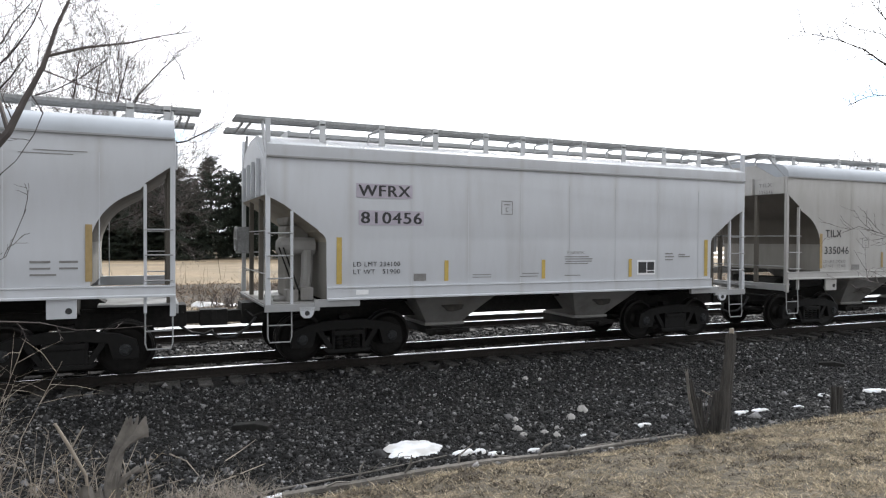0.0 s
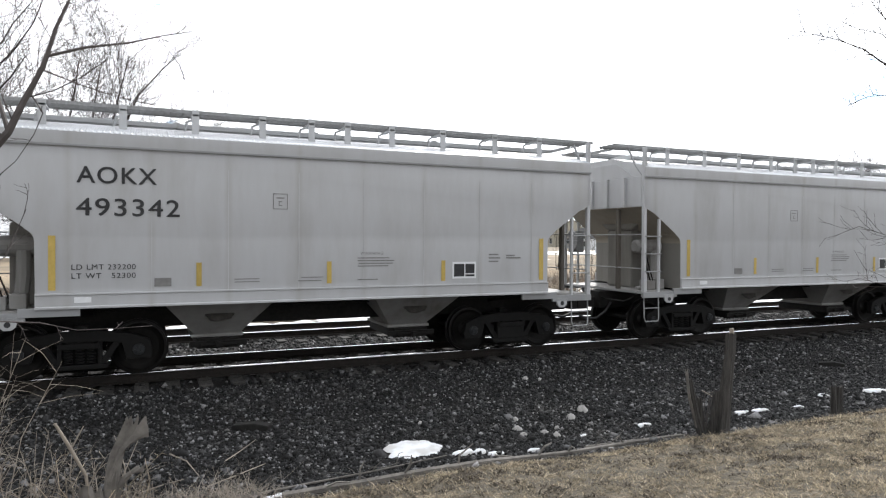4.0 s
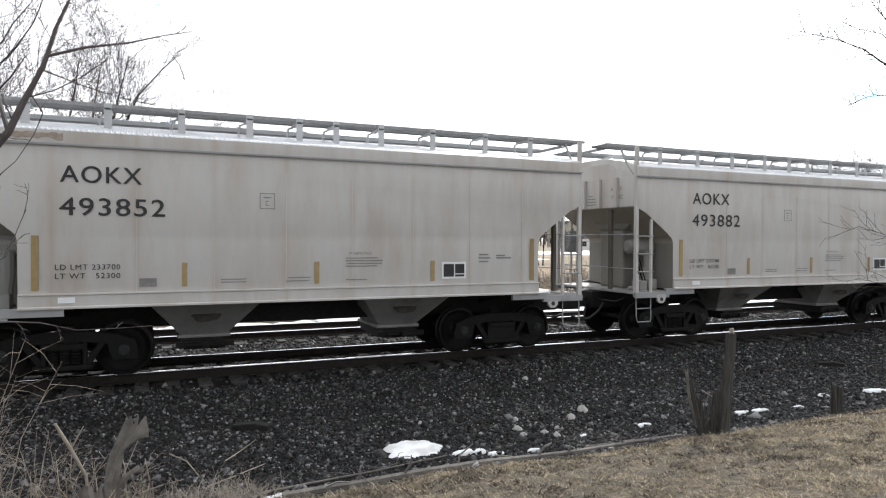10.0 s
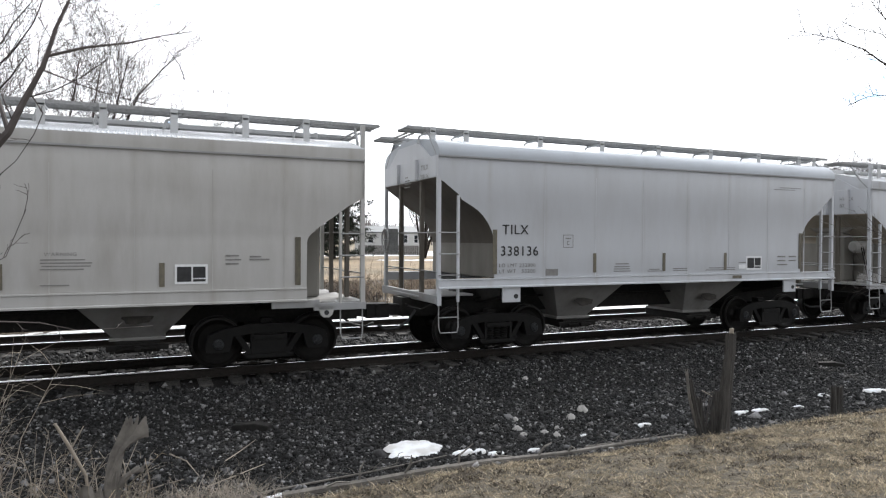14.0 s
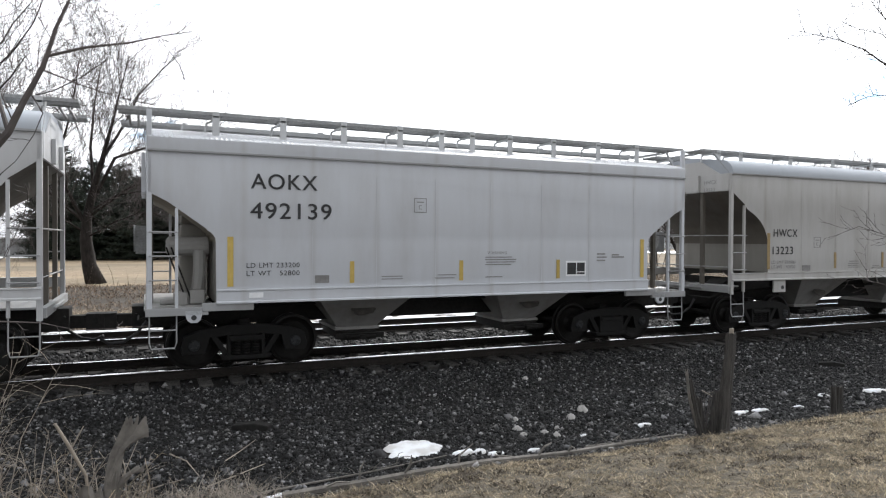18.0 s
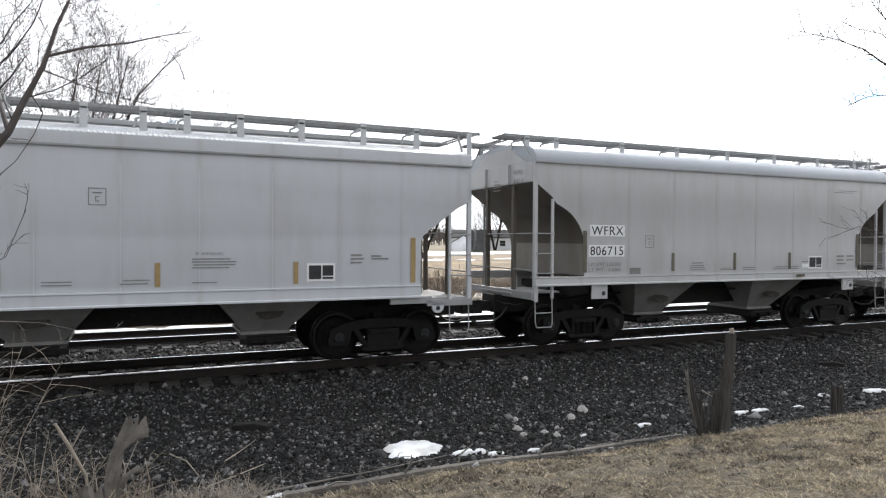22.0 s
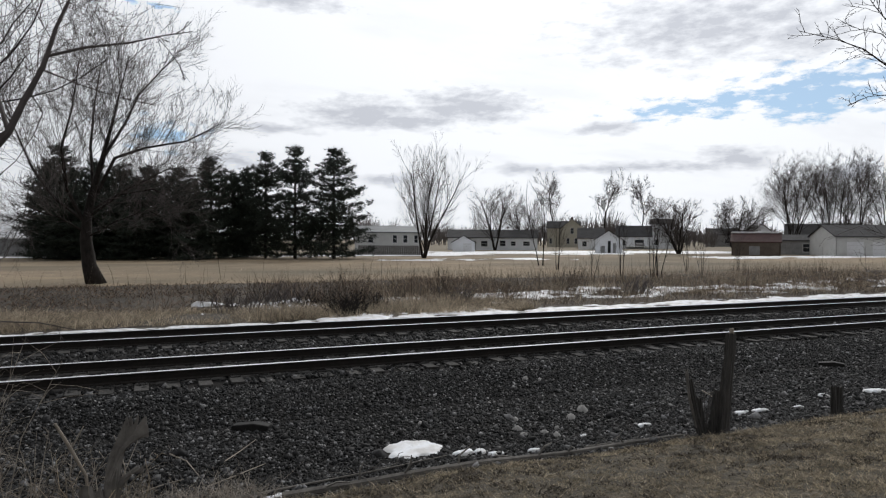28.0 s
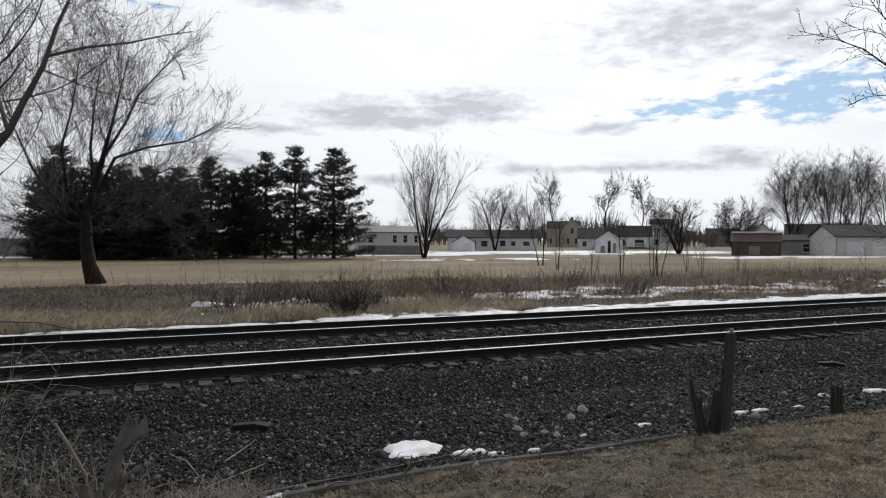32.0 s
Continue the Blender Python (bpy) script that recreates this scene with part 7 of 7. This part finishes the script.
limbed_tree("yard_tree", "bare grey yard tree reaching over the view", -1.9, 5.7, [(0, 0, 0), (0.1, 0.05, 1.3), (0.35, 0.15, 2.1), (0.62, 0.25, 2.7), (0.82, 0.30, 2.98)],
             [([(0.82, 0.30, 2.98), (0.95, 0.30, 3.16), (1.05, 0.30, 3.40), (1.18, 0.30, 3.68), (1.27, 0.30, 4.00), (1.37, 0.30, 4.25), (1.55, 0.35, 4.9)], 0.036, 5, 0.45),
              ([(1.20, 0.30, 3.76), (1.46, 0.30, 3.86), (1.79, 0.30, 3.94), (2.04, 0.30, 4.03), (2.26, 0.30, 4.09)], 0.013, 4, 0.16),
              ([(0.95, 0.30, 3.16), (0.80, 0.6, 3.6), (0.75, 0.9, 4.2), (0.85, 1.1, 4.9)], 0.018, 12, 0.7),
              ([(1.16, 0.30, 3.66), (1.42, 0.30, 3.57), (1.66, 0.30, 3.50), (1.98, 0.30, 3.45)], 0.0075, 2, 0.12),
              ([(1.98, 0.30, 4.02), (2.08, 0.30, 3.91), (2.16, 0.30, 3.80), (2.20, 0.30, 3.68)], 0.004, 3, 0.14),
              ([(1.10, 0.30, 3.46), (1.18, 0.28, 3.32), (1.12, 0.28, 3.15), (1.00, 0.28, 2.94), (0.85, 0.26, 2.78)], 0.006, 3, 0.2),
              ([(0.35, 0.15, 2.1), (0.62, 0.6, 2.05), (0.85, 0.8, 2.2), (0.98, 0.9, 2.6)], 0.008, 6, 0.30),
              ([(0.30, 0.15, 1.7), (0.75, 1.15, 1.63), (1.04, 1.2, 1.60), (1.33, 1.2, 1.52), (1.63, 1.2, 1.52), (1.96, 1.2, 1.53)], 0.008, 3, 0.14)], 3, 0.075, M_TWIG)
limbed_tree("yard_tree", "bare yard tree whose branch tips hang into view", 10.2, 4.2, [(0, 0, 0), (0.05, 0, 1.5), (0.0, 0.05, 3.0), (-0.1, 0.1, 4.6), (-0.2, 0.2, 6.0)],
             [([(-0.1, 0.1, 4.3), (-2.33, 0.65, 4.29), (-2.52, 0.73, 4.37), (-2.75, 0.84, 4.55), (-3.03, 0.97, 4.66), (-3.41, 1.14, 4.75)], 0.016, 18, 0.34),
              ([(-0.1, 0.1, 4.6), (-2.48, 0.5, 4.6), (-2.7, 0.6, 4.79), (-2.85, 0.67, 4.99), (-3.02, 0.75, 5.29)], 0.014, 16, 0.36),
              ([(0.0, 0.05, 4.0), (-2.02, 0.84, 4.59), (-2.26, 0.96, 4.82), (-2.51, 1.06, 4.87), (-2.69, 1.15, 4.96)], 0.009, 10, 0.28),
              ([(0.0, 0.05, 3.6), (-2.27, 0.62, 3.89), (-2.52, 0.73, 4.03), (-2.71, 0.81, 4.01), (-2.92, 0.9, 3.9)], 0.009, 12, 0.26),
              ([(0.05, 0, 1.8), (-0.1, 1.0, 2.2), (-0.1, 1.9, 2.35), (-0.2, 2.6, 2.6)], 0.016, 20, 0.6),
              ([(0.05, 0, 1.4), (0.1, 1.0, 1.6), (0.0, 1.9, 1.65), (-0.1, 2.7, 1.8)], 0.014, 20, 0.6)], 4)


limbed_tree("bare_tree", "large bare spreading tree with a leaning trunk on the field edge", -2.5, 38.6, [(0.22, -0.14, -0.08), (-0.12, 0.03, 0.93), (-0.28, 0.12, 2.23), (-0.23, 0.11, 3.3), (0.02, -0.09, 4.54), (0.49, -0.6, 6.24), (0.92, -1.09, 7.91)],
             [([(0.09, -0.01, 4.69), (0.6, -0.75, 6.43), (0.97, -1.22, 7.97), (1.34, -1.58, 9.54), (1.76, -1.74, 11.37)], 0.115, 36, 2.86),
              ([(-0.07, 0.05, 3.97), (1.06, -0.08, 6.47), (2.5, -0.38, 7.04), (4.5, -1.05, 7.44), (6.33, -1.63, 8.49)], 0.108, 40, 2.47),
              ([(0.6, -0.75, 6.43), (1.57, -0.61, 8.23), (2.2, -0.32, 9.78), (3.45, -0.3, 11.38), (4.16, -0.61, 12.04)], 0.086, 36, 2.47),
              ([(-0.28, 0.13, 2.96), (-1.11, -0.13, 4.79), (-1.32, -0.44, 6.8), (-0.77, -1.09, 8.75), (-0.46, -1.31, 10.94)], 0.115, 40, 2.73),
              ([(-0.33, 0.16, 3.19), (-1.77, 1.36, 4.36), (-2.91, 2.44, 5.93), (-3.8, 3.31, 8.01), (-4.88, 4.04, 9.91)], 0.108, 40, 2.86),
              ([(-0.07, 0.05, 3.48), (1.34, -1.66, 4.49), (2.87, -3.43, 4.71), (4.4, -4.78, 3.69)], 0.065, 40, 2.08),
              ([(-0.12, 0.07, 3.71), (1.92, 0.28, 5.07), (3.57, 0.11, 6.02), (5.15, -0.04, 6.21)], 0.072, 36, 2.08),
              ([(0.09, -0.01, 4.69), (-0.14, 1.23, 7.14), (0.05, 1.62, 9.6), (0.43, 1.71, 12.31)], 0.101, 36, 2.73),
              ([(-0.2, 0.09, 2.38), (1.18, -2.16, 3.16), (2.62, -3.77, 3.68), (3.82, -4.97, 2.98)], 0.043, 36, 1.69),
              ([(-0.28, 0.13, 2.61), (-1.4, -0.46, 3.35), (-2.39, -0.89, 3.68), (-3.3, -1.04, 3.11)], 0.05, 33, 1.95)],
             7, 0.40, M_BARK, 0.84, kids=[6, 5], levels=3, rmin=0.0072, shrink=0.62, wander=0.11, spread=0.75, up=0.20, thin=(0.40, 0.60))


# ---- the houses beyond the field ----
def house(name, label, x, y, yaw, w, d, wall, roof, siding, roofing, openings=(), gable_front=False, over=0.3, snow=False, chimney=False, category="house"):
    """A gabled building; its front is centred at x, y. openings: (u from the left, z, width, height, kind) on the front."""
    t = thing(name, label, category, pose(x, y, -0.05, 0, 0, yaw))
    if gable_front:
        b = MB().xz([(-w / 2, 0), (w / 2, 0), (w / 2, wall), (0, roof), (-w / 2, wall)], 0, 0.18).xz([(-w / 2, 0), (w / 2, 0), (w / 2, wall), (0, roof), (-w / 2, wall)], d - 0.18, d)
        b.box(-w / 2, -w / 2 + 0.18, 0.18, d - 0.18, 0, wall).box(w / 2 - 0.18, w / 2, 0.18, d - 0.18, 0, wall)
        sl = (roof - wall) / (w / 2)
        rb = [MB().xz([(-w / 2 - over, wall - over * sl), (0.0, roof), (0.0, roof + 0.16), (-w / 2 - over, wall - over * sl + 0.16)], -over, d + over),
              MB().xz([(0.0, roof), (w / 2 + over, wall - over * sl), (w / 2 + over, wall - over * sl + 0.16), (0.0, roof + 0.16)], -over, d + over)]
    else:
        b = MB().box(-w / 2, w / 2, 0, 0.18, 0, wall).box(-w / 2, w / 2, d - 0.18, d, 0, wall)
        g = [(0, 0), (d, 0), (d, wall), (d / 2, roof), (0, wall)]
        b.yz(g, -w / 2, -w / 2 + 0.18).yz(g, w / 2 - 0.18, w / 2)
        sl = (roof - wall) / (d / 2)
        rb = [MB().yz([(-over, wall - over * sl), (d / 2, roof), (d / 2, roof + 0.16), (-over, wall - over * sl + 0.16)], -w / 2 - over, w / 2 + over),
              MB().yz([(d / 2, roof), (d + over, wall - over * sl), (d + over, wall - over * sl + 0.16), (d / 2, roof + 0.16)], -w / 2 - over, w / 2 + over)]
    part("wall", b.mesh("wall", siding), t)
    z = 0.3
    lap = MB().box(-w / 2 - 0.01, w / 2 + 0.01, -0.02, 0.0, 0, 0.02).mesh("siding_lap", siding, fix=False)
    while z < wall - 0.05:
        part("siding_lap", lap, t, pose(0, 0, z))
        z += 0.3
    for i, r in enumerate(rb):
        part("roof", r.mesh("roof", M_SNOW if snow and i == 0 else roofing, bevel=0.02), t, None, "roof slope white with snow" if snow and i == 0 else "")
    if chimney:
        part("chimney", MB().box(-0.3, 0.3, d / 2 - 0.3, d / 2 + 0.3, roof - 0.4, roof + 0.9).mesh("chimney", M_REDSIDING, bevel=0.02), t)
    for u, z, ow, oh, kind in openings:
        if kind == "window":
            f = part("window", MB().box(-ow / 2 - 0.08, -ow / 2, -0.06, 0.02, -0.08, oh + 0.08).box(ow / 2, ow / 2 + 0.08, -0.06, 0.02, -0.08, oh + 0.08).box(-ow / 2, ow / 2, -0.06, 0.02, -0.10, 0.0)
                     .box(-ow / 2, ow / 2, -0.06, 0.02, oh, oh + 0.08).box(-ow / 2, ow / 2, -0.05, 0.0, oh / 2 - 0.025, oh / 2 + 0.025).mesh("window", M_TRIM), t, pose(u - w / 2, 0, z))
            part("pane", MB().box(-ow / 2, ow / 2, -0.03, 0.0, 0, oh).mesh("pane", M_PANE), f)
        elif kind == "door":
            dd = part("door", MB().box(-ow / 2, ow / 2, -0.05, 0.0, 0, oh).box(-ow / 2 + 0.12, ow / 2 - 0.12, -0.065, -0.05, 0.2, oh * 0.45).box(-ow / 2 + 0.12, ow / 2 - 0.12, -0.065, -0.05, oh * 0.55, oh - 0.15).mesh("door", M_PANE if oh > 2.2 else M_GREYSIDING), t, pose(u - w / 2, 0, z))
            part("handle", MB().box(ow / 2 - 0.12, ow / 2 - 0.07, -0.10, -0.05, 0.95, 1.05).mesh("handle", M_GRATE), dd)
        elif kind == "garage_door":
            gd = MB()
            for k in range(4):
                gd.box(-ow / 2, ow / 2, -0.05, 0.0, k * oh / 4 + 0.02, (k + 1) * oh / 4 - 0.02)
            part("garage_door", gd.mesh("garage_door", M_TRIM), t, pose(u - w / 2, 0, z))
    return t


house("house", "small grey house with a snow-covered roof beside the pines", -15.2, 93.0, 9, 9.0, 7, 2.4, 5.0, M_GREYSIDING, M_SHINGLE, [(2, 0.6, 0.9, 1.0, "window"), (7.5, 0.0, 0.9, 1.8, "door")], snow=True)
house("mobile_home", "long pale two-tone mobile home with a flat-pitched metal roof", 33.3, 95.5, -19.5, 9.8, 5, 3.4, 4.3, M_PALESIDING, M_GREENROOF, [(2.4, 1.9, 0.7, 0.8, "window"), (6.0, 1.9, 0.6, 1.1, "window"), (7.6, 1.9, 0.6, 1.1, "window"), (9.2, 1.9, 0.5, 1.1, "window")], over=0.15)
fence = thing("board_fence", "grey wooden board fence before a mobile home", "fence", pose(32.0, 91.0, 0, 0, 0, -19.5))
for k in range(34):
    part("board", shared("fence_board", lambda: MB().box(-0.12, 0.12, -0.02, 0.02, 0, 1.45).mesh("board", M_FENCE, bevel=0.005)), fence, pose(-4.3 + 0.27 * k, 0, 0))
part("rail", MB().box(-4.4, 4.8, 0.02, 0.08, 0.35, 0.45).box(-4.4, 4.8, 0.02, 0.08, 1.05, 1.15).mesh("rail", M_FENCE), fence)
house("garage", "small white gabled garage by a snowy yard", 55.8, 115.8, -25.7, 4.3, 6, 1.9, 3.1, M_SIDING, M_SHINGLE, [(2.9, 0.0, 1.6, 1.7, "garage_door")], gable_front=True, category="garage")
house("house", "long low white house with a dark shingle roof", 72.6, 135.5, -28.5, 20.5, 8, 2.9, 4.6, M_SIDING, M_SHINGLE,
      [(3.5, 0.9, 1.2, 1.2, "window"), (6.0, 0.1, 1.0, 2.1, "door"), (8.4, 0.9, 1.4, 1.2, "window"), (12.6, 1.0, 1.2, 1.2, "window"), (15.0, 1.1, 1.0, 0.9, "window"), (18.0, 1.1, 1.4, 0.9, "window")])
house("house", "tall tan house with a steep front gable and chimney", 129.6, 186.0, -35, 7.0, 9, 6.6, 9.4, M_TANSIDING, M_SHINGLE, [(2.2, 1.2, 0.9, 1.8, "window"), (4.8, 1.2, 0.9, 1.8, "window"), (3.5, 4.6, 1.0, 1.8, "window")], gable_front=True, chimney=True)
house("house", "wing of a tan house with a dark roof", 129.0, 190.0, -35, 11.0, 8, 6.6, 8.8, M_TANSIDING, M_SHINGLE, [(1.2, 1.2, 0.8, 1.8, "window"), (9.8, 1.2, 0.8, 1.8, "window"), (9.8, 4.4, 0.8, 1.6, "window")])
house("house", "white house with a dark roof behind a small barn", 102.8, 139.3, -36, 6.4, 8, 3.0, 5.4, M_SIDING, M_SHINGLE, [(1.6, 0.9, 1.0, 1.2, "window"), (4.6, 0.9, 1.0, 1.2, "window")])
house("barn", "small white gabled barn with dark doorways", 75.8, 97.5, -37.8, 4.8, 5, 2.5, 4.1, M_SIDING, M_SHINGLE, [(1.4, 0.0, 0.7, 1.4, "door"), (2.5, 0.0, 0.5, 2.3, "door"), (3.4, 0.0, 0.5, 1.9, "door")], gable_front=True, category="barn")
house("house", "white house with a porch and dark roof", 124.4, 149.0, -40, 9.4, 8, 3.6, 6.5, M_SIDING, M_SHINGLE, [(6.2, 0.3, 2.4, 2.3, "window"), (2.0, 1.0, 1.0, 1.4, "window")])
porch = thing("porch", "white railed porch deck on a house front", "porch", pose(124.9, 147.2, 0, 0, 0, -40))
part("deck", MB().box(-3.6, 3.6, -1.0, 1.2, 0.55, 0.75).mesh("deck", M_TRIM), porch)
for k in range(25):
    part("baluster", shared("baluster", lambda: MB().box(-0.05, 0.05, -0.04, 0.04, 0.75, 1.6).mesh("baluster", M_TRIM)), porch, pose(-3.6 + 0.3 * k, -0.95, 0))
part("handrail", MB().box(-3.65, 3.65, -1.0, -0.9, 1.58, 1.7).mesh("handrail", M_TRIM), porch)
house("house", "tall plain white house end", 134.0, 148.5, -42, 6.4, 9, 7.2, 8.6, M_SIDING, M_SHINGLE, [(1.8, 1.2, 0.8, 1.5, "window"), (4.6, 4.4, 0.8, 1.4, "window")])
house("house", "grey house beyond the yards", 217.5, 206.0, -47, 12.0, 9, 5.1, 7.6, M_GREYSIDING, M_SHINGLE, [(3, 1.5, 1.4, 1.6, "window"), (8, 1.5, 1.4, 1.6, "window")])
barn = house("shed", "brown shed with a faded red roof and snow along its ridge", 90.1, 78.3, -49, 7.2, 5, 2.3, 3.75, M_BROWNSIDING, M_REDROOF, [(3.4, 0.2, 1.6, 1.4, "door")], category="shed", over=0.2)
part("ridge_snow", MB().box(-3.7, 3.7, 2.0, 3.0, 3.72, 3.98).mesh("ridge_snow", M_SNOW, bevel=0.06), barn, None, "strip of old snow on the ridge")
house("shed", "low grey weathered shed with a shallow roof", 105.2, 82.5, -52, 7.2, 5, 2.6, 3.5, M_GREYSIDING, M_SHINGLE, [(2.2, 0, 0.9, 1.9, "door"), (5.2, 0.6, 1.6, 1.4, "window")], category="shed")
house("house", "white gabled house with a dark roof behind sheds", 128.5, 110.0, -52, 5.5, 8, 3.9, 6.3, M_SIDING, M_SHINGLE, [(2.2, 1.6, 0.9, 1.2, "window")], gable_front=True)
house("house", "long dark-roofed wing of a white house", 139.5, 103.5, -52, 14.5, 8, 3.9, 6.4, M_SIDING, M_SHINGLE, [(4, 1.2, 1.2, 1.3, "window"), (9, 1.2, 1.2, 1.3, "window")])
house("garage", "long white garage with a dark shingle roof", 106.6, 70.6, -28, 10.5, 9, 3.25, 5.1, M_PALESIDING, M_SHINGLE, [(3.0, 0.0, 2.6, 2.4, "garage_door"), (7.0, 0.0, 2.6, 2.4, "garage_door"), (9.2, 0.0, 0.9, 2.0, "door")], category="garage")
pole = thing("utility_pole", "wooden utility pole with a crossarm", "utility pole", pose(150.0, 128.0, 0, 0, 0, -50))
part("pole", MB().tube([(0, 0, 0), (0, 0, 10.5)], [0.18, 0.12], 8).mesh("pole", M_OLDWOOD), pole)
part("crossarm", MB().box(-1.2, 1.2, -0.06, 0.06, 9.6, 9.75).mesh("crossarm", M_OLDWOOD), pole)


# ---- what moves ----
DRIFT = [(0, 0.15), (3, -0.03), (6, -0.12), (9, 0.01), (12, 0.11), (14.5, 0.07), (17, 0.02), (20, -0.01), (23, -0.05), (32, -0.05)]


def train_at(t):
    """Where the first car's front end stands along the track at t seconds."""
    s = t - 12.0
    return -219.06 - 17.4217 * s - 0.00787 * s * s + float(np.interp(t, [d[0] for d in DRIFT], [d[1] for d in DRIFT]))


def motions():
    times = [0.5 * k for k in range(65)]
    for car, wheels, off in CARS:
        walk(car, [(t, pose(train_at(t) + off, YC, 0)) for t in times])
        seen = [k / FPS for k in range(0, 32 * FPS + 1) if -16 < train_at(k / FPS) + off < 32]
        if not seen:
            continue
        for w, u, back in wheels:
            rows, turn = [], 0.0
            x0 = train_at(seen[0]) + off
            if seen[0] > 0:
                rows.append((0.0, pose(u, 0, WHEEL_R)))
            for t in seen:
                turn = math.degrees((train_at(t) + off - x0) / WHEEL_R)
                rows.append((t, pose(u, 0, WHEEL_R, 0, -turn if back else turn, 0)))
            if seen[-1] < 32:
                rows.append((32.0, rows[-1][1]))
            walk(w, rows)


motions()
